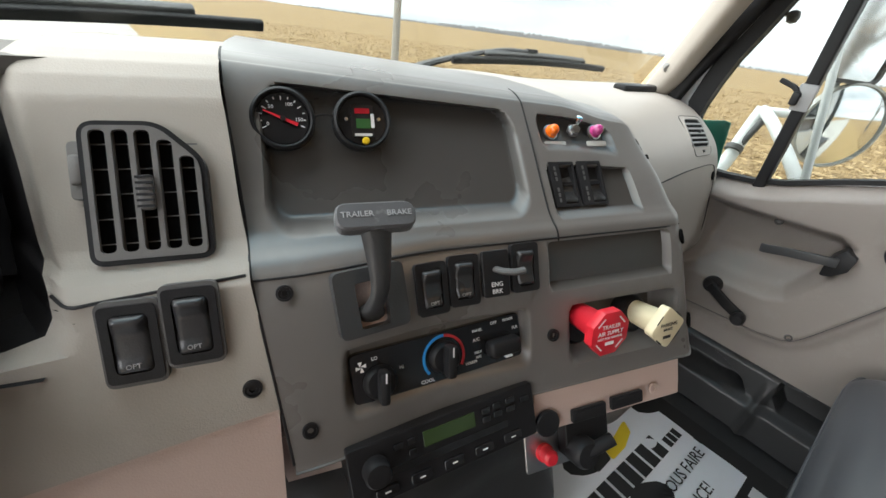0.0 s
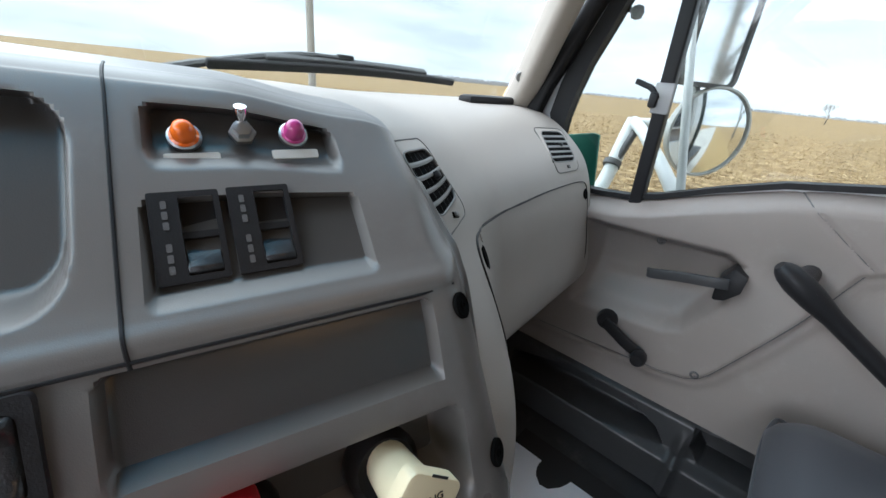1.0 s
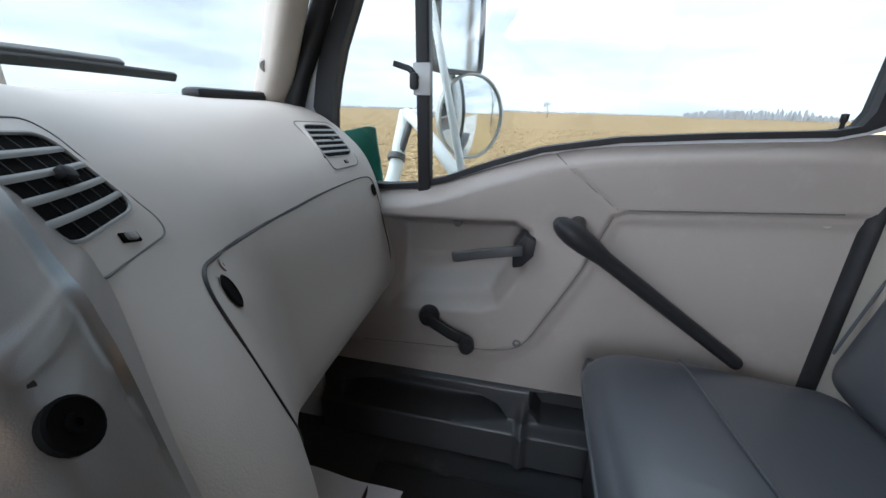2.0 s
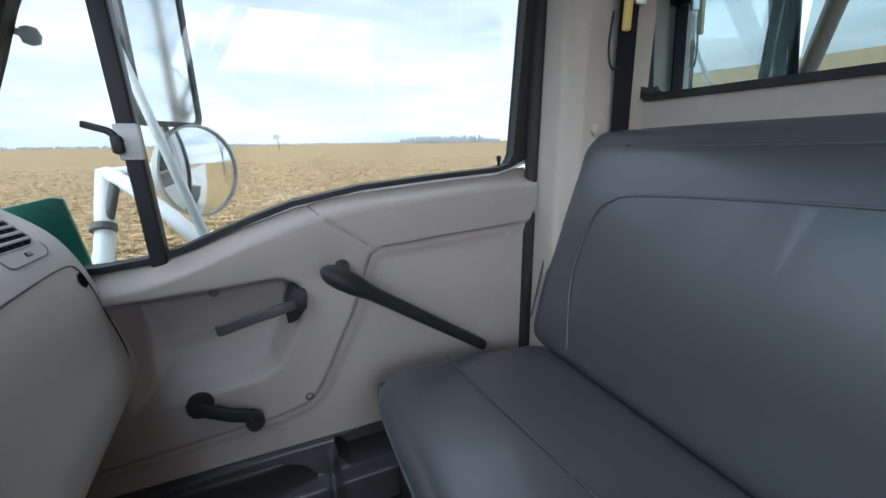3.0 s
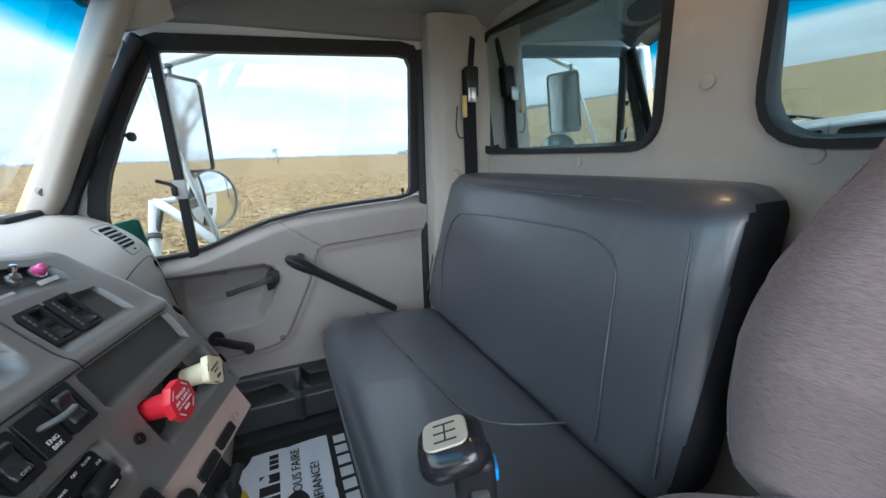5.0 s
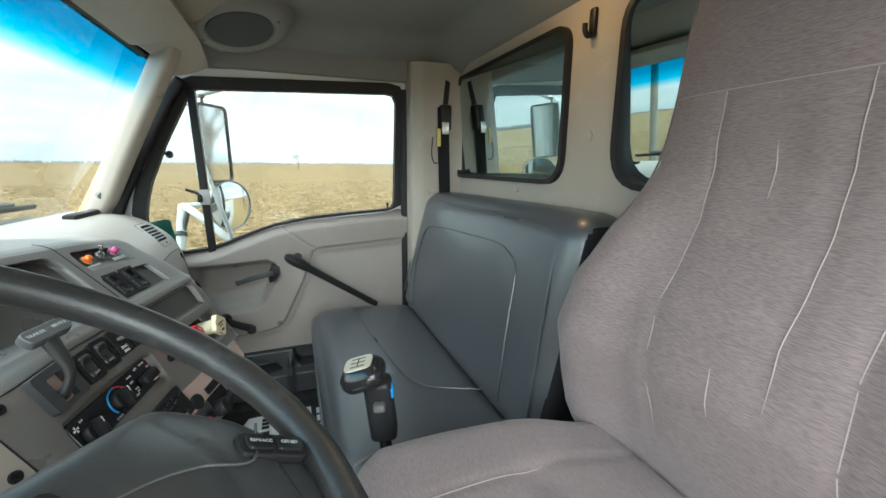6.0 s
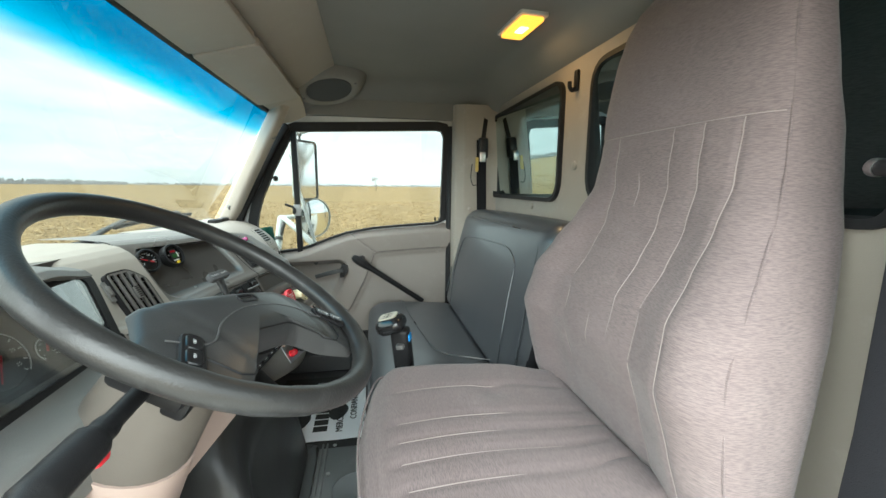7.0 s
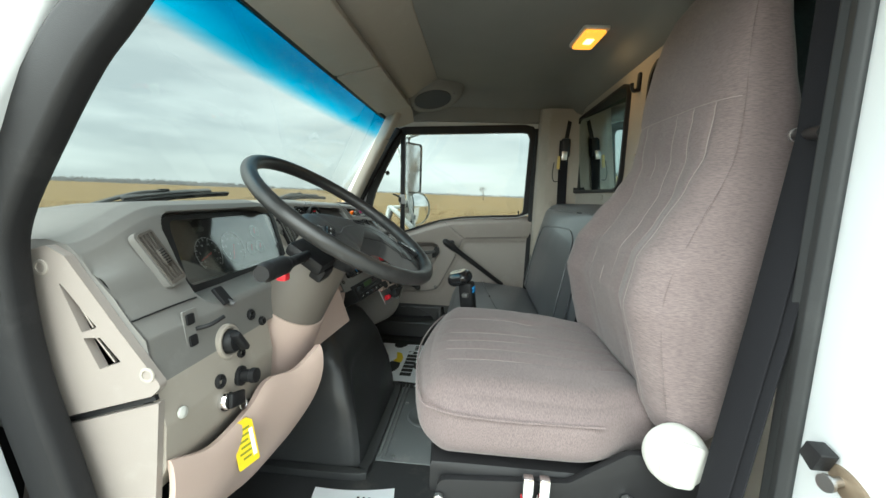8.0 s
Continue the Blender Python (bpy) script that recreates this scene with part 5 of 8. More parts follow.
curved_vent(((0.766, 0.7225), (0.856, 0.719), (0.834, 0.672), (0.735, 0.677)), ((0.754, 0.7285), (0.872, 0.7235), (0.840, 0.657), (0.740, 0.660)), "beige dash vent with horizontal slats beside the door", 5, 6, (0.797, 0.666))
GLOVE = [(0.455, 0.345), (0.452, 0.40), (0.430, 0.450), (0.395, 0.505), (0.362, 0.560), (0.362, 0.610), (0.370, 0.636), (0.386, 0.645), (0.42, 0.640), (0.453, 0.635), (0.535, 0.632), (0.60, 0.634), (0.68, 0.637), (0.78, 0.637), (0.843, 0.634), (0.866, 0.625), (0.871, 0.600), (0.874, 0.55), (0.870, 0.48), (0.855, 0.425)]
g_path = smooth_path([on_dash(x, z, 0.0005)[0] for x, z in GLOVE], 6)
part("glove_box_joint", tube(g_path, [0.0010 + 0.0007 * ramp(i, 25, 40) * ramp(80, i, i + 15) for i in range(len(g_path))], 6), BLACK, dash_p, "dark joint round the glove box door")
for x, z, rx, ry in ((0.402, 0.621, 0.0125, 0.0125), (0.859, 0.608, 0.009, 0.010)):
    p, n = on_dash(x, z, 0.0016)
    # the shell isn't cut; a near-black disc paints the hole's shade
    part("glove_box_hole", put(lathe([(1.15, 0.0), (1.0, 0.001), (0.9, -0.002), (0, -0.003)], 20), facing(p, n) @ Matrix.Diagonal((rx, ry, 1, 1))), VOID, dash_p, "near-black disc painting the shade of a latch hole")
p, n = on_dash(0.420, 0.633, 0.0)
part("screw", lathe([(0.0055, 0), (0.0052, 0.0015), (0.002, 0.0015), (0.0018, 0), (0, 0)], 14, facing(p, n)), PALE_DASH, dash_p)
# defroster strip and grab pad on top of the dash
part("defroster_slot", rbox((0.70, 0.655, 0.757), (0.86, 0.690, 0.775), 0.008), BLACK, dash_p, "black defroster grille")
part("top_cover", sheet(lambda u, v: (-0.850 + 1.068 * u, 0.56 + 0.205 * v, 0.789 - 0.012 * v - 0.055 * max(0.0, -0.64 + 1.08 * u) - 0.045 * ramp(0.85 - 1.068 * u, 0.70, 0.865) ** 1.5), 40, 10, (0, 0, -0.012)), DASH_TOP, dash_c, "slate grey dash top")

# ---- dash: driver side ----
D_PROF = [(0.76, 0.775), (0.60, 0.80), (0.49, 0.808), (0.463, 0.802), (0.45, 0.79), (0.433, 0.757), (0.405, 0.69), (0.385, 0.66), (0.366, 0.637), (0.36, 0.60), (0.355, 0.577), (0.352, 0.56), (0.345, 0.52), (0.35, 0.46), (0.37, 0.42), (0.42, 0.40)]


def d_y(z):
    for (y0, z0), (y1, z1) in zip(D_PROF[3:], D_PROF[4:]):
        if z1 <= z <= z0:
            return y0 + (y1 - y0) * (z - z0) / (z1 - z0)
    return 0.40


def ddash(x, t):
    i = min(int(t), len(D_PROF) - 2)
    y, z = [a + (b - a) * (t - i) for a, b in zip(D_PROF[i], D_PROF[i + 1])]
    y += 0.085 * ramp(-box_sdf(x, z, -0.735, -0.300, 0.648, 0.790, 0.03), -0.004, 0.012)
    y += 0.03 * ramp(x, -0.36, -0.28) * ramp(z, 0.62, 0.66)
    z -= 0.045 * ramp(-x, 0.70, 0.865) ** 1.5 * ramp(z, 0.70, 0.78) + 0.014 * ramp(x, -0.44, -0.36) * ramp(z, 0.77, 0.79)
    return (x, y, z)


def d_m(x, z, off=0.0):
    n = Vector((0, -1, 0.85 if z > 0.637 else 0.12)).normalized()
    return facing(Vector((x, d_y(z), z)) + n * off, n)


dash_d = thing("dash_driver", (-0.55, 0.5, 0.4), "grey driver side dash with instrument cluster and beige knee panel", "dashboard")
part("upper_shell", sheet(lambda u, v: ddash(-0.862 + 0.497 * u, 10.0 * v), 150, 100, None), TAUPE, dash_d, "taupe grey upper moulding")
part("knee_panel", sheet(lambda u, v: ddash(-0.862 + 0.27 * u, 10.0 + 4.0 * v), 60, 30, (0, 0.01, 0)), BEIGE, dash_d, "beige lower moulding")


COLUMN = [(-0.30, 0.802), (-0.20, 0.806), (-0.135, 0.805), (-0.110, 0.800), (-0.094, 0.792), (-0.080, 0.780), (-0.052, 0.733), (-0.024, 0.690), (-0.012, 0.682), (0.002, 0.678), (0.012, 0.672), (0.017, 0.662), (0.020, 0.655), (0.045, 0.600), (0.071, 0.540), (0.073, 0.532), (0.04, 0.528)]


def vcol(u, v):
    k = min(int(v * 16), 15)
    d, z = [a + (b - a) * (v * 16 - k) for a, b in zip(COLUMN[k], COLUMN[k + 1])]
    left = along([(0.632, -0.46), (0.641, -0.318), (0.655, -0.311), (0.672, -0.312), (0.69, -0.325), (0.733, -0.333), (0.80, -0.346)], z)
    s = left + (seam_s(z - 0.026 * ramp(z, 0.70, 0.78)) - left) * u
    return cp(s, d + 0.001 - 0.02 * ramp(left + 0.020, s, s + 0.020) * ramp(z, 0.632, 0.642), z)


part("vent_column", sheet(lambda u, v: vcol(u, v * 0.70), 30, 90, None), BEIGE_GREY, dash_d, "grey-beige panel round the vent")
part("vent_column_foot", sheet(lambda u, v: vcol(u, 0.70 + (0.13 + 0.038 * (1 - u)) * v), 20, 30, None), BEIGE_GREY, dash_d, "grey-beige lower panel")
part("cluster_cheek", sheet(lambda u, v: Vector(vcol(0.0, 0.20 + 0.58 * v)) + Vector((-0.030 * u, 0.11 * u, -0.02 * u)), 6, 40, None), BLACK, dash_d, "black cheek of the cluster recess")
part("recess_floor", sheet(lambda u, v: cp(-0.46 + 0.15 * u, -0.10 + 0.135 * v, 0.632), 8, 8, None), BLACK, dash_d, "black floor of the cluster recess")


def col_m(s, z, off=0.0):
    if z > 0.675:
        n = AX_D + Vector((0, 0, 0.6))
        return facing(cp(s, -0.049 - 0.6 * (z - 0.728), z) + n.normalized() * (off + 0.003), n, AX_S)
    n = AX_D + Vector((0, 0, 0.42))
    return facing(cp(s, 0.021 - 0.42 * (z - 0.66), z) + n.normalized() * off, n, AX_S)


def grille(m, w, h, count, label, mat, cut=0.02, rim=None):
    """An upright-slatted vent with a cut-off corner."""
    v = thing("air_vent", m @ Vector((0, 0, 0)), label, "air vent", group="driver air vents")
    m = m @ Matrix.Translation((0, 0, 0.0055))
    out = rounded([(-w / 2, -h / 2), (w / 2, -h / 2), (w / 2, h / 2 - cut), (w / 2 - cut, h / 2), (-w / 2, h / 2)], [0.008, 0.008, cut * 0.9, cut * 0.9, 0.010], 6)
    part("frame", put(ring(grown(out, 0.0012), grown(out, -0.0030), -0.008, 0.0022, "z"), m), rim or BLACK, v, "surround")
    # near-black prism close behind the slats paints the duct's shade
    part("duct", put(prism(grown(out, -0.003), -0.006, -0.003, "z"), m), VOID, v, "black sheet for the shaded duct")
    gap = (w - 0.008) / count
    for i in range(count - 1):
        x = -w / 2 + 0.004 + gap * (i + 1)
        top = h / 2 - 0.006 - max(0, x - (w / 2 - cut))
        part("slat", put(rbox((x - gap * 0.155, -h / 2 + 0.006, -0.002), (x + gap * 0.155, top, 0.0042), 0.0012, 2), m), mat, v)
    slots = []
    for i in range(count):
        x0, x1 = -w / 2 + 0.004 + gap * (i + 0.13), -w / 2 + 0.004 + gap * (i + 0.87)
        top = h / 2 - 0.0055 - max(0, x1 - (w / 2 - cut)) * 0.9
        slots.append(rounded([(x0, -h / 2 + 0.0075), (x1, -h / 2 + 0.0075), (x1, top), (x0, top)], (x1 - x0) * 0.42, 5))
    part("bars_frame", put(plate(grown(out, -0.0025), slots, 0.0015, 0.0046, "z"), m), mat, v)
    for k in range(5):
        y = -h / 2 + h * (k + 0.8) / 5.6
        part("vane", put(rbox((-w / 2 + 0.004, y - 0.0004, -0.003), (w / 2 - 0.004, y + 0.0004, -0.0020), 0), m), VENT_GREY, v)
    th = part("thumb_wheel", put(rbox((-0.0045, -0.013, 0.003), (0.0045, 0.011, 0.009), 0.002), m), mat, v)
    for k in range(6):
        part("rib", put(rbox((-0.005, -0.0115 + 0.004 * k, 0.0085), (0.005, -0.0098 + 0.004 * k, 0.0100), 0), m), BLACK, th)
    return v


grille(col_m(-0.2510, 0.7205, 0.0), 0.071, 0.096, 5, "dark taupe centre dash vent with upright slats", VENT_GREY, 0.026)
ms = col_m(-0.2915, 0.735, 0.0)
part("shut_slider", merged(slab(0.010, 0.040, 0.0, 0.0035, 0.001, 0.004, ms), put(rbox((-0.0035, -0.010, 0.003), (0.0035, 0.010, 0.008), 0.002), ms)), TAUPE, dash_d)
for ks, kz in ((-0.2615, 0.6465), (-0.2265, 0.6530)):
    plate_m = col_m(ks, kz, 0.0)
    sw_plate = part("switch_plate", put(ring(rounded([(-.0175, -.029), (.0175, -.029), (.0175, .029), (-.0175, .029)], 0.006, 4), rounded([(-.0135, -.0235), (.0135, -.0235), (.0135, .0235), (-.0135, .0235)], 0.006, 4), -0.001, 0.004, "z"), plate_m), DARK, dash_d, "dark raised switch surround")
    part("well", slab(0.030, 0.050, -0.001, 0.0008, 0, 0.005, plate_m), BLACK, sw_plate)
    rocker(dash_d, col_m(ks, kz, 0.002), 0.0255, 0.044, "OPT")
screw(dash_d, col_m(-0.1945, 0.602, 0.001), 0.0062)
part("joint", tube(smooth_path([Vector(vcol(0.02 + 0.12 * k, (10.3 - 0.12 * k) / 16)) + AX_D * 0.0006 for k in range(9)], 4), 0.0012, 6), BLACK, dash_d)

# instrument cluster
cl = thing("instrument_cluster", (-0.52, 0.49, 0.65), "dark instrument cluster with white-numbered dials behind a clear lens", "instrument cluster")
cm = facing(Vector((-0.515, 0.487, 0.7175)), (0, -1, 0.42))
part("housing", slab(0.40, 0.135, -0.02, -0.004, 0.002, 0.02, cm), BLACK, cl, "black housing")
part("board", slab(0.33, 0.108, -0.004, -0.002, 0.0, 0.015, cm), DIALBOARD, cl, "dark dial board")


def dial(x, y, r, turn, count):
    k = cm @ Matrix.Translation((x, y, -0.002))
    dl = part("dial", lathe([(r * 1.02, 0), (r * 1.02, 0.002), (r * 0.97, 0.0024), (r * 0.95, 0.001), (0, 0.001)], 36, k), DIALBOARD, cl, "round dial")
    part("dial_ring", tube([k @ Vector((r * 0.985 * math.cos(radians(225 - 270 * i / 30)), r * 0.985 * math.sin(radians(225 - 270 * i / 30)), 0.0025)) for i in range(31)], 0.0009, 5), PRINT, dl)
    for i in range(count):
        a = radians(225 - 270 * i / (count - 1))
        part("mark", put(rbox((r * 0.80, -0.0009, 0.001), (r * 0.93, 0.0009, 0.0016), 0), k @ Matrix.Rotation(a, 4, "Z")), PRINT, dl)
    for i in range(6):
        a = radians(215 - 250 * i / 5)
        writing(str(i * 5 if count > 10 else i * 20), r * 0.2, k @ Matrix.Translation((r * 0.62 * math.cos(a), r * 0.62 * math.sin(a), 0.0014)), PRINT, dl, "numeral", 0.0002)
    part("needle", put(prism([(-r * 0.2, -0.0015), (r * 0.8, -0.0006), (r * 0.8, 0.0006), (-r * 0.2, 0.0015)], 0.002, 0.0032, "z"), k @ Matrix.Rotation(radians(turn), 4, "Z")), RED, dl, "red needle")


dial(-0.062, -0.018, 0.036, 198, 13)
dial(0.020, -0.014, 0.036, 240, 11)
for x, y in ((0.082, -0.026), (0.118, 0.012), (0.118, -0.026)):
    dial(x, y, 0.0165, 60, 5)
part("warning_row", slab(0.03, 0.010, -0.002, -0.001, 0, 0.002, cm @ Matrix.Translation((-0.06, 0.036, 0))), TAUPE, cl)
lens_m = facing(Vector((-0.515, 0.462, 0.7175)), (0.06, -1, 0.30))
lens = part("lens", slab(0.37, 0.122, 0, 0.002, 0, 0.02, lens_m), LENS, cl, "clear plastic lens")
lens.visible_shadow = False
part("lens_frame", put(ring(rounded([(-.20, -.070), (.20, -.070), (.20, .066), (-.20, .066)], .025, 5), rounded([(-.182, -.058), (.182, -.058), (.182, .058), (-.182, .058)], .018, 5), -0.004, 0.004, "z"), lens_m), BLACK, cl, "black frame round the lens")

OUTER_VENT = surface("brown_grey_vent_plastic", (0.085, 0.075, 0.066), 0.5, grain=0.2, mottle=0.08)
# left vent, switches and knobs
grille(facing(Vector((-0.7745, 0.420, 0.7265)), (0, -0.896, 0.443), (0.97, 0.104, 0.21)), 0.036, 0.088, 4, "dark taupe outer dash vent with slanting slats", OUTER_VENT, 0.004, TAUPE)
lsp = part("light_switch_plate", slab(0.030, 0.060, -0.002, 0.001, 0.0005, 0.004, d_m(-0.783, 0.626, 0.0)), TAUPE, dash_d, "taupe switch plate")
for dy in (0.016, -0.016):
    part("key", slab(0.016, 0.016, 0.001, 0.004, 0.001, 0.003, d_m(-0.783, 0.626, 0.0) @ Matrix.Translation((-0.003, dy, 0))), BLACK, lsp, "small black key")
part("dimmer_lever", tube(smooth_path([d_m(-0.775, 0.624, 0.0).translation, d_m(-0.765, 0.626, 0.016).translation, d_m(-0.745, 0.632, 0.026).translation], 5), 0.0032, 10), BLACK, dash_d)
part("mirror_switch", slab(0.022, 0.034, 0, 0.006, 0.002, 0.003, facing(Vector((-0.697, 0.376, 0.652)), (0, -1, 0.9))), BLACK, dash_d)
part("toggle", tube([Vector((-0.697, 0.372, 0.648)), Vector((-0.691, 0.358, 0.639))], 0.0045, 10), WORN_GREY, dash_d)
km = d_m(-0.714, 0.581, 0.0)
part("headlamp_bezel", lathe([(0.030, -0.002), (0.029, 0.004), (0.026, 0.006), (0.022, 0.005), (0.020, 0.001), (0, 0.001)], 28, km), BEIGE, dash_d, "beige round bezel")
part("headlamp_knob", merged(lathe([(0.020, 0.0), (0.019, 0.012), (0.016, 0.016), (0, 0.016)], 22, km), put(rbox((-0.005, -0.020, 0.014), (0.005, 0.020, 0.030), 0.003), km @ Matrix.Rotation(radians(35), 4, "Z"))), BLACK, dash_d, "black headlamp knob")
for x, z, r in ((-0.700, 0.515, 0.0135), (-0.752, 0.530, 0.009), (-0.64, 0.604, 0.008), (-0.611, 0.583, 0.007), (-0.690, 0.552, 0.007)):
    part("socket", lathe([(r * 1.25, -0.001), (r * 1.25, 0.004), (r, 0.006), (r * 0.7, 0.005), (r * 0.6, 0.0), (0, 0.0)], 20, d_m(x, z, 0.0)), BLACK, dash_d)
part("push_knob", lathe([(0.011, 0), (0.011, 0.016), (0.013, 0.018), (0.0125, 0.026), (0, 0.027)], 20, d_m(-0.700, 0.515, 0.004)), BLACK, dash_d, "black push knob")
for x, z in ((-0.60, 0.43), (-0.665, 0.448)):
    part("socket", put(lathe([(1.2, 0), (1.0, 0.001), (0.9, -0.003), (0, -0.004)], 18), d_m(x, z, 0.001) @ Matrix.Diagonal((0.006, 0.010, 1, 1))), BLACK, dash_d, "dark screw hole")
part("white_clip", lathe([(0.008, 0), (0.008, 0.003), (0.004, 0.005), (0, 0.005)], 16, d_m(-0.836, 0.527, 0.002)), GREYWHITE, dash_d, "white plastic clip")

# ignition key with a yellow tag
ig = d_m(-0.744, 0.493, 0.0)
key = thing("ignition_key", ig @ Vector((0, 0, 0)), "key in the ignition with a bright yellow paper tag", "key")
part("lock", lathe([(0.016, 0), (0.016, 0.006), (0.013, 0.012), (0.0, 0.012)], 22, ig), CHROME, key, "chrome lock barrel")
part("bow", put(rbox((-0.006, -0.012, 0.012), (0.030, 0.012, 0.020), 0.003), ig @ Matrix.Rotation(radians(-15), 4, "Z")), BLACK, key, "black key bow")
part("split_ring", tube([ig @ Vector((0.022 + 0.009 * math.cos(a * math.pi / 8), -0.018 + 0.009 * math.sin(a * math.pi / 8), 0.018)) for a in range(16)], 0.0010, 6, True), STEEL, key)
tm = facing(Vector((-0.729, 0.322, 0.412)), (-0.45, -1, 0.1), (1, -0.4, 0.12))
tag_p = part("tag", put(prism(rounded([(-0.019, -0.042), (0.019, -0.042), (0.019, 0.032), (0.010, 0.041), (-0.010, 0.041), (-0.019, 0.032)], 0.003, 3), -0.0008, 0.0008, "z"), tm), YELLOW, key, "yellow paper tag")
for i in range(6):
    part("print_bar", put(rbox((-0.013 + 0.004 * (i % 2), 0.022 - 0.010 * i, 0.0008), (0.012 - 0.003 * (i % 3), 0.026 - 0.010 * i, 0.0011), 0), tm), INK_SOFT, tag_p)
part("white_patch", put(rbox((0.009, -0.030, 0.0008), (0.016, 0.020, 0.0013), 0), tm), PAPER, tag_p)

# end of the dash beside the door opening
endp = thing("dash_end_panel", (-0.868, 0.42, 0.42), "beige dash end panel with two slanted vent slots", "dash panel")
E_OUT = rounded([(0.338, 0.584), (0.392, 0.657), (0.455, 0.745), (0.478, 0.757), (0.526, 0.742), (0.530, 0.514), (0.352, 0.570)], 0.008, 4)
S1 = rounded([(0.468, 0.716), (0.419, 0.656), (0.440, 0.648)], 0.002, 3)
S2 = rounded([(0.439, 0.641), (0.416, 0.643), (0.390, 0.613), (0.420, 0.601)], 0.002, 3)
# the darker beige stands in for weaker light on this outer face
part("panel", plate(E_OUT, [S1, S2], -0.862, -0.874, "x"), DARKER_BEIGE, endp)
for slot, nm in ((S1, "duct"), (S2, "duct")):
    # black piece right behind the slot paints the duct's shade
    part(nm, prism(grown(slot, 0.002), -0.8615, -0.858, "x"), BLACK, endp, "black sheet for the shaded duct")
for pts in (((-0.866, 0.460, 0.703), (-0.866, 0.431, 0.653)), ((-0.866, 0.428, 0.640), (-0.866, 0.405, 0.609))):
    part("slat", bar(pts, 0.0015, 0.006, (1, 0.6, 0)), BEIGE, endp)
for y, z in ((0.487, 0.729), (0.356, 0.598), (0.486, 0.548)):
    part("screw", lathe([(0.0100, -0.001), (0.0095, 0.001), (0.0065, 0.001), (0.006, -0.001), (0.0025, -0.001), (0.002, -0.002), (0, -0.002)], 18, facing(Vector((-0.8745, y, z)), (-1, 0, 0))), BEIGE_GREY, endp)
part("lower_side", plate([(0.345, 0.560), (0.530, 0.502), (0.60, 0.20), (0.44, 0.20), (0.36, 0.40)], [], -0.862, -0.872, "x"), DARKER_BEIGE, endp, "beige lower side cover")
part("gap", bar([(-0.866, 0.352, 0.5645), (-0.866, 0.528, 0.508)], 0.006, 0.006, (1, 0, 0)), BLACK, endp)
groove = [Vector((-0.862, 0.383, 0.662)), Vector((-0.79, 0.384, 0.6635)), Vector((-0.745, 0.384, 0.6635))]
part("shell_joint", tube(smooth_path(groove, 4), 0.0013, 6), BLACK, endp, "dark joint across the moulding")
part("side_shell", prism([(y, z - 0.045 * ramp(z, 0.70, 0.78)) for y, z in D_PROF[1:11]] + [(0.42, 0.50), (0.76, 0.50), (0.76, 0.73)], -0.8615, -0.858, "x"), TAUPE, endp, "taupe end of the upper moulding")


# knee panel under the column, and the column
KNEE_TOP = smooth_path([(-0.862, 0.342, 0.474), (-0.79, 0.334, 0.447), (-0.705, 0.326, 0.462), (-0.66, 0.316, 0.492), (-0.59, 0.296, 0.482), (-0.536, 0.270, 0.513)], 6)
KNEE_LOW = smooth_path([(-0.862, 0.44, 0.225), (-0.77, 0.430, 0.232), (-0.69, 0.420, 0.236), (-0.64, 0.414, 0.230), (-0.585, 0.400, 0.230), (-0.515, 0.360, 0.275)], 6)


def knee(u, v):
    k = min(int(u * (len(KNEE_TOP) - 1)), len(KNEE_TOP) - 2)
    f = u * (len(KNEE_TOP) - 1) - k
    top = KNEE_TOP[k].lerp(KNEE_TOP[k + 1], f)
    low = KNEE_LOW[k].lerp(KNEE_LOW[k + 1], f)
    p = top.lerp(low, v)
    return p - Vector((0, 0.030 * math.sin(math.pi * v ** 0.8), 0))


kp = thing("knee_panel", (-0.47, 0.36, 0.3), "rosy beige panel under the steering column", "dash panel")
part("panel", sheet(knee, 60, 24, (0.004, 0.012, -0.004)), PINKISH, kp)


def left_low(u, v):
    s = -0.46 + 0.282 * u
    z = 0.584 - 0.13 * (-0.179 - s) - 0.125 * v
    d = 0.0435 + 0.433 * (0.600 - z)
    return cp(s, d, z)


part("inner_panel", sheet(left_low, 24, 16, (0.0, 0.03, -0.004)), PINKISH, kp, "rosy beige inner panel")
part("inner_return", sheet(lambda u, v: cp(-0.180 + 0.050 * u, 0.055 + 0.03 * (0.55 - 0.10 * v - 0.45) - 0.02 * v * v, 0.556 - 0.10 * v), 8, 12, (0.0, 0.03, -0.004)), PINKISH, kp, "rosy beige inner panel")

col = thing("steering_column", (-0.48, 0.38, 0.5), "beige steering column shroud with black switch housing", "steering column")
c_axis = Vector((0.017, 0.647, -1)).normalized()
c_top = Vector((-0.485, 0.232, 0.778)) + c_axis * 0.045


COLUMN_TAUPE = surface("brown_taupe_plastic", (0.13, 0.114, 0.098), 0.50, grain=0.25, grain_size=700, mottle=0.08)


def shroud(r0, r1, l0, l1, squash, mat, name, label=""):
    q = (-c_axis).to_track_quat("Z", "Y").to_matrix().to_4x4()
    m = Matrix.Translation(c_top) @ q
    prof = [(0.001, -l0)] + [(r0 + (r1 - r0) * i / 10, -(l0 + (l1 - l0) * i / 10)) for i in range(11)] + [(0.001, -l1)]
    part(name, put(lathe(prof, 30), m @ Matrix.Diagonal((1, squash, 1, 1))), mat, col, label)


shroud(0.066, 0.086, 0.02, 0.20, 0.90, COLUMN_TAUPE, "upper_shroud", "taupe upper shroud")
shroud(0.088, 0.128, 0.185, 0.37, 0.90, PINKISH, "lower_shroud", "rosy beige lower shroud")
hm = facing(Vector((-0.560, 0.268, 0.715)), Vector((-0.1, -0.55, 0.85)))
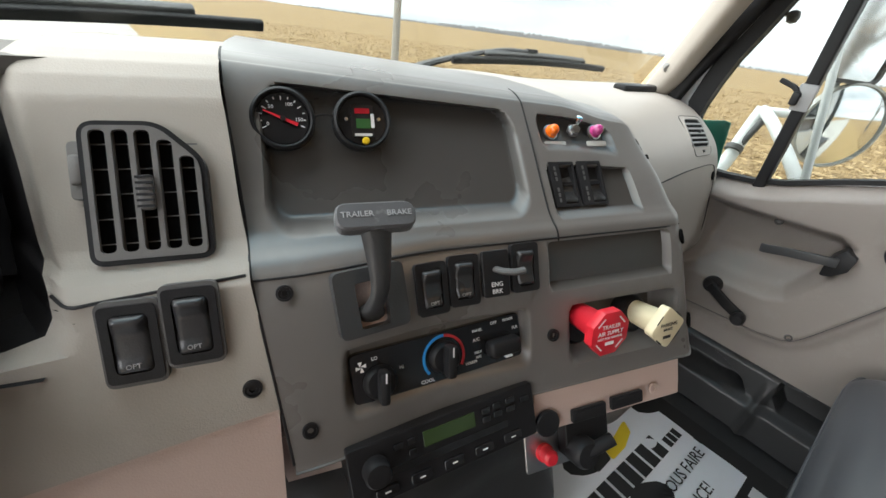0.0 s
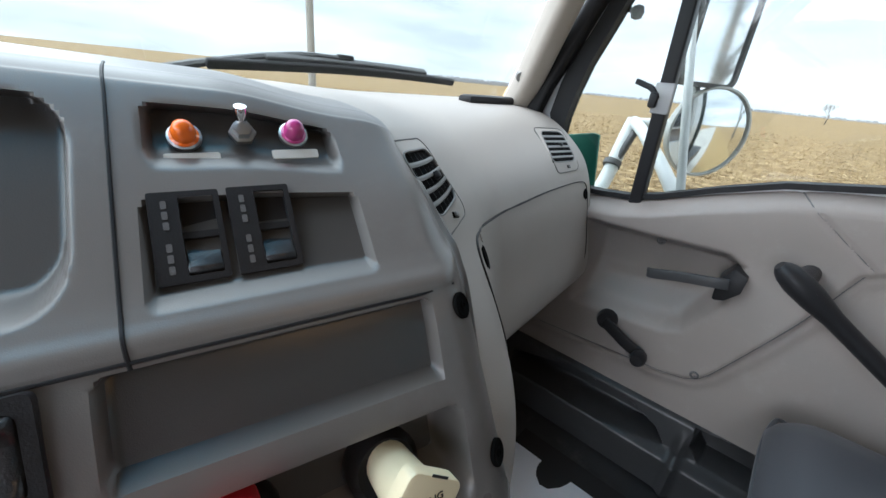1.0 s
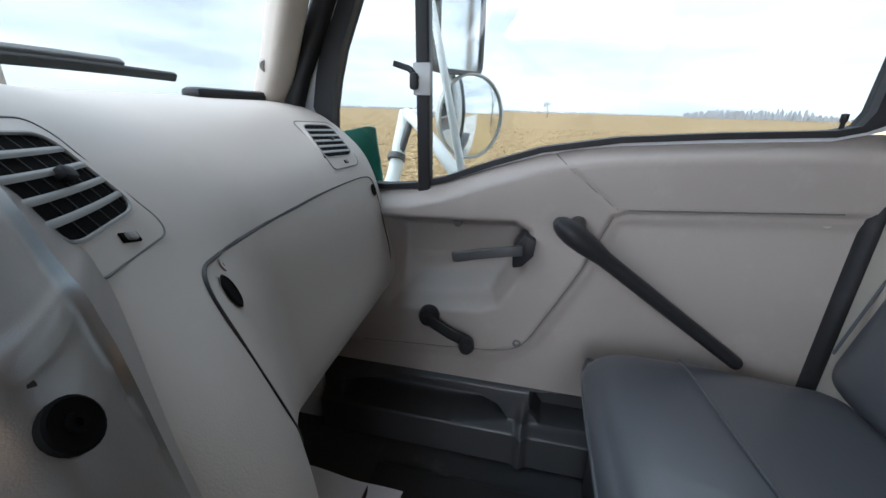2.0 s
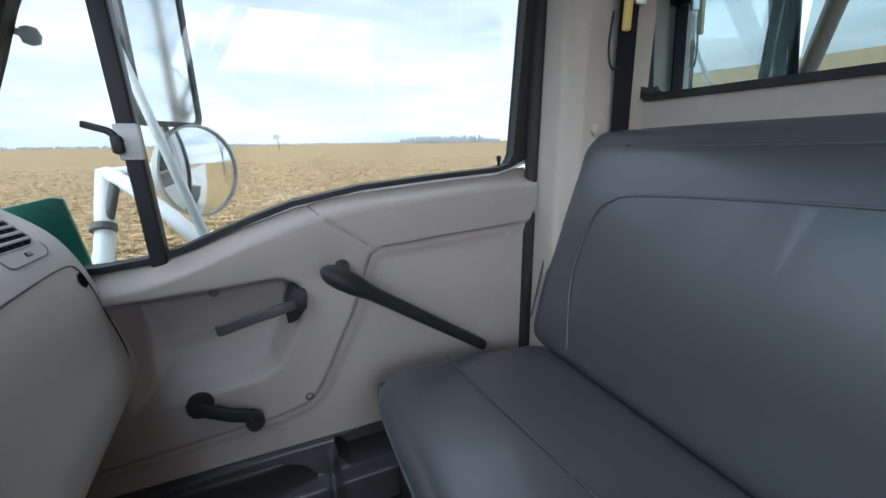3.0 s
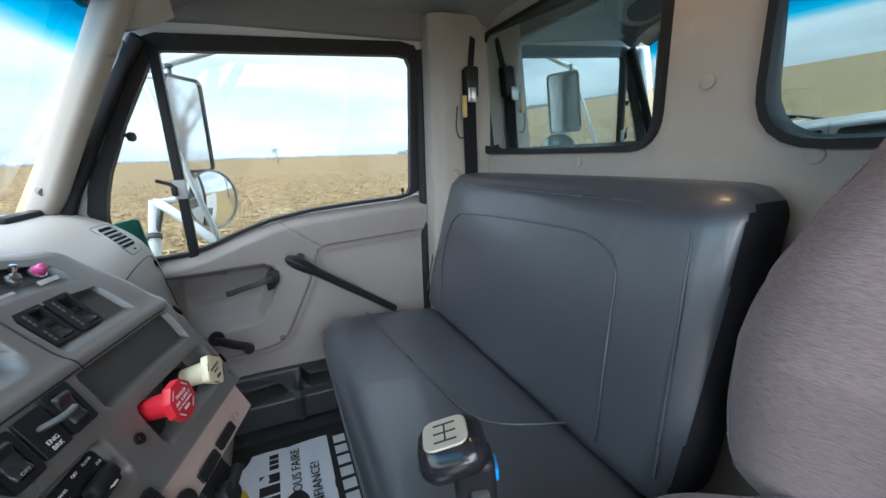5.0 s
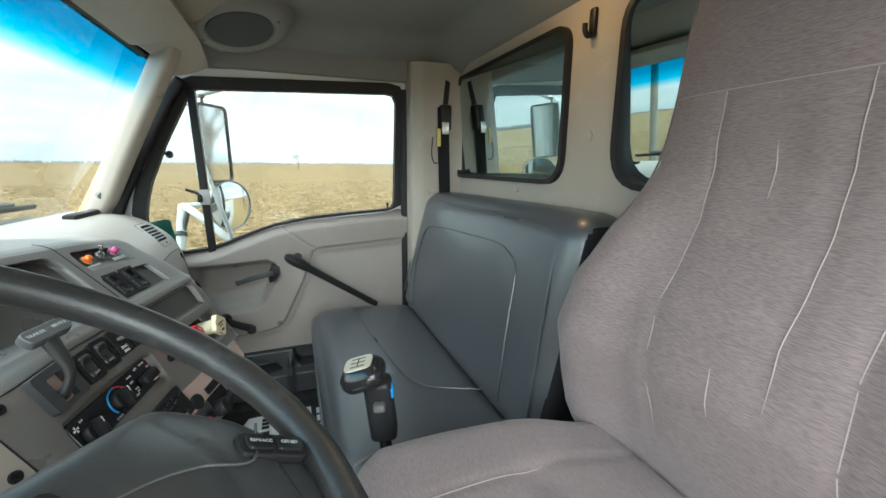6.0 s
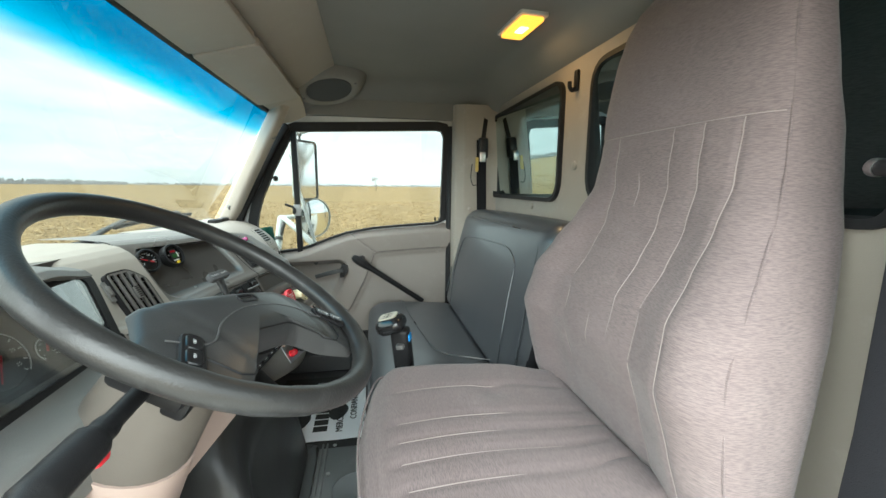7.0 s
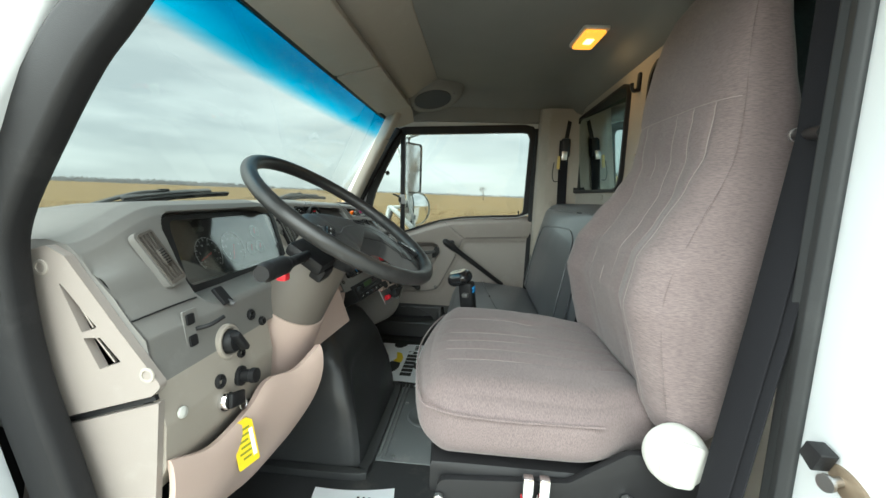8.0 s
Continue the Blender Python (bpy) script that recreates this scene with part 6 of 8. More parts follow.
part("switch_housing", put(rbox((-0.045, -0.040, -0.022), (0.050, 0.042, 0.006), 0.010), hm), BLACK, col, "black switch housing")
part("housing_foot", put(rbox((-0.030, -0.046, -0.040), (0.016, -0.018, -0.01), 0.006), hm), BLACK, col)
st = smooth_path([(-0.590, 0.272, 0.712), (-0.65, 0.268, 0.712), (-0.70, 0.264, 0.713), (-0.735, 0.262, 0.713), (-0.775, 0.260, 0.713)], 6)
part("stalk", tube(st, [0.009 if i < 9 else 0.011 if i < 12 else 0.0155 if i < 23 else 0.012 for i in range(len(st))], 16), BLACK, col, "black multi-function stalk")
part("hazard_button", rbox((-0.69, 0.266, 0.682), (-0.672, 0.284, 0.698), 0.004), RED, col, "red hazard button")

# ---- steering wheel ----
WHEEL = Vector((-0.485, 0.232, 0.778))
w_n = Vector((-0.017, -0.647, 1)).normalized()
w_m = Matrix.Translation(WHEEL) @ w_n.to_track_quat("Z", "Y").to_matrix().to_4x4()
wheel = thing("steering_wheel", WHEEL, "black steering wheel with padded hub and cruise buttons", "steering wheel")
part("rim", put(tube([(0.208 * math.cos(a * math.pi / 48), 0.208 * math.sin(a * math.pi / 48), 0.0) for a in range(96)], [0.0145 + 0.0006 * (a % 4 == 0) * (a > 50) for a in range(96)], 16, True), w_m), RIM, wheel, "worn black rim")
# the wheel stands turned a little to the right
w_t = w_m @ Matrix.Rotation(radians(-22), 4, "Z")
PAD = rounded([(-0.128, 0.000), (0.128, 0.000), (0.160, -0.052), (0.172, -0.102), (0.142, -0.154), (0.120, -0.162), (0.094, -0.132), (0.050, -0.092), (-0.050, -0.092), (-0.094, -0.132), (-0.120, -0.162), (-0.142, -0.154), (-0.172, -0.102), (-0.160, -0.052)], [0.03, 0.03, 0.03, 0.02, 0.01, 0.01, 0.05, 0.045, 0.045, 0.05, 0.01, 0.01, 0.02, 0.03], 6)
def pad_dome(u, v):
    k = u * len(PAD)
    i = int(k) % len(PAD)
    f = k - int(k)
    p = Vector(PAD[i]) * (1 - f) + Vector(PAD[(i + 1) % len(PAD)]) * f
    c = Vector((0, -0.052))
    q = c + (p - c) * v
    swell = 0.008 * max(0.0, 1 - (q.x / 0.13) ** 2) * max(0.0, 1 - ((q.y + 0.05) / 0.075) ** 2)
    deep = 0.038 - 0.020 * ramp(abs(q.x), 0.08, 0.15)
    groove = 0.0022 * math.exp(-(((abs(q.x) - 0.098 - 0.25 * (q.y + 0.05)) / 0.004) ** 2)) * ramp(1.0, v, v + 0.06)
    return (q.x, q.y, 0.004 - deep + deep * (1 - v ** 4.5) ** 0.5 + swell - groove)


bm = sheet(pad_dome, 4 * len(PAD), 26, None)
bmesh.ops.remove_doubles(bm, verts=bm.verts, dist=0.0002)
part("hub_cover", put(bm, w_t), HUB, wheel, "soft black padded hub and spokes")
part("hub_back", put(lathe([(0.0, -0.085), (0.040, -0.085), (0.052, -0.050), (0.056, -0.030), (0.0, -0.030)], 30), w_t @ Matrix.Translation((0, -0.040, 0))), BLACK, wheel, "black hub back")
crease = [pad_dome(i / 160, 0.78) for i in range(161)]
part("cover_piping", put(tube([(x, y, z + 0.0004) for x, y, z in crease if y < -0.075], 0.0013, 6), w_t), BLACK, wheel, "raised seam on the hub cover")
seam = smooth_path([(-0.150, -0.070, 0), (-0.112, -0.088, 0), (-0.078, -0.066, 0), (-0.040, -0.052, 0), (0.0, -0.048, 0), (0.040, -0.052, 0), (0.078, -0.066, 0), (0.112, -0.088, 0), (0.150, -0.070, 0)], 6)
part("pad_seam", put(tube([(p[0], p[1], 0.0036 + 0.008 * max(0.0, 1 - (p[0] / 0.13) ** 2) * max(0.0, 1 - ((p[1] + 0.05) / 0.075) ** 2)) for p in seam], 0.0010, 6), w_t), WORN_GREY, wheel, "worn seam between pad and spokes")
part("badge", put(ring(rounded([(-.017, -.007), (.017, -.007), (.017, .007), (-.017, .007)], .0065, 5), rounded([(-.0145, -.0048), (.0145, -.0048), (.0145, .0048), (-.0145, .0048)], .0045, 5), 0.010, 0.0130, "z"), w_t @ Matrix.Translation((0, -0.033, 0))), BLACK, wheel, "plain oval embossed badge")
for sx in (-1, 1):
    bmx = w_t @ Matrix.Translation((sx * 0.138, -0.092, 0.0015)) @ Matrix.Rotation(radians(-48 * sx), 4, "Z")
    pod = part("button_pod", put(slab(0.058, 0.024, -0.004, 0.0035, 0.002, 0.009), bmx), BLACK, wheel, "black cruise button pod")
    for k, word in enumerate(("RSM/ACC", "CST/SET") if sx > 0 else ("ON", "OFF")):
        part("button", put(slab(0.024, 0.016, 0.003, 0.0062, 0.002, 0.006), bmx @ Matrix.Translation(((k - 0.5) * 0.0235, 0, 0))), GLOSSY_BLACK, pod)
        writing(word, 0.0042, bmx @ Matrix.Translation(((k - 0.5) * 0.0235, 0, 0.0064)), GREY_PRINT, pod, "legend", 0.0002)

# ---- seats ----
def cloth(name, stretch):
    """Mauve-grey seat cloth: fine horizontal weave, flecks, worn patches."""
    mat = surface(name, (0.158, 0.126, 0.125), 0.92, mottle=0.14, mottle_size=9, specular=0.15, wear=(0.205, 0.168, 0.165), wear_amount=0.4, wear_size=11)
    nodes, links = mat.node_tree.nodes, mat.node_tree.links
    b = nodes["Principled BSDF"]
    b.inputs["Sheen Weight"].default_value = 0.15
    co = nodes.new("ShaderNodeTexCoord")
    mp = nodes.new("ShaderNodeMapping")
    mp.inputs["Scale"].default_value = stretch
    n = nodes.new("ShaderNodeTexNoise")
    n.inputs["Scale"].default_value, n.inputs["Detail"].default_value = 1.0, 4
    links.new(co.outputs["Object"], mp.inputs["Vector"])
    links.new(mp.outputs["Vector"], n.inputs["Vector"])
    old = b.inputs["Base Color"].links[0].from_socket
    dark = nodes.new("ShaderNodeMix")
    dark.data_type, dark.blend_type = "RGBA", "MULTIPLY"
    dark.inputs[0].default_value = 0.42
    r = nodes.new("ShaderNodeValToRGB")
    r.color_ramp.elements[0].position, r.color_ramp.elements[0].color = 0.36, (0.45, 0.45, 0.46, 1)
    r.color_ramp.elements[1].position, r.color_ramp.elements[1].color = 0.60, (1.25, 1.22, 1.2, 1)
    links.new(n.outputs["Fac"], r.inputs["Fac"])
    links.new(old, dark.inputs[6])
    links.new(r.outputs["Color"], dark.inputs[7])
    links.new(dark.outputs[2], b.inputs["Base Color"])
    bump = nodes.new("ShaderNodeBump")
    bump.inputs["Strength"].default_value, bump.inputs["Distance"].default_value = 0.5, 0.001
    links.new(n.outputs["Fac"], bump.inputs["Height"])
    links.new(bump.outputs["Normal"], b.inputs["Normal"])
    return mat


FABRIC = cloth("mauve_grey_cloth", (110, 110, 1100))
FABRIC_FLAT = cloth("mauve_grey_cushion_cloth", (110, 1000, 300))
THREAD = surface("pale_thread", (0.245, 0.205, 0.195), 0.85)
PIPING = surface("vinyl_piping", (0.05, 0.055, 0.06), 0.3)
CREASED = surface("creased_black_vinyl", (0.031, 0.035, 0.041), 0.40, specular=1.0, grain=0.14, grain_size=450, mottle=0.25, mottle_size=5, coat=0.2)


def puff_box(lo, hi, r, puff, n=14, shape=None):
    """A stuffed cushion: a rounded box whose faces swell; shape may move the points further."""
    bm = bmesh.new()
    bmesh.ops.create_cube(bm, size=2)
    bmesh.ops.subdivide_edges(bm, edges=bm.edges[:], cuts=n, use_grid_fill=True)
    c = [(a + b) / 2 for a, b in zip(lo, hi)]
    h = [abs(b - a) / 2 for a, b in zip(lo, hi)]
    for v in bm.verts:
        u = v.co.copy()
        q = Vector([u[i] * h[i] for i in range(3)])
        core = Vector([max(-(h[i] - r), min(h[i] - r, q[i])) for i in range(3)])
        off = q - core
        if off.length > 1e-9:
            q = core + off.normalized() * r
        for i in range(3):
            j, k = (i + 1) % 3, (i + 2) % 3
            if abs(u[i]) > 0.999:
                q[i] += math.copysign(puff[i] * (1 - u[j] ** 2) * (1 - u[k] ** 2), u[i])
        v.co = q + Vector(c)
        if shape:
            v.co = Vector(shape(v.co))
    return bm


# bench
bench = thing("bench_seat", (0.37, -0.2, 0), "black vinyl two-person bench seat with piped seams", "bench seat")


def bench_shape(p):
    x, y, z = p
    z -= 0.016 * ramp(-y, 0.05, 0.36)
    y += 0.018 * ramp(z, 0.27, 0.34) * ramp(y, -0.1, 0.06)
    return (x, y, z)


part("cushion", puff_box((-0.105, -0.37, 0.225), (0.852, 0.040, 0.368), 0.068, (0.004, 0.006, 0.018), 34, bench_shape), CREASED, bench, "creased black vinyl cushion")
arc = smooth_path([(0.805, -0.098, 0.372), (0.75, -0.102, 0.378), (0.62, -0.110, 0.380), (0.42, -0.128, 0.381), (0.28, -0.145, 0.381), (0.20, -0.160, 0.381), (0.155, -0.185, 0.380), (0.128, -0.225, 0.3795), (0.106, -0.285, 0.377), (0.092, -0.345, 0.372)], 8)
part("seam", tube([p + Vector((0, 0, 0.004 * (1 - ((p.x - 0.37) / 0.475) ** 2) * (1 - ((p.y + 0.165) / 0.205) ** 2))) for p in arc], 0.0022, 6), PIPING, bench, "raised seam")
part("front_piping", tube(smooth_path([(0.838, -0.30, 0.318), (0.838, -0.02, 0.322), (0.815, 0.044, 0.322), (0.5, 0.0545, 0.322), (0.0, 0.0545, 0.322), (-0.095, 0.035, 0.322), (-0.102, -0.30, 0.318)], 8), 0.0035, 8), PIPING, bench, "piping along the cushion edge")
part("base", puff_box((-0.07, -0.50, 0.0), (0.82, 0.015, 0.24), 0.02, (0, 0, 0), 4), BLACK, bench, "black base box")
B_TILT = math.tan(radians(12.5))


def back_shape(p):
    x, y, z = p
    y -= B_TILT * (z - 0.34)
    z += 0.035 * ramp(0.5, x, x + 0.9) * 0.6 * ramp(z, 0.6, 0.8)
    return (x, y, z)


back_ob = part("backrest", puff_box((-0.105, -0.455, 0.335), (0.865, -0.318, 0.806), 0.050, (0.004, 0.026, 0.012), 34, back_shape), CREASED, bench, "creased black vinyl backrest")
# the ends of the backrest are dull black: dark cloth with its shade painted in
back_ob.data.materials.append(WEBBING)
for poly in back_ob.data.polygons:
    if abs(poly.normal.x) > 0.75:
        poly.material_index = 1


def on_back(x, z, out=0.002):
    cx, cz = (x - 0.38) / 0.485, (z - 0.5635) / 0.2285
    y = -0.318 + 0.026 * (1 - cx * cx) * (1 - cz * cz) + out
    return Vector(back_shape((x, y, z)))


seam = smooth_path([on_back(x, z) for x, z in ((0.712, 0.385), (0.738, 0.50), (0.740, 0.581), (0.722, 0.657), (0.690, 0.686), (0.645, 0.699), (0.471, 0.714), (0.326, 0.720), (0.180, 0.722), (0.110, 0.708), (0.066, 0.677), (0.050, 0.596), (0.040, 0.517), (0.031, 0.432), (0.028, 0.385))], 7)
part("seam", tube(seam, 0.0024, 6), PIPING, bench, "raised seam")
edge = smooth_path([on_back(-0.080, 0.40, 0.0), on_back(-0.066, 0.55, 0.001), on_back(-0.052, 0.68, 0.001), on_back(-0.036, 0.752, -0.002), on_back(0.02, 0.778, -0.006), on_back(0.2, 0.782, -0.006), on_back(0.6, 0.782, -0.006), on_back(0.80, 0.775, -0.005), on_back(0.838, 0.73, 0.001), on_back(0.846, 0.60, 0.001), on_back(0.846, 0.40, 0.001)], 7)
part("edge_piping", tube(edge, 0.0026, 6), PIPING, bench, "piping round the backrest")
part("buckle_stalk", bar([(-0.115, -0.30, 0.25), (-0.135, -0.27, 0.40)], 0.028, 0.006, (1, 0.2, 0), 0.002), STEEL, bench, "steel belt anchor")

# driver's seat
dseat = thing("driver_seat", (-0.45, -0.2, 0), "mauve-grey cloth driver's seat with tall stitched back", "seat")


SEAT_X = -0.423


def cush_shape(p):
    x, y, z = p
    u = (x - SEAT_X) / 0.266
    top = ramp(z, 0.42, 0.5)
    z += 0.010 * u * u * top - 0.014 * ramp(-y, 0.05, 0.35) * top
    for xs in CUSHION_SEAMS:
        z -= 0.0035 * top * math.exp(-(((x - xs + 0.03 * y) / 0.007) ** 2)) * ramp(0.04, y, y + 0.03)
    z -= 0.008 * top * math.exp(-((x + 0.315) / 0.03) ** 2 - ((y + 0.195) / 0.03) ** 2)
    y -= 0.030 * u * u * ramp(y, -0.1, 0.05)
    x = SEAT_X + (x - SEAT_X) * (1 - 0.17 * ramp(-y, 0.22, 0.36) ** 1.5)
    return (x, y, z)


CUSHION_SEAMS = (-0.300, -0.405, -0.455, -0.505, -0.560)
part("cushion", puff_box((-0.690, -0.400, 0.375), (-0.156, 0.058, 0.508), 0.058, (0.014, 0.014, 0.010), 60, cush_shape), FABRIC_FLAT, dseat, "stitched cloth cushion")
S_ROWS = [(0.445, 0.235, 0.040, -0.415), (0.455, 0.262, 0.054, -0.413), (0.47, 0.274, 0.064, -0.410), (0.50, 0.281, 0.072, -0.405), (0.58, 0.281, 0.092, -0.401), (0.66, 0.276, 0.116, -0.402), (0.74, 0.265, 0.118, -0.422), (0.80, 0.249, 0.106, -0.451), (0.86, 0.229, 0.094, -0.482), (0.92, 0.211, 0.080, -0.502), (0.99, 0.203, 0.074, -0.506), (1.06, 0.197, 0.064, -0.498), (1.15, 0.188, 0.047, -0.497), (1.21, 0.178, 0.034, -0.500), (1.25, 0.156, 0.022, -0.503), (1.275, 0.110, 0.010, -0.506)]
BACK_SEAMS = ((-0.322, -0.352), (-0.392, -0.440), (-0.462, -0.487), (-0.519, -0.550), (-0.575, -0.640))


def seam_x(top, low, z):
    return top + (low - top) * ramp(1.0, z, z + 0.55)


def s_row(z):
    for a, b in zip(S_ROWS, S_ROWS[1:]):
        if a[0] <= z <= b[0]:
            t = (z - a[0]) / (b[0] - a[0])
            t = t * t * (3 - 2 * t) * 0.3 + t * 0.7
            return [p + (q - p) * t for p, q in zip(a, b)]
    return list(S_ROWS[-1] if z > 1 else S_ROWS[0])


def seat_back(u, v):
    z = 0.445 + 0.83 * v
    _, w, t, y0 = s_row(z)
    a = 2 * math.pi * u
    ca, sa = math.cos(a), math.sin(a)
    e = 0.55
    x = math.copysign(abs(ca) ** e, ca) * w
    y = math.copysign(abs(sa) ** e, sa) * t
    if sa > 0:
        y -= 0.038 * (1 - ramp(abs(x) / w, 0.40, 0.86)) * ramp(0.88, z - 0.09, z + 0.09) * sa ** 0.5
        if z < 1.02:
            for top, low in BACK_SEAMS:
                y -= 0.0030 * math.exp(-(((SEAT_X + x - seam_x(top, low, z)) / 0.006) ** 2)) * sa ** 0.5 * ramp(1.02, z, z + 0.03)
        y -= 0.0035 * math.exp(-(((z - 1.012) / 0.006) ** 2)) * sa ** 0.5
    return (SEAT_X + x, y0 + y, z)


bm = sheet(seat_back, 260, 130)
bmesh.ops.remove_doubles(bm, verts=bm.verts, dist=0.0001)
ends = [e for e in bm.edges if e.is_boundary]
bmesh.ops.holes_fill(bm, edges=ends, sides=600)
part("backrest", bm, FABRIC, dseat, "tall cloth backrest with bolsters")


def on_seat(x, z, out=0.0015):
    w = s_row(z)[1]
    r = max(-0.999, min(0.999, (x - SEAT_X) / w))
    ca = math.copysign(abs(r) ** (1 / 0.55), r)
    u = math.acos(ca) / (2 * math.pi)
    p = Vector(seat_back(u, (z - 0.445) / 0.83))
    return p + Vector((0, out, 0))


for top, low in BACK_SEAMS:
    part("stitched_seam", tube([on_seat(seam_x(top, low, z), z, 0.0004) for z in [0.475 + 0.0107 * k for k in range(51)]], 0.0008, 6), THREAD, dseat, "pale stitched seam")
part("stitched_seam", tube([on_seat(SEAT_X - 0.19 + 0.01 * k, 1.012, 0.0004) for k in range(39)], 0.0008, 6), THREAD, dseat)
for sx in (-1, 1):
    part("side_seam", tube(smooth_path([on_seat(SEAT_X + sx * s_row(z)[1] * 0.965, z, 0.001) for z in (0.47, 0.52, 0.6, 0.7, 0.8, 0.9, 1.0, 1.1, 1.18)], 5), 0.0016, 6), FABRIC, dseat)
for xs in CUSHION_SEAMS:
    pts = []
    for k in range(24):
        y = 0.035 - 0.016 * k
        x = xs - 0.03 * y
        u = (x - SEAT_X) / 0.267
        pts.append(Vector(cush_shape((x, y, 0.5085 + 0.010 * (1 - u * u) * (1 - ((y + 0.151) / 0.209) ** 2) - 0.02 * ramp(y, 0.0, 0.05)))))
    part("stitched_seam", tube(pts, 0.0008, 6), THREAD, dseat, "pale stitched seam")
front = smooth_path([(-0.6985, -0.27, 0.472), (-0.7035, -0.10, 0.474), (-0.692, 0.005, 0.478), (-0.64, 0.044, 0.480), (-0.423, 0.071, 0.480), (-0.22, 0.046, 0.480), (-0.158, 0.005, 0.478), (-0.146, -0.12, 0.474)], 7)
part("cushion_welt", tube(front, 0.0022, 8), FABRIC_FLAT, dseat, "cloth welt round the cushion")
part("seat_pan", puff_box((-0.685, -0.40, 0.305), (-0.215, 0.02, 0.380), 0.02, (0, 0, 0), 5), BLACK, dseat, "black seat pan")
for x0 in (-0.700, -0.212):
    part("side_plate", prism(rounded([(0.0, 0.30), (0.0, 0.355), (-0.22, 0.37), (-0.31, 0.43), (-0.42, 0.44), (-0.44, 0.33), (-0.30, 0.27), (-0.05, 0.27)], 0.02, 4), x0, x0 + 0.014, "x", 0.003), BLACK, dseat, "black side plate")
for i in range(5):
    part("bellows_fold", rbox((-0.655 + 0.006 * (i % 2), -0.37 + 0.006 * (i % 2), 0.02 + 0.054 * i), (-0.245 - 0.006 * (i % 2), -0.02 - 0.006 * (i % 2), 0.074 + 0.054 * i), 0.018, 3), RUBBER, dseat, "black rubber bellows")
rc = facing(Vector((-0.715, -0.372, 0.449)), (-1, 0, 0.05))
cover = part("recliner_cover", lathe([(0.045, -0.012), (0.047, 0.002), (0.044, 0.017), (0.037, 0.026), (0.024, 0.031), (0, 0.0315)], 32, rc), GREYWHITE, dseat, "off-white round recliner cover")
part("grip", put(prism(rounded([(-0.026, -0.030), (0.006, -0.037), (0.034, -0.018), (0.036, 0.012), (0.014, 0.032), (-0.012, 0.034)], 0.008, 4), 0.020, 0.0355, "z", 0.003), rc), GREYWHITE, cover)
part("pivot_bolt", lathe([(0.011, 0), (0.011, 0.008), (0.007, 0.011), (0, 0.011)], 8, facing(Vector((-0.703, -0.313, 0.352)), (-1, 0, 0))), STEEL, dseat)
part("front_bolt", lathe([(0.009, 0), (0.009, 0.008), (0.005, 0.010), (0, 0.010)], 8, facing(Vector((-0.703, -0.005, 0.325)), (-1, 0, 0))), STEEL, dseat)
for y, mat, nm in ((-0.150, RED, "red_tab"), (-0.176, GREYWHITE, "grey_tab")):
    lev = part("adjuster_lever", rbox((-0.728, y - 0.009, 0.352), (-0.712, y + 0.009, 0.392), 0.004), CHROME, dseat, "chrome adjuster lever")
    part(nm, rbox((-0.732, y - 0.010, 0.325), (-0.712, y + 0.010, 0.356), 0.003), mat, lev, nm.replace("_", " ") + " on a lever")

# ---- engine cover, floor things, shift lever ----
ec = thing("engine_cover", (0, 0.45, 0), "black moulded plastic engine cover between the footwells", "engine cover")
bm = bmesh.new()
HX = [(0.262, 0.0), (0.255, 0.10), (0.240, 0.24), (0.212, 0.35), (0.165, 0.415), (0.10, 0.438), (0.0, 0.442)]
sect = [(-x, z) for x, z in HX] + [(x * 0.96, z) for x, z in HX[-2::-1]]
rows = []
for y, sx, sz in ((0.262, 0.90, 0.60), (0.266, 0.95, 0.70), (0.285, 0.985, 0.82), (0.32, 1.0, 0.92), (0.37, 1.0, 0.98), (0.46, 1.0, 1.0), (0.60, 1.02, 1.03), (0.86, 1.04, 1.05)):
    rows.append([bm.verts.new((x * sx, y + 0.07 * (z / 0.44) ** 2 * (1 if y < 0.4 else 0.6), z * sz)) for x, z in sect])
for r0, r1 in zip(rows, rows[1:]):
    for i in range(len(sect) - 1):
        bm.faces.new((r0[i], r0[i + 1], r1[i + 1], r1[i]))
bm.faces.new(rows[0])
bmesh.ops.subdivide_edges(bm, edges=bm.edges[:], cuts=2, smooth=0.6, use_grid_fill=True)
part("cover", bm, SATIN_BLACK, ec, "satin black moulded plastic")
part("flange", bar(smooth_path([(-0.275, 0.75, 0.012), (-0.278, 0.30, 0.012), (-0.255, 0.253, 0.012), (-0.15, 0.247, 0.012), (0.15, 0.247, 0.012), (0.245, 0.255, 0.012), (0.268, 0.30, 0.012), (0.27, 0.75, 0.012)], 4), 0.03, 0.022, (0, 0, 1), 0.006), SATIN_BLACK, ec, "black bottom flange")

fp = thing("floor_plate", (0.02, 0.08, 0.0), "grey metal floor plate with ribs around the gear lever", "floor plate")
part("plate", rbox((-0.20, -0.12, 0.001), (0.30, 0.232, 0.006), 0.002), FLOORGREY, fp, "grey painted metal")
for y in (0.220, 0.205):
    part("rib", bar([(-0.19, y, 0.008), (0.29, y, 0.008)], 0.006, 0.010, (0, 0, 1), 0.002), FLOORGREY, fp)
part("round_lid", lathe([(0.075, 0.006), (0.075, 0.010), (0.070, 0.012), (0.066, 0.009), (0, 0.009)], 36, Matrix.Translation((0.06, 0.10, 0))), FLOORGREY, fp, "round grey inspection lid")
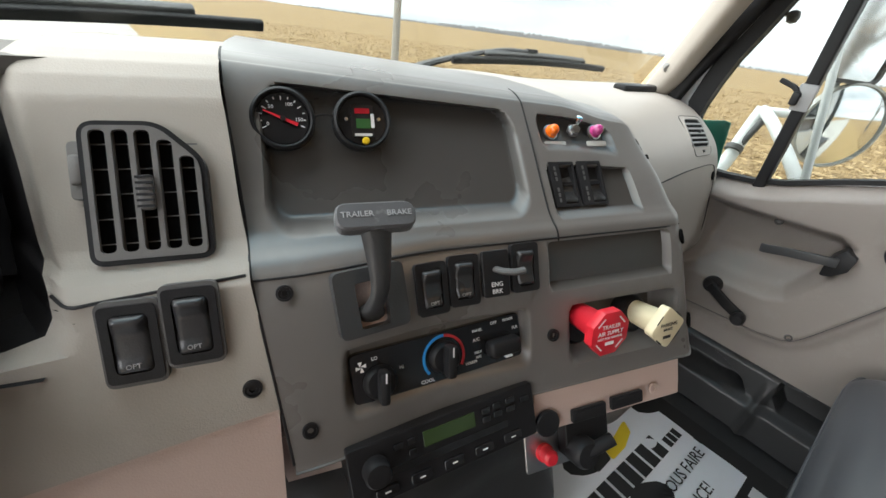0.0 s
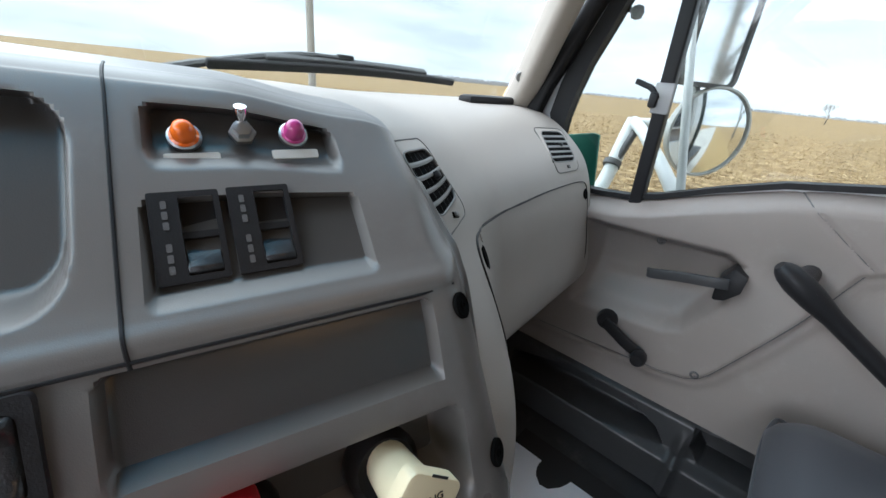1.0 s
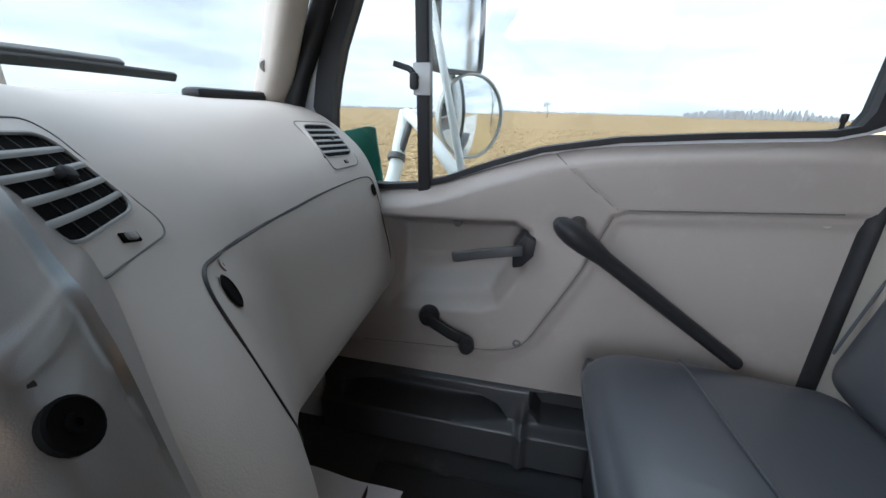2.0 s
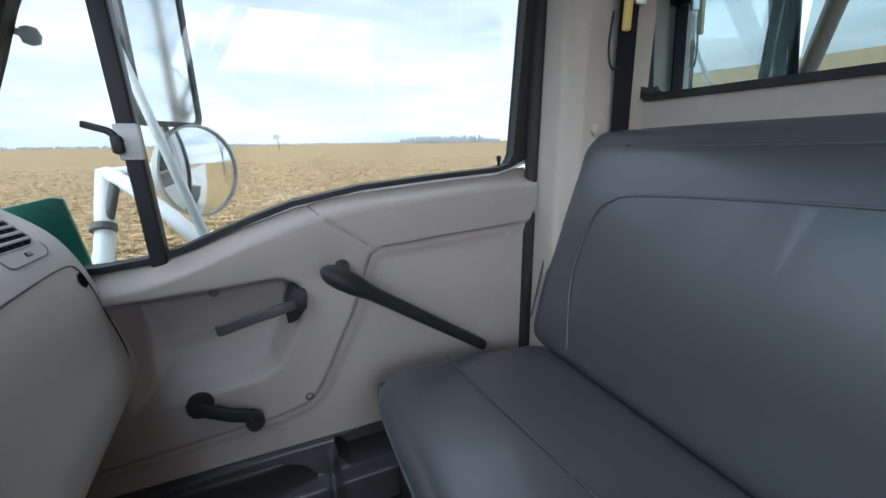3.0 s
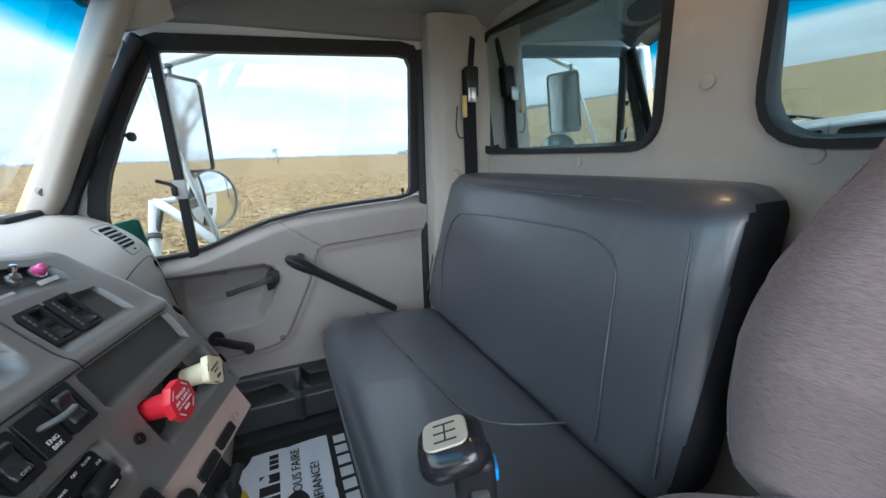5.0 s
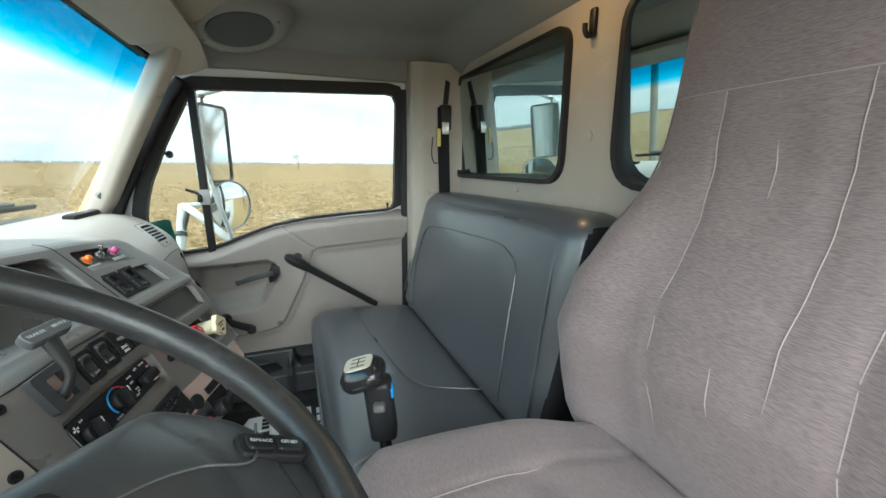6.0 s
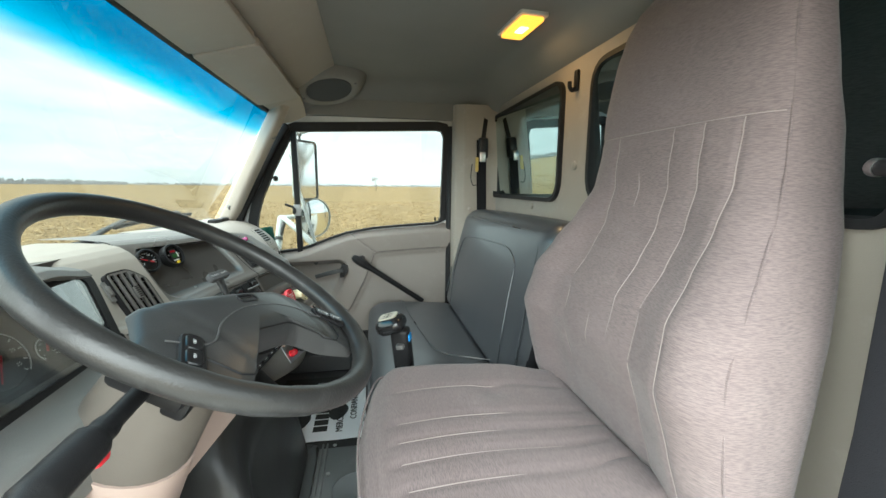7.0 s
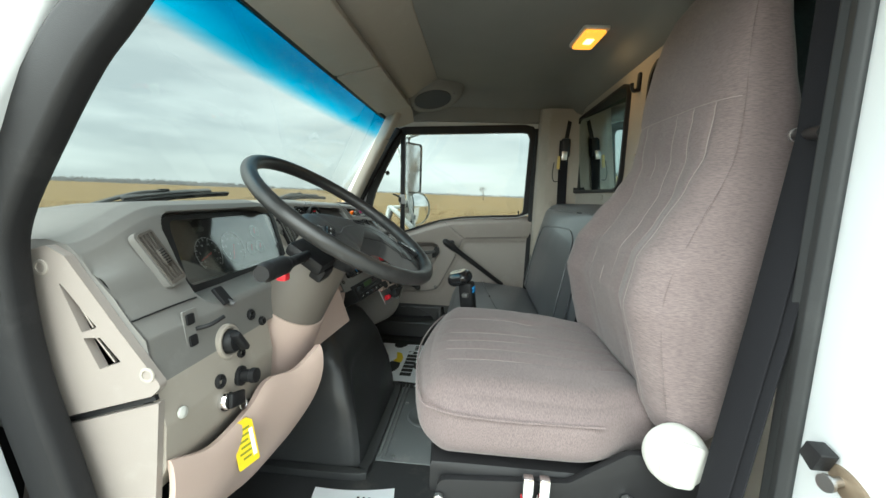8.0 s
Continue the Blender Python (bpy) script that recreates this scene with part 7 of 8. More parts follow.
for x, y in ((-0.18, 0.18), (0.28, 0.18), (-0.18, -0.05), (0.28, 0.02), (0.14, 0.19)):
    part("bolt", lathe([(0.007, 0.006), (0.007, 0.011), (0.004, 0.012), (0, 0.012)], 6, Matrix.Translation((x, y, 0))), STEEL, fp)

# paper floor mats
pm = thing("paper_floor_mat", (0.49, 0.19, 0.0), "white printed paper floor mat with black border on the floor", "floor mat")
part("border", rbox((0.27, -0.02, 0.007), (0.80, 0.44, 0.0085), 0), INK, pm, "black border")
part("sheet", sheet(lambda u, v: (0.31 + 0.435 * u, 0.075 + 0.525 * v, 0.010 + 0.012 * ramp(v, 0.72, 1.0) + 0.0016 * math.sin(9 * u + 4 * v) + 0.001 * math.sin(23 * v)), 40, 30, (0, 0, -0.0008)), PAPER, pm, "white paper")
ML = Matrix.Translation((0, 0, 0.0128))
writing("MERCI DE NOUS FAIRE", 0.036, ML @ Matrix.Translation((0.535, 0.171, 0)), INK, pm, "lettering")
writing("CONFIANCE!", 0.036, ML @ Matrix.Translation((0.535, 0.121, 0)), INK, pm, "lettering")
for k in range(7):
    part("name_bar", rbox((0.365 + 0.041 * k, 0.216, 0.0118), (0.398 + 0.041 * k, 0.268, 0.0124), 0), INK, pm, "black bar in place of a name")
for k in range(3):
    part("name_bar", rbox((0.660 + 0.022 * k, 0.218, 0.0118), (0.677 + 0.022 * k, 0.243, 0.0124), 0), INK, pm)
part("logo", prism(rounded([(0.50, 0.283), (0.56, 0.285), (0.61, 0.30), (0.63, 0.33), (0.60, 0.325), (0.55, 0.315), (0.515, 0.33)], 0.008, 4), 0.0118, 0.0124, "z"), YELLOW_INK, pm, "yellow crescent mark")
part("logo_dark", prism(rounded([(0.44, 0.285), (0.50, 0.288), (0.515, 0.335), (0.47, 0.345)], 0.008, 4), 0.0118, 0.0124, "z"), INK, pm)
for k in range(8):
    part("number_bar", rbox((0.36 + 0.048 * k, 0.022, 0.0088), (0.395 + 0.048 * k, 0.058, 0.0094), 0), PRINT, pm, "pale bar in place of a number")
tagged(part("loose_paper", put(sheet(lambda u, v: (-0.16 + 0.30 * u, -0.11 + 0.22 * v, 0.004 + 0.010 * math.sin(3 * u + 1.2) * math.sin(2.5 * v) + 0.012 * v * v), 24, 18, (0, 0, -0.0008)), pose(-0.47, 0.235, 0.006, 0, 0, 8)), PAPER), "white sheet of paper lying in the driver's footwell", "paper")
lp = bpy.data.objects["loose_paper"]
for k, (x, y) in enumerate(((-0.385, 0.20), (-0.385, 0.215), (-0.385, 0.23))):
    part("print_bar", rbox((x - 0.012, y, 0.022), (x + 0.012, y + 0.006, 0.0225), 0), INK, lp)

# pedal
for x in (-0.62,):
    pd = thing("pedal", (x, 0.50, 0.10), "ribbed black rubber pedal in the driver's footwell", "pedal")
    pmx = facing(Vector((x, 0.475, 0.165)), (-0.1, -0.8, 0.6))
    part("pad", slab(0.07, 0.10, 0, 0.012, 0.003, 0.008, pmx), RUBBER, pd)
    for k in range(5):
        part("rib", put(rbox((-0.030, -0.040 + 0.018 * k, 0.012), (0.030, -0.032 + 0.018 * k, 0.016), 0.001), pmx), STEEL, pd)
    part("arm", tube([(x, 0.48, 0.16), (x, 0.62, 0.30), (x, 0.80, 0.45)], 0.010, 8), BLACK, pd)

KNOB_PLATE = surface("worn_gilt_plate", (0.45, 0.41, 0.33), 0.35, metal=0.5, mottle=0.15, mottle_size=60)
# shift lever
sh = thing("gear_shift", (-0.06, -0.06, 0.006), "black range-selector gear lever with printed chrome top", "gear lever")
base, top = Vector((-0.050, -0.085, 0.02)), Vector((-0.081, -0.034, 0.482))
bo = smooth_path([base, base.lerp(top, 0.25), base.lerp(top, 0.45), base.lerp(top, 0.55)], 6)
part("boot", tube(bo, [0.085, 0.082, 0.075, 0.068, 0.060, 0.054, 0.050, 0.052, 0.045, 0.047, 0.040, 0.042, 0.035, 0.037, 0.030, 0.031, 0.026, 0.024, 0.020][:len(bo)], 20), RUBBER, sh, "folded black rubber boot")
part("stick", tube([base.lerp(top, 0.5), top], 0.011, 12), BLACK, sh)
up = (top - base).normalized()
km = facing(top, up, (1, -0.35, 0))
part("grip", put(rbox((-0.020, -0.024, -0.035), (0.020, 0.022, 0.085), 0.010, 3), km), BLACK, sh, "black selector grip")
part("blue_button", put(rbox((-0.013, -0.027, 0.052), (0.009, -0.022, 0.070), 0.002), km), BLUE, sh, "blue range button")
part("side_lever", put(rbox((-0.034, -0.014, 0.040), (-0.018, 0.006, 0.054), 0.004), km), DARK, sh, "grey splitter lever")
part("knob", put(puff_box((-0.034, -0.036, 0.078), (0.030, 0.034, 0.118), 0.018, (0.002, 0.002, 0.002), 8), km @ Matrix.Rotation(radians(-12), 4, "X")), GLOSSY_BLACK, sh, "glossy black knob")
kt = km @ Matrix.Rotation(radians(-12), 4, "X") @ Matrix.Translation((-0.002, 0.0, 0.1185))
part("shift_plate", slab(0.040, 0.048, 0, 0.003, 0.001, 0.013, kt), KNOB_PLATE, sh, "pale worn plate with shift pattern")
for k in range(3):
    part("pattern_line", put(rbox((-0.012 + 0.011 * k, -0.012, 0.003), (-0.010 + 0.011 * k, 0.012, 0.0034), 0), kt), INK, sh)
part("pattern_line", put(rbox((-0.012, -0.001, 0.003), (0.012, 0.001, 0.0034), 0), kt), INK, sh)

# ---- passenger door hardware ----
st = thing("door_assist_strap", (0.86, -0.03, 0.35), "black assist strap bar across the passenger door", "grab handle")
a, b = Vector((0.802, 0.124, 0.592)), Vector((0.862, -0.215, 0.345))
d = (b - a).normalized()
pts = [a + d * t for t in (0.0, 0.006, 0.016, 0.035, 0.06, 0.08, 0.10, 0.14, 0.3, 0.415)]
part("bar", tube(pts, [0.010, 0.017, 0.0225, 0.026, 0.025, 0.022, 0.0185, 0.0175, 0.0165, 0.016], 16, flat=0.75), BLACK, st)
part("bolt", lathe([(0.0055, 0), (0.0055, 0.002), (0.0028, 0.002), (0.0028, 0.0), (0, 0)], 16, facing(Vector((0.7905, 0.078, 0.5665)), (-1, 0.05, 0.25))), DARK, st)
part("stand_off", tube([(0.81, 0.09, 0.57), (0.90, 0.08, 0.57)], 0.014, 12), BLACK, st)
rh = thing("inside_door_handle", (0.91, 0.17, 0.50), "dark grey inside release handle in the door pocket", "door handle")
part("escutcheon", prism(rounded([(0.150, 0.535), (0.172, 0.545), (0.190, 0.515), (0.188, 0.478), (0.170, 0.484), (0.152, 0.505)], 0.005, 3), 0.868, 0.925, "x", 0.004), BLACK, rh, "black escutcheon")
part("lever", bar(smooth_path([(0.862, 0.172, 0.517), (0.855, 0.20, 0.514), (0.858, 0.25, 0.503), (0.862, 0.288, 0.492), (0.868, 0.300, 0.489)], 6), 0.008, 0.019, (0, 0.1, 1), 0.003), SATIN_BLACK, rh, "dark grey lever")
cr = thing("window_crank", (0.89, 0.35, 0.33), "black window crank on the passenger door", "window crank")
part("hub", lathe([(0.022, 0), (0.022, 0.012), (0.017, 0.022), (0, 0.024)], 22, facing(Vector((0.888, 0.349, 0.348)), (-1, 0, 0))), BLACK, cr)
part("arm", bar([(0.868, 0.352, 0.349), (0.862, 0.30, 0.325), (0.866, 0.262, 0.308)], 0.010, 0.026, (0, 0.4, 1), 0.004), BLACK, cr)
part("knob", lathe([(0.013, 0), (0.015, 0.008), (0.016, 0.022), (0.012, 0.030), (0, 0.031)], 20, facing(Vector((0.866, 0.263, 0.309)), (-1, 0, 0))), BLACK, cr)
for y, z, x in ((0.166, 0.309, 0.885), (0.352, 0.322, 0.887), (0.300, 0.548, 0.90), (-0.288, 0.600, 0.893)):
    part("screw", lathe([(0.0085, -0.004), (0.0085, 0.001), (0.006, 0.002), (0.004, 0.0), (0, 0)], 16, facing(Vector((x, y, z)), (-1, 0, 0))), DARK if y > -0.2 else BEIGE, door)
part("lock_pin", lathe([(0.006, 0.0), (0.004, 0.004), (0.003, 0.02), (0.005, 0.024), (0.005, 0.034), (0, 0.035)], 12, Matrix.Translation((0.925, -0.282, 0.728))), BLACK, door, "black lock pin")
lt = thing("vent_window_latch", (0.90, 0.372, 0.80), "black vent window latch on a clear bracket", "window latch")
part("bracket", lean(rbox((0.905, 0.356, 0.775), (0.914, 0.388, 0.828), 0.003)), CLEARPLASTIC, lt, "smoky clear bracket")
part("lever", bar(smooth_path([(0.893, 0.380, 0.800), (0.892, 0.392, 0.816), (0.900, 0.408, 0.822), (0.908, 0.428, 0.828)], 5), 0.007, 0.010, (0, 0, 1), 0.002), BLACK, lt)
part("pivot", rbox((0.884, 0.378, 0.784), (0.905, 0.393, 0.812), 0.005), BLACK, lt)

# seat belt by the passenger door
bt = thing("seat_belt", (0.79, -0.49, 0.3), "black seat belt with tan clip on the passenger pillar", "seat belt", group="seat belts")
part("guide", rbox((0.765, -0.505, 1.045), (0.800, -0.46, 1.14), 0.010), BLACK, bt, "black belt guide")
part("webbing", bar([(0.783, -0.475, 1.13), (0.785, -0.478, 1.0), (0.788, -0.490, 0.60), (0.79, -0.495, 0.2)], 0.046, 0.003, (1, 0, 0)), WEBBING, bt, "black webbing")
part("tongue", rbox((0.757, -0.490, 1.030), (0.765, -0.462, 1.075), 0.003), STEEL, bt, "steel tongue")
part("comfort_clip", rbox((0.755, -0.456, 0.985), (0.766, -0.442, 1.050), 0.003), TAN, bt, "tan plastic clip")
part("loop", tube(smooth_path([(0.775, -0.43, 1.02), (0.775, -0.425, 0.96), (0.775, -0.435, 0.925), (0.775, -0.455, 0.925)], 5), 0.0022, 6), BLACK, bt)
part("top_strap", bar([(0.80, -0.50, 1.24), (0.79, -0.485, 1.13)], 0.02, 0.004, (1, 0, 0)), BLACK, bt)
# seat belt beside the driver's seat
db = thing("seat_belt", (-0.79, -0.38, 0.3), "black seat belt slanting down beside the driver's seat", "seat belt", group="seat belts")
part("guide_bar", tube([(-0.690, -0.496, 0.940), (-0.745, -0.472, 0.933), (-0.794, -0.451, 0.927)], 0.009, 12), BLACK, db, "black belt guide bar")
part("bar_tip", lathe([(0.0, 0.012), (0.007, 0.011), (0.010, 0.006), (0.010, -0.004), (0, -0.004)], 14, facing(Vector((-0.690, -0.496, 0.940)), (0.9, -0.4, 0.1), (0, 0, 1))), STEEL, db, "bright bar tip")
for k, (dx, w) in enumerate(((0.0, 0.048), (-0.014, 0.046))):
    part("webbing", bar([(-0.760 + dx, -0.462 - 0.006 * k, 1.21), (-0.752 + dx, -0.470 - 0.006 * k, 0.935), (-0.778 + dx, -0.425 - 0.006 * k, 0.68), (-0.792 + dx, -0.385 - 0.006 * k, 0.44), (-0.795 + dx, -0.375 - 0.006 * k, 0.30)], 0.003, w, (0.9, 0.1, 0), 0.001), WEBBING, db, "black ribbed webbing")
part("anchor", rbox((-0.812, -0.40, 0.262), (-0.785, -0.35, 0.325), 0.006), SATIN_BLACK, db, "black belt anchor with a small label")
part("cross_bar", tube([(-0.700, -0.535, 0.845), (-0.800, -0.515, 0.839)], 0.008, 10), BLACK, db, "black cross bar")

# dome lamp, speaker pods, coat hook, plugs
dl = thing("dome_lamp", (0.083, -0.382, 1.362), "lit amber dome lamp on the roof lining", "dome lamp")
lm = facing(Vector((0.083, -0.382, 1.3615)), (0, 0, -1), (1, 0.06, 0))
part("housing", slab(0.165, 0.082, -0.004, 0.006, 0.002, 0.010, lm), GREYWHITE, dl, "pale housing")
part("diffuser", slab(0.145, 0.066, 0.006, 0.015, 0.004, 0.010, lm), glow("amber_diffuser", (1.0, 0.36, 0.04), 0.30), dl, "glowing amber diffuser")
part("bulb", slab(0.045, 0.026, 0.015, 0.0165, 0.0005, 0.006, lm), glow("lamp_bulb", (1.0, 0.60, 0.18), 1.0), dl, "bright bulb patch")
dome = bpy.data.lights.new("dome_light", "AREA")
dome.energy, dome.color, dome.shape, dome.size, dome.size_y = 0.10, (1.0, 0.62, 0.28), "RECTANGLE", 0.13, 0.06
new("dome_light", dome).matrix_world = look((0.083, -0.382, 1.342), (0.083, -0.382, 0))


def speaker_pod(side):
    sp = thing("ceiling_speaker", (side * 0.66, 0.19, 1.30), "beige round speaker pod with dark grille in the roof corner", "speaker", group="roof speakers")
    n = Vector((-side * 0.42, -0.20, -0.95)).normalized()
    m = facing(Vector((side * 0.672, 0.190, 1.290)), n, (0, -1, 0)) @ Matrix.Diagonal((1.12, 0.86, 1, 1))
    part("pod", put(lathe([(0.150, -0.085), (0.140, -0.040), (0.124, -0.012), (0.108, 0.000), (0.096, 0.003), (0.084, 0.001), (0.080, -0.004), (0, -0.004)], 48), m), HEADLINER, sp, "grey-beige moulded pod")
    part("grille", put(lathe([(0.080, -0.005), (0.079, 0.0005), (0.050, 0.0030), (0, 0.0045)], 36), m), MESH, sp, "dark grille")
    for a in (20, 200):
        part("screw", put(lathe([(0.005, 0.0), (0.0045, 0.003), (0, 0.0032)], 12), m @ Matrix.Translation((0.098 * math.cos(radians(a)), 0.098 * math.sin(radians(a)), 0.001))), DARK, sp)
    return sp


speaker_pod(1)
ch = thing("coat_hook", (0.071, -0.55, 1.22), "black coat hook on the back wall", "coat hook")
part("plate", rbox((0.062, -0.556, 1.190), (0.082, -0.545, 1.250), 0.006), BLACK, ch)
part("hook", tube(smooth_path([(0.072, -0.550, 1.200), (0.072, -0.538, 1.193), (0.072, -0.530, 1.202), (0.072, -0.529, 1.216)], 5), 0.006, 10), BLACK, ch)
for x, z in ((0.062, 0.981), (0.36, 0.848), (-0.1, 0.86)):
    part("plug", lathe([(0.013, -0.002), (0.0125, 0.003), (0.008, 0.005), (0, 0.0035)], 20, facing(Vector((x, REAR_Y + 0.001, z)), (0, 1, 0))), BEIGE, wall_rear)
part("plug", lathe([(0.012, 0), (0.011, 0.004), (0.006, 0.006), (0, 0.006)], 18, facing(Vector((0.797, -0.43, 0.812)), (-1, 0.05, 0))), BEIGE, wall_rear)

# ---- outside the cab ----
# door mirror on white tube arms
mr = thing("door_mirror", (1.1, 0.4, 0.6), "white tube door mirror with tall glass and round convex glass", "mirror")
TUBE_W = surface("white_tube", (0.70, 0.72, 0.70), 0.35, mottle=0.06, wear=(0.40, 0.40, 0.38), wear_amount=0.3, wear_size=25)
for pts, r in (([(1.25, 0.486, 1.155), (0.955, 0.305, 0.633)], 0.0085), ([(1.25, 0.505, 1.160), (1.25, 0.32, 1.224), (1.24, 0.14, 1.286), (1.20, 0.0, 1.33)], 0.013), ([(1.25, 0.486, 1.155), (1.24, 0.42, 1.150)], 0.010), ([(1.256, 0.519, 0.745), (1.235, 0.525, 0.69), (1.15, 0.53, 0.56), (0.98, 0.55, 0.46)], 0.019), ([(1.256, 0.519, 0.740), (1.20, 0.475, 0.722), (1.08, 0.385, 0.668), (0.965, 0.312, 0.622)], 0.015), ([(1.256, 0.519, 0.738), (1.27, 0.44, 0.745), (1.272, 0.375, 0.75)], 0.012), ([(1.256, 0.40, 0.84), (1.265, 0.385, 0.76)], 0.012)):
    part("arm", tube(smooth_path(pts, 5), r, 12), TUBE_W, mr, "white painted tube")
part("brace", tube(smooth_path([(1.262, 0.50, 0.742), (1.225, 0.505, 0.70), (1.19, 0.53, 0.60)], 5), 0.010, 10), DARK, mr, "grey brace")
part("clamp", tube([(1.192, 0.528, 0.622), (1.200, 0.528, 0.634)], 0.024, 14), DARK, mr)
mn = Vector((-0.523, -0.852, 0.0)).normalized()
mm = facing(Vector((1.235, 0.372, 0.995)), mn, (1, 0, 0))
MO = rounded([(-0.078, -0.152), (0.078, -0.152), (0.078, 0.152), (-0.078, 0.152)], 0.022, 5)
part("tall_frame", put(ring(grown(MO, 0.006), grown(MO, -0.004), -0.02, 0.006, "z"), mm), DARK, mr, "grey frame")
part("tall_back", put(prism(grown(MO, 0.004), -0.034, -0.012, "z", 0.008), mm), GREYWHITE, mr, "pale back shell")
part("tall_glass", put(prism(grown(MO, -0.004), -0.004, 0.001, "z"), mm), MIRROR, mr, "mirror glass")
part("mirror_knob", lathe([(0.006, 0), (0.006, 0.02), (0.012, 0.022), (0.012, 0.032), (0, 0.034)], 14, mm @ Matrix.Translation((-0.045, 0.156, 0)) @ Matrix.Rotation(radians(-90), 4, "X")), DARK, mr)
rm = facing(Vector((1.274, 0.343, 0.735)), Vector((-0.665, -0.745, -0.02)).normalized(), (0, -1, 0))
part("round_frame", put(lathe([(0.0, -0.045), (0.065, -0.042), (0.102, -0.022), (0.110, -0.004), (0.109, 0.006), (0.104, 0.007), (0.103, 0.0), (0.0, 0.0)], 36), rm), GREYWHITE, mr, "pale round shell")
part("round_rim", put(tube([(0.106 * math.cos(a * math.pi / 20), 0.106 * math.sin(a * math.pi / 20), 0.004) for a in range(40)], 0.0024, 8, True), rm), DARK, mr, "dark rim")
part("round_glass", put(lathe([(0.103 * math.sin(a * math.pi / 2 / 10), 0.002 + 0.012 * (1 - math.sin(a * math.pi / 20) ** 2)) for a in range(11)][::-1], 40), rm), MIRROR, mr, "convex mirror glass")
part("antenna_ball", lathe([(0.0, 0.022), (0.015, 0.016), (0.020, 0.0), (0.015, -0.016), (0, -0.022)], 16, Matrix.Translation((0.935, 0.468, 0.946)) @ Matrix.Scale(0.62, 4)), DARK, mr, "dark ball on the door frame")
part("ball_stem", tube([(0.935, 0.468, 0.946), (0.93, 0.50, 0.956)], 0.005, 8), DARK, mr)
tagged(part("hood_reflector", prism([(0.60, 0.52), (0.60, 0.700), (0.53, 0.715), (0.515, 0.712), (0.50, 0.60), (0.50, 0.52)], 1.02, 1.03, "x", 0.003), surface("dark_green_plate", (0.02, 0.16, 0.11), 0.5)), "green metal plate outside before the passenger door", "plate")


# wipers
def wiper(tip, heel, pivot, label):
    w = thing("wiper", pivot, label, "wiper", group="windscreen wipers")
    t, h, p = Vector(tip), Vector(heel), Vector(pivot)
    along_b = [t.lerp(h, k / 6) + Vector((0, 0, 0.006 * math.sin(math.pi * k / 6))) for k in range(7)]
    part("blade", bar(smooth_path(along_b, 3), 0.010, 0.014, (0, -0.6, 1), 0.003), RUBBER, w, "black blade")
    part("spine", bar([v + Vector((0, 0.006, 0.012)) for v in along_b[1:6]], 0.014, 0.008, (0, -0.6, 1), 0.003), DARK, w, "grey spine")
    mid = t.lerp(h, 0.55) + Vector((0, 0.010, 0.024))
    part("arm", tube(smooth_path([p, p.lerp(mid, 0.25) + Vector((0, 0, 0.010)), p.lerp(mid, 0.7) + Vector((0, 0.004, 0.012)), mid], 6), [0.013, 0.013, 0.012, 0.012, 0.011, 0.010, 0.010, 0.009, 0.009, 0.009, 0.009, 0.008, 0.008, 0.008, 0.008, 0.007, 0.007, 0.007, 0.007][:19], 8, flat=0.6), DARK, w, "grey arm")
    part("clip", rbox(mid - Vector((0.016, 0.006, 0.012)), mid + Vector((0.016, 0.006, 0.006)), 0.003), BLACK, w)
    part("foot", tube([p - Vector((0, -0.02, 0.10)), p], 0.016, 10), BLACK, w)


wiper((0.788, 0.780, 0.793), (0.285, 0.785, 0.788), (0.19, 0.80, 0.762), "black wiper resting on the windscreen before the passenger")
wiper((-0.052, 0.783, 0.812), (-0.52, 0.785, 0.779), (-0.60, 0.80, 0.752), "black wiper resting on the windscreen before the driver")

# bonnet and body of the truck
tagged(part("bonnet", puff_box((-0.80, 0.95, -0.25), (0.80, 2.45, 0.42), 0.16, (0.02, 0.02, 0.03), 8), WHITE), "white sloping bonnet of the truck", "bonnet", kind="structure")
tagged(part("body_bulkhead", rbox((-0.90, -1.30, -0.6), (0.90, -1.22, 1.9), 0.01), surface("dark_body_paint", (0.022, 0.03, 0.03), 0.6)), "dark front wall of the truck body behind the cab", "truck body", kind="structure")
tagged(part("chassis", rbox((-0.9, -4.0, -0.75), (0.9, 2.3, -0.30), 0.02), BLACK), "dark chassis under the cab", "chassis", kind="structure")

# striker and latch on the driver's door pillar
sk = thing("door_striker", (-0.90, -0.436, 0.56), "black latch striker with rusty steel bolt on the white pillar", "door striker")
part("plate", put(lathe([(0.017, 0), (0.017, 0.003), (0.013, 0.005), (0, 0.005)], 24), facing(Vector((-0.912, -0.440, 0.553)), (0, 1, 0), (-0.93, 0, -0.36)) @ Matrix.Diagonal((1.75, 0.85, 1, 1))), RUSTY, sk, "rust-stained steel plate")
part("wedge", put(prism(rounded([(-0.010, -0.010), (0.011, -0.013), (0.011, 0.013), (-0.010, 0.010)], 0.002, 2), 0.0, 0.018, "z", 0.001), facing(Vector((-0.882, -0.436, 0.572)), (0, 1, 0), (-0.93, 0, -0.36))), BLACK, sk, "black plastic wedge")
part("bolt", lathe([(0.005, 0), (0.005, 0.016), (0.009, 0.018), (0.009, 0.022), (0.004, 0.0225), (0, 0.021)], 18, facing(Vector((-0.902, -0.437, 0.557)), (-0.25, 1, 0))), STEEL, sk, "worn steel striker bolt")
hg = thing("pillar_bracket", (-0.97, 0.56, 0.5), "dark bolted bracket on the white pillar", "bracket")
part("leaf", rbox((-1.0, 0.505, 0.46), (-0.985, 0.56, 0.53), 0.008), DARK, hg)
part("pin", tube([(-1.002, 0.515, 0.45), (-1.002, 0.515, 0.54)], 0.012, 12), DARK, hg)


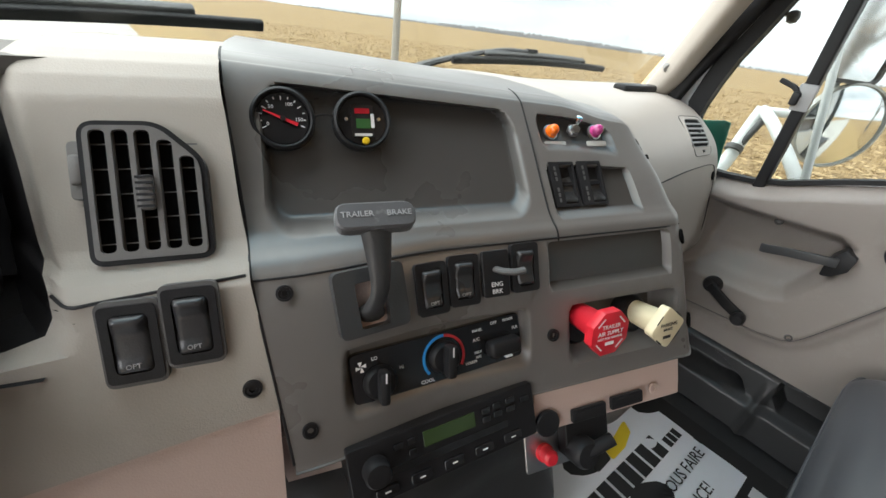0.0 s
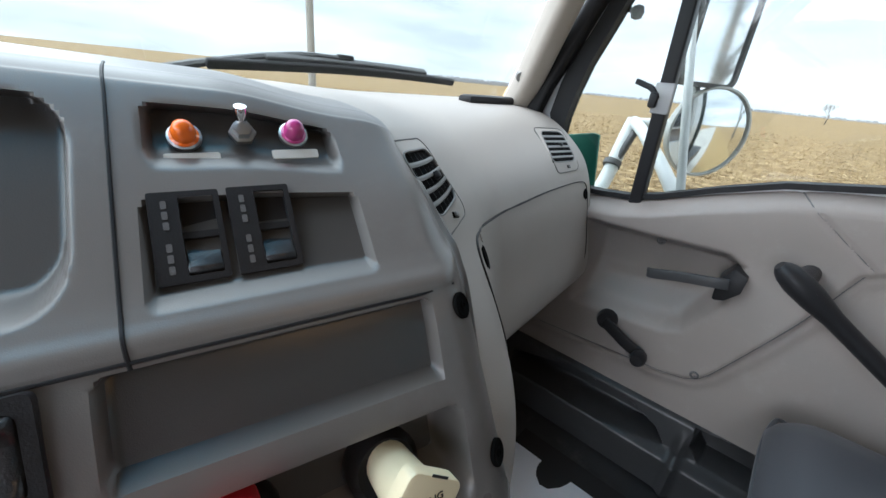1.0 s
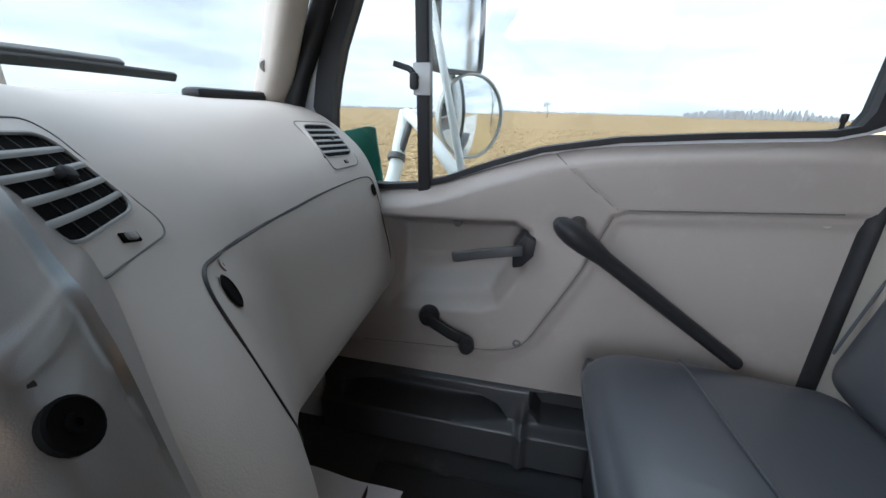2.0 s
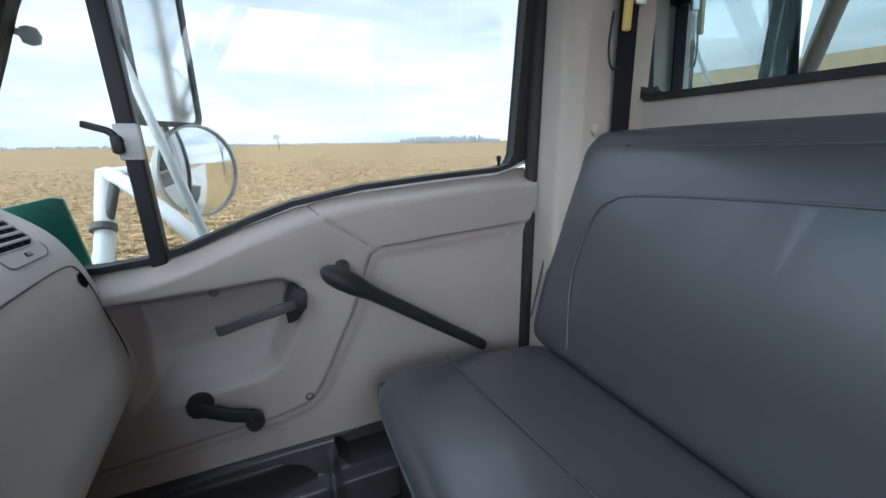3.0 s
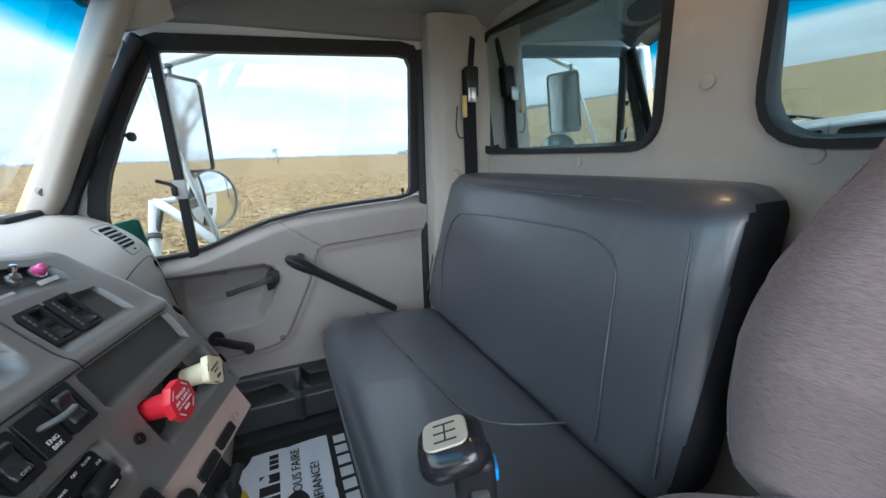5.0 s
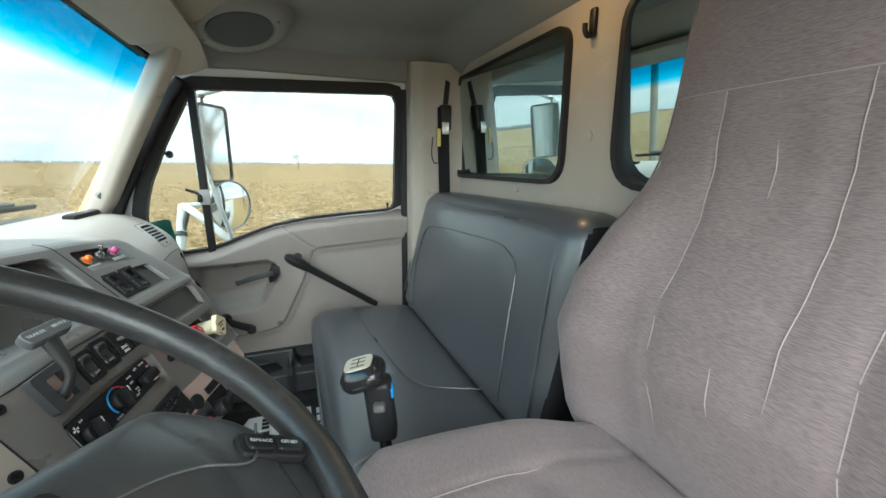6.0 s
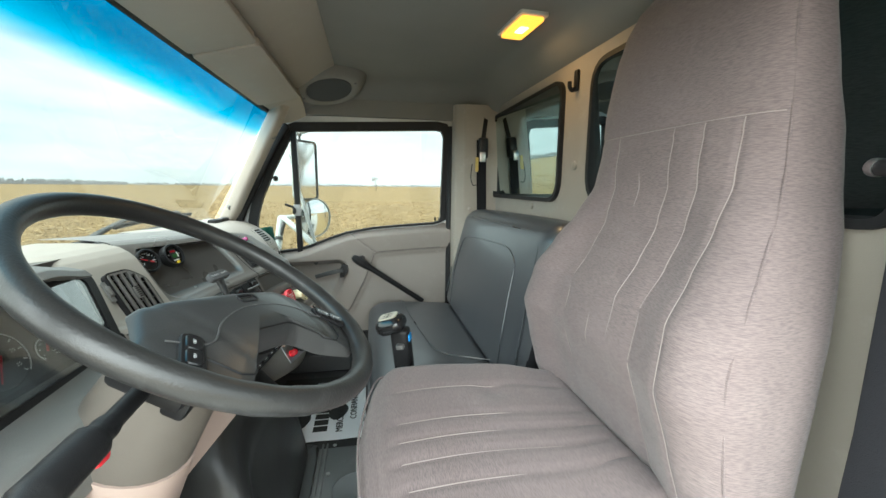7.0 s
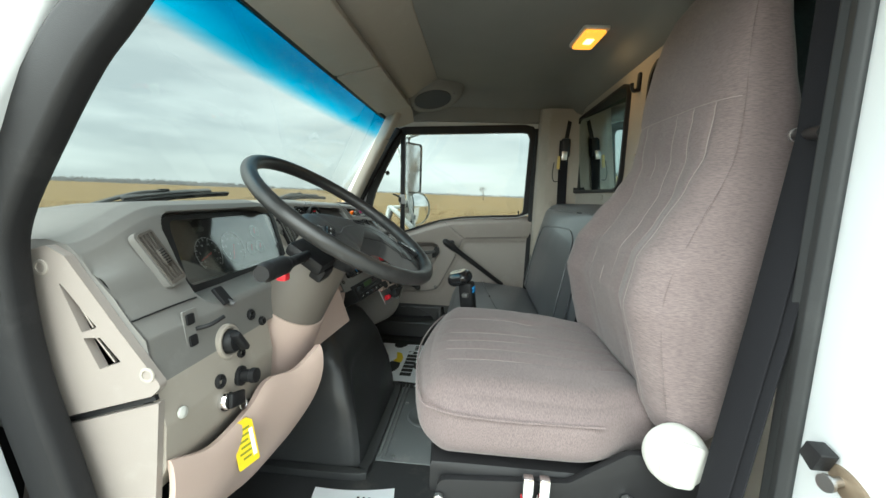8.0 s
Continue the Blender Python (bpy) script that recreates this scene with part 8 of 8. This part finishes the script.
# road beside the field
def plain(x0, x1, y0, y1, z, mat, nm, label, cat):
    return tagged(part(nm, rbox((x0, y0, z - 0.02), (x1, y1, z), 0), mat), label, cat, kind="structure")


# pale tone added as a reflector that bounces light through the open door
BOUNCE_GROUND = surface("pale_bounce_ground", (0.34, 0.32, 0.285), 0.9, grain=0.8, grain_size=60, mottle=0.25, mottle_size=0.8)
plain(-6.5, 1.3, -300, 300, GROUND_Z + 0.03, BOUNCE_GROUND, "road", "road beside the field, made pale to bounce light into the cab", "road")
VERGE = surface("dry_grass", (0.27, 0.19, 0.09), 0.95, grain=1.0, grain_size=40, mottle=0.35, mottle_size=3, wear=(0.33, 0.15, 0.075), wear_amount=0.6, wear_size=1.5, specular=0.1)
plain(1.3, 4.6, -300, 300, GROUND_Z + 0.015, VERGE, "verge", "dry reddish roadside grass", "verge")

# corn stubble
random.seed(5)
verts, faces = [], []


def blade(x, y, h, lean_x, lean_y, w):
    a = random.random() * math.pi
    dx, dy = math.cos(a) * w, math.sin(a) * w
    i = len(verts)
    z = GROUND_Z
    verts.extend([(x - dx, y - dy, z), (x + dx, y + dy, z), (x + lean_x, y + lean_y, z + h), (x - dy, y + dx, z)])
    faces.extend([(i, i + 1, i + 2), (i + 1, i + 3, i + 2), (i + 3, i, i + 2)])


def leaf(x, y, l, a, z):
    w = 0.012 + 0.018 * random.random()
    ca, sa = math.cos(a), math.sin(a)
    i = len(verts)
    verts.extend([(x - sa * w, y + ca * w, z), (x + sa * w, y - ca * w, z), (x + ca * l * 0.6 + sa * w, y + sa * l * 0.6 - ca * w, z + 0.05 * random.random()), (x + ca * l, y + sa * l, z + 0.02)])
    faces.extend([(i, i + 1, i + 2), (i, i + 2, i + 3)])


for k in range(70000):
    r = 3.5 + 50 * random.random() ** 1.6
    a = random.uniform(-1.25, 1.35)
    x, y = r * math.cos(a) + 1.0, r * math.sin(a)
    if x < 4.4:
        continue
    x = round((x + 0.0) / 0.76) * 0.76 + random.gauss(0, 0.06) if random.random() < 0.55 else x
    if random.random() < 0.35:
        blade(x, y, random.uniform(0.10, 0.32), random.gauss(0, 0.06), random.gauss(0, 0.06), 0.014)
    else:
        leaf(x, y, random.uniform(0.15, 0.5), random.random() * 6.28, GROUND_Z + random.uniform(0.01, 0.08))
me = bpy.data.meshes.new("corn_stubble")
me.from_pydata(verts, [], faces)
STRAW = bpy.data.materials.new("straw")
STRAW.use_nodes = True
sn, sl = STRAW.node_tree.nodes, STRAW.node_tree.links
geo = sn.new("ShaderNodeNewGeometry")
rmp = sn.new("ShaderNodeValToRGB")
rmp.color_ramp.elements[0].color, rmp.color_ramp.elements[1].color = (0.16, 0.10, 0.045, 1), (0.52, 0.38, 0.20, 1)
sl.new(geo.outputs["Random Per Island"], rmp.inputs["Fac"])
sl.new(rmp.outputs["Color"], sn["Principled BSDF"].inputs["Base Color"])
sn["Principled BSDF"].inputs["Roughness"].default_value = 0.85
me.materials.append(STRAW)
tagged(new("corn_stubble", me), "cut corn stalks and husks scattered on the field", "stubble", kind="stuff")


# far woods on the horizon
def woods(name, a0, a1, dist, h0, h1, count, label):
    verts.clear(), faces.clear()
    bumps = [(random.uniform(2, 60), random.uniform(0, 6.28), random.uniform(0.01, 0.035)) for _ in range(14)]
    for k in range(count):
        share = random.random()
        a = radians(a0 + (a1 - a0) * share)
        d = dist * random.uniform(0.95, 1.08)
        level = 0.80 + sum(c * math.sin(f * share + p) for f, p, c in bumps)
        level *= 0.35 + 0.65 * ramp(min(share, 1 - share), 0.0, 0.25)
        h = (h0 + (h1 - h0) * max(0.0, min(1.0, level))) * (0.42 + 0.66 * random.random() ** 2)
        x, y = d * math.sin(a), d * math.cos(a)
        w = min(h, 6) * random.uniform(0.10, 0.20)
        i = len(verts)
        tx, ty = math.cos(a), -math.sin(a)
        n = 9
        for j in range(n):
            t = math.pi * j / (n - 1)
            rr = random.uniform(0.7, 1.1)
            verts.append((x + tx * w * math.cos(t) * rr, y + ty * w * math.cos(t) * rr, GROUND_Z + h * (0.45 + 0.55 * math.sin(t) * rr) * (1 if 0 < j < n - 1 else 0)))
        verts.append((x + 0.4 * w * math.sin(a), y + 0.4 * w * math.cos(a), GROUND_Z + h * 0.5))
        faces.extend([(i + j, i + j + 1, i + n) for j in range(n - 1)])
    me = bpy.data.meshes.new(name)
    me.from_pydata(verts, [], faces)
    me.materials.append(HAZED_WOODS)
    tagged(new(name, me), label, "woods", kind="stuff")


# the haze of distance is painted into the woods' pale grey
HAZED_WOODS = surface("hazed_bare_woods", (0.30, 0.305, 0.32), 1.0, mottle=0.2, mottle_size=0.05, specular=0.0)
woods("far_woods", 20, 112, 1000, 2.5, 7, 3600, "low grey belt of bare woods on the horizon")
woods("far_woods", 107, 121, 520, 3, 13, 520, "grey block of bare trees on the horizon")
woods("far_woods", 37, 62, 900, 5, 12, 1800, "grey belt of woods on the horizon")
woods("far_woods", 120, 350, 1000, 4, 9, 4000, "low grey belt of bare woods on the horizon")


# bare trees and poles
def bare_tree(name, place, height, seed, depth, label, fine=0.012):
    rnd = random.Random(seed)
    tr = thing(name, place, label, "tree")
    branches = []

    def grow(p, d, l, r, k):
        pts, rad = [p], [r]
        q = p.copy()
        dd = d.copy()
        for s in range(4):
            dd = (dd + Vector((rnd.gauss(0, 0.09), rnd.gauss(0, 0.09), rnd.gauss(0.03, 0.05)))).normalized()
            q = q + dd * l / 4
            pts.append(q.copy())
            rad.append(r * (1 - 0.13 * (s + 1)))
        branches.append((pts, rad, k))
        if k < depth:
            for c in range(rnd.choice((3, 3, 4))):
                at = rnd.choice((2, 3, 4, 4))
                side = Vector((rnd.gauss(0, 1), rnd.gauss(0, 1), rnd.gauss(0.2, 0.4))).normalized()
                nd = (dd * 0.75 + side * rnd.uniform(0.45, 0.85)).normalized()
                grow(pts[at], nd, l * rnd.uniform(0.58, 0.78), rad[at] * rnd.uniform(0.45, 0.65), k + 1)
    grow(Vector(place), Vector((0, 0, 1)), height * 0.33, height * 0.022, 0)
    trunk = [tube(p, r, 8) for p, r, k in branches if k == 0]
    limbs = [tube(p, r, 5) for p, r, k in branches if k == 1]
    twigs = [tube(p, [max(x, fine) for x in r], 3) for p, r, k in branches if k > 1]
    part("trunk", merged(*trunk), BARK, tr, "grey trunk")
    part("limbs", merged(*limbs), BARK, tr)
    part("crown", merged(*twigs), BARK, tr, "bare twigs")
    return tr


BARK = surface("grey_bark", (0.13, 0.115, 0.10), 0.95, grain=0.8, grain_size=30, mottle=0.25, specular=0.1)
bare_tree("bare_tree", (175.0, -3.0, GROUND_Z), 9.0, 5, 4, "small bare tree alone far out in the field", 0.022)
bare_tree("bare_tree", (7.5, -21.0, GROUND_Z), 13.0, 8, 4, "tall bare roadside tree behind the truck")
up_ = thing("utility_pole", (9.5, 15.9, GROUND_Z), "weathered grey utility pole beside the field", "utility pole")
part("pole", tube([(9.5, 15.9, GROUND_Z), (9.5, 15.9, 9.0)], [0.16, 0.12], 12), surface("grey_wood", (0.30, 0.28, 0.25), 0.9, mottle=0.2), up_)
part("crossarm", rbox((8.4, 15.84, 7.9), (10.6, 15.96, 8.05), 0.01), BARK, up_)
up2 = thing("utility_pole", (6.3, -16.0, GROUND_Z), "weathered grey utility pole behind the truck", "utility pole")
part("pole", tube([(6.3, -16.0, GROUND_Z), (6.3, -16.0, 9.0)], [0.16, 0.12], 12), BARK, up2)
part("crossarm", rbox((5.3, -16.06, 6.6), (7.3, -15.94, 6.75), 0.01), BARK, up2)
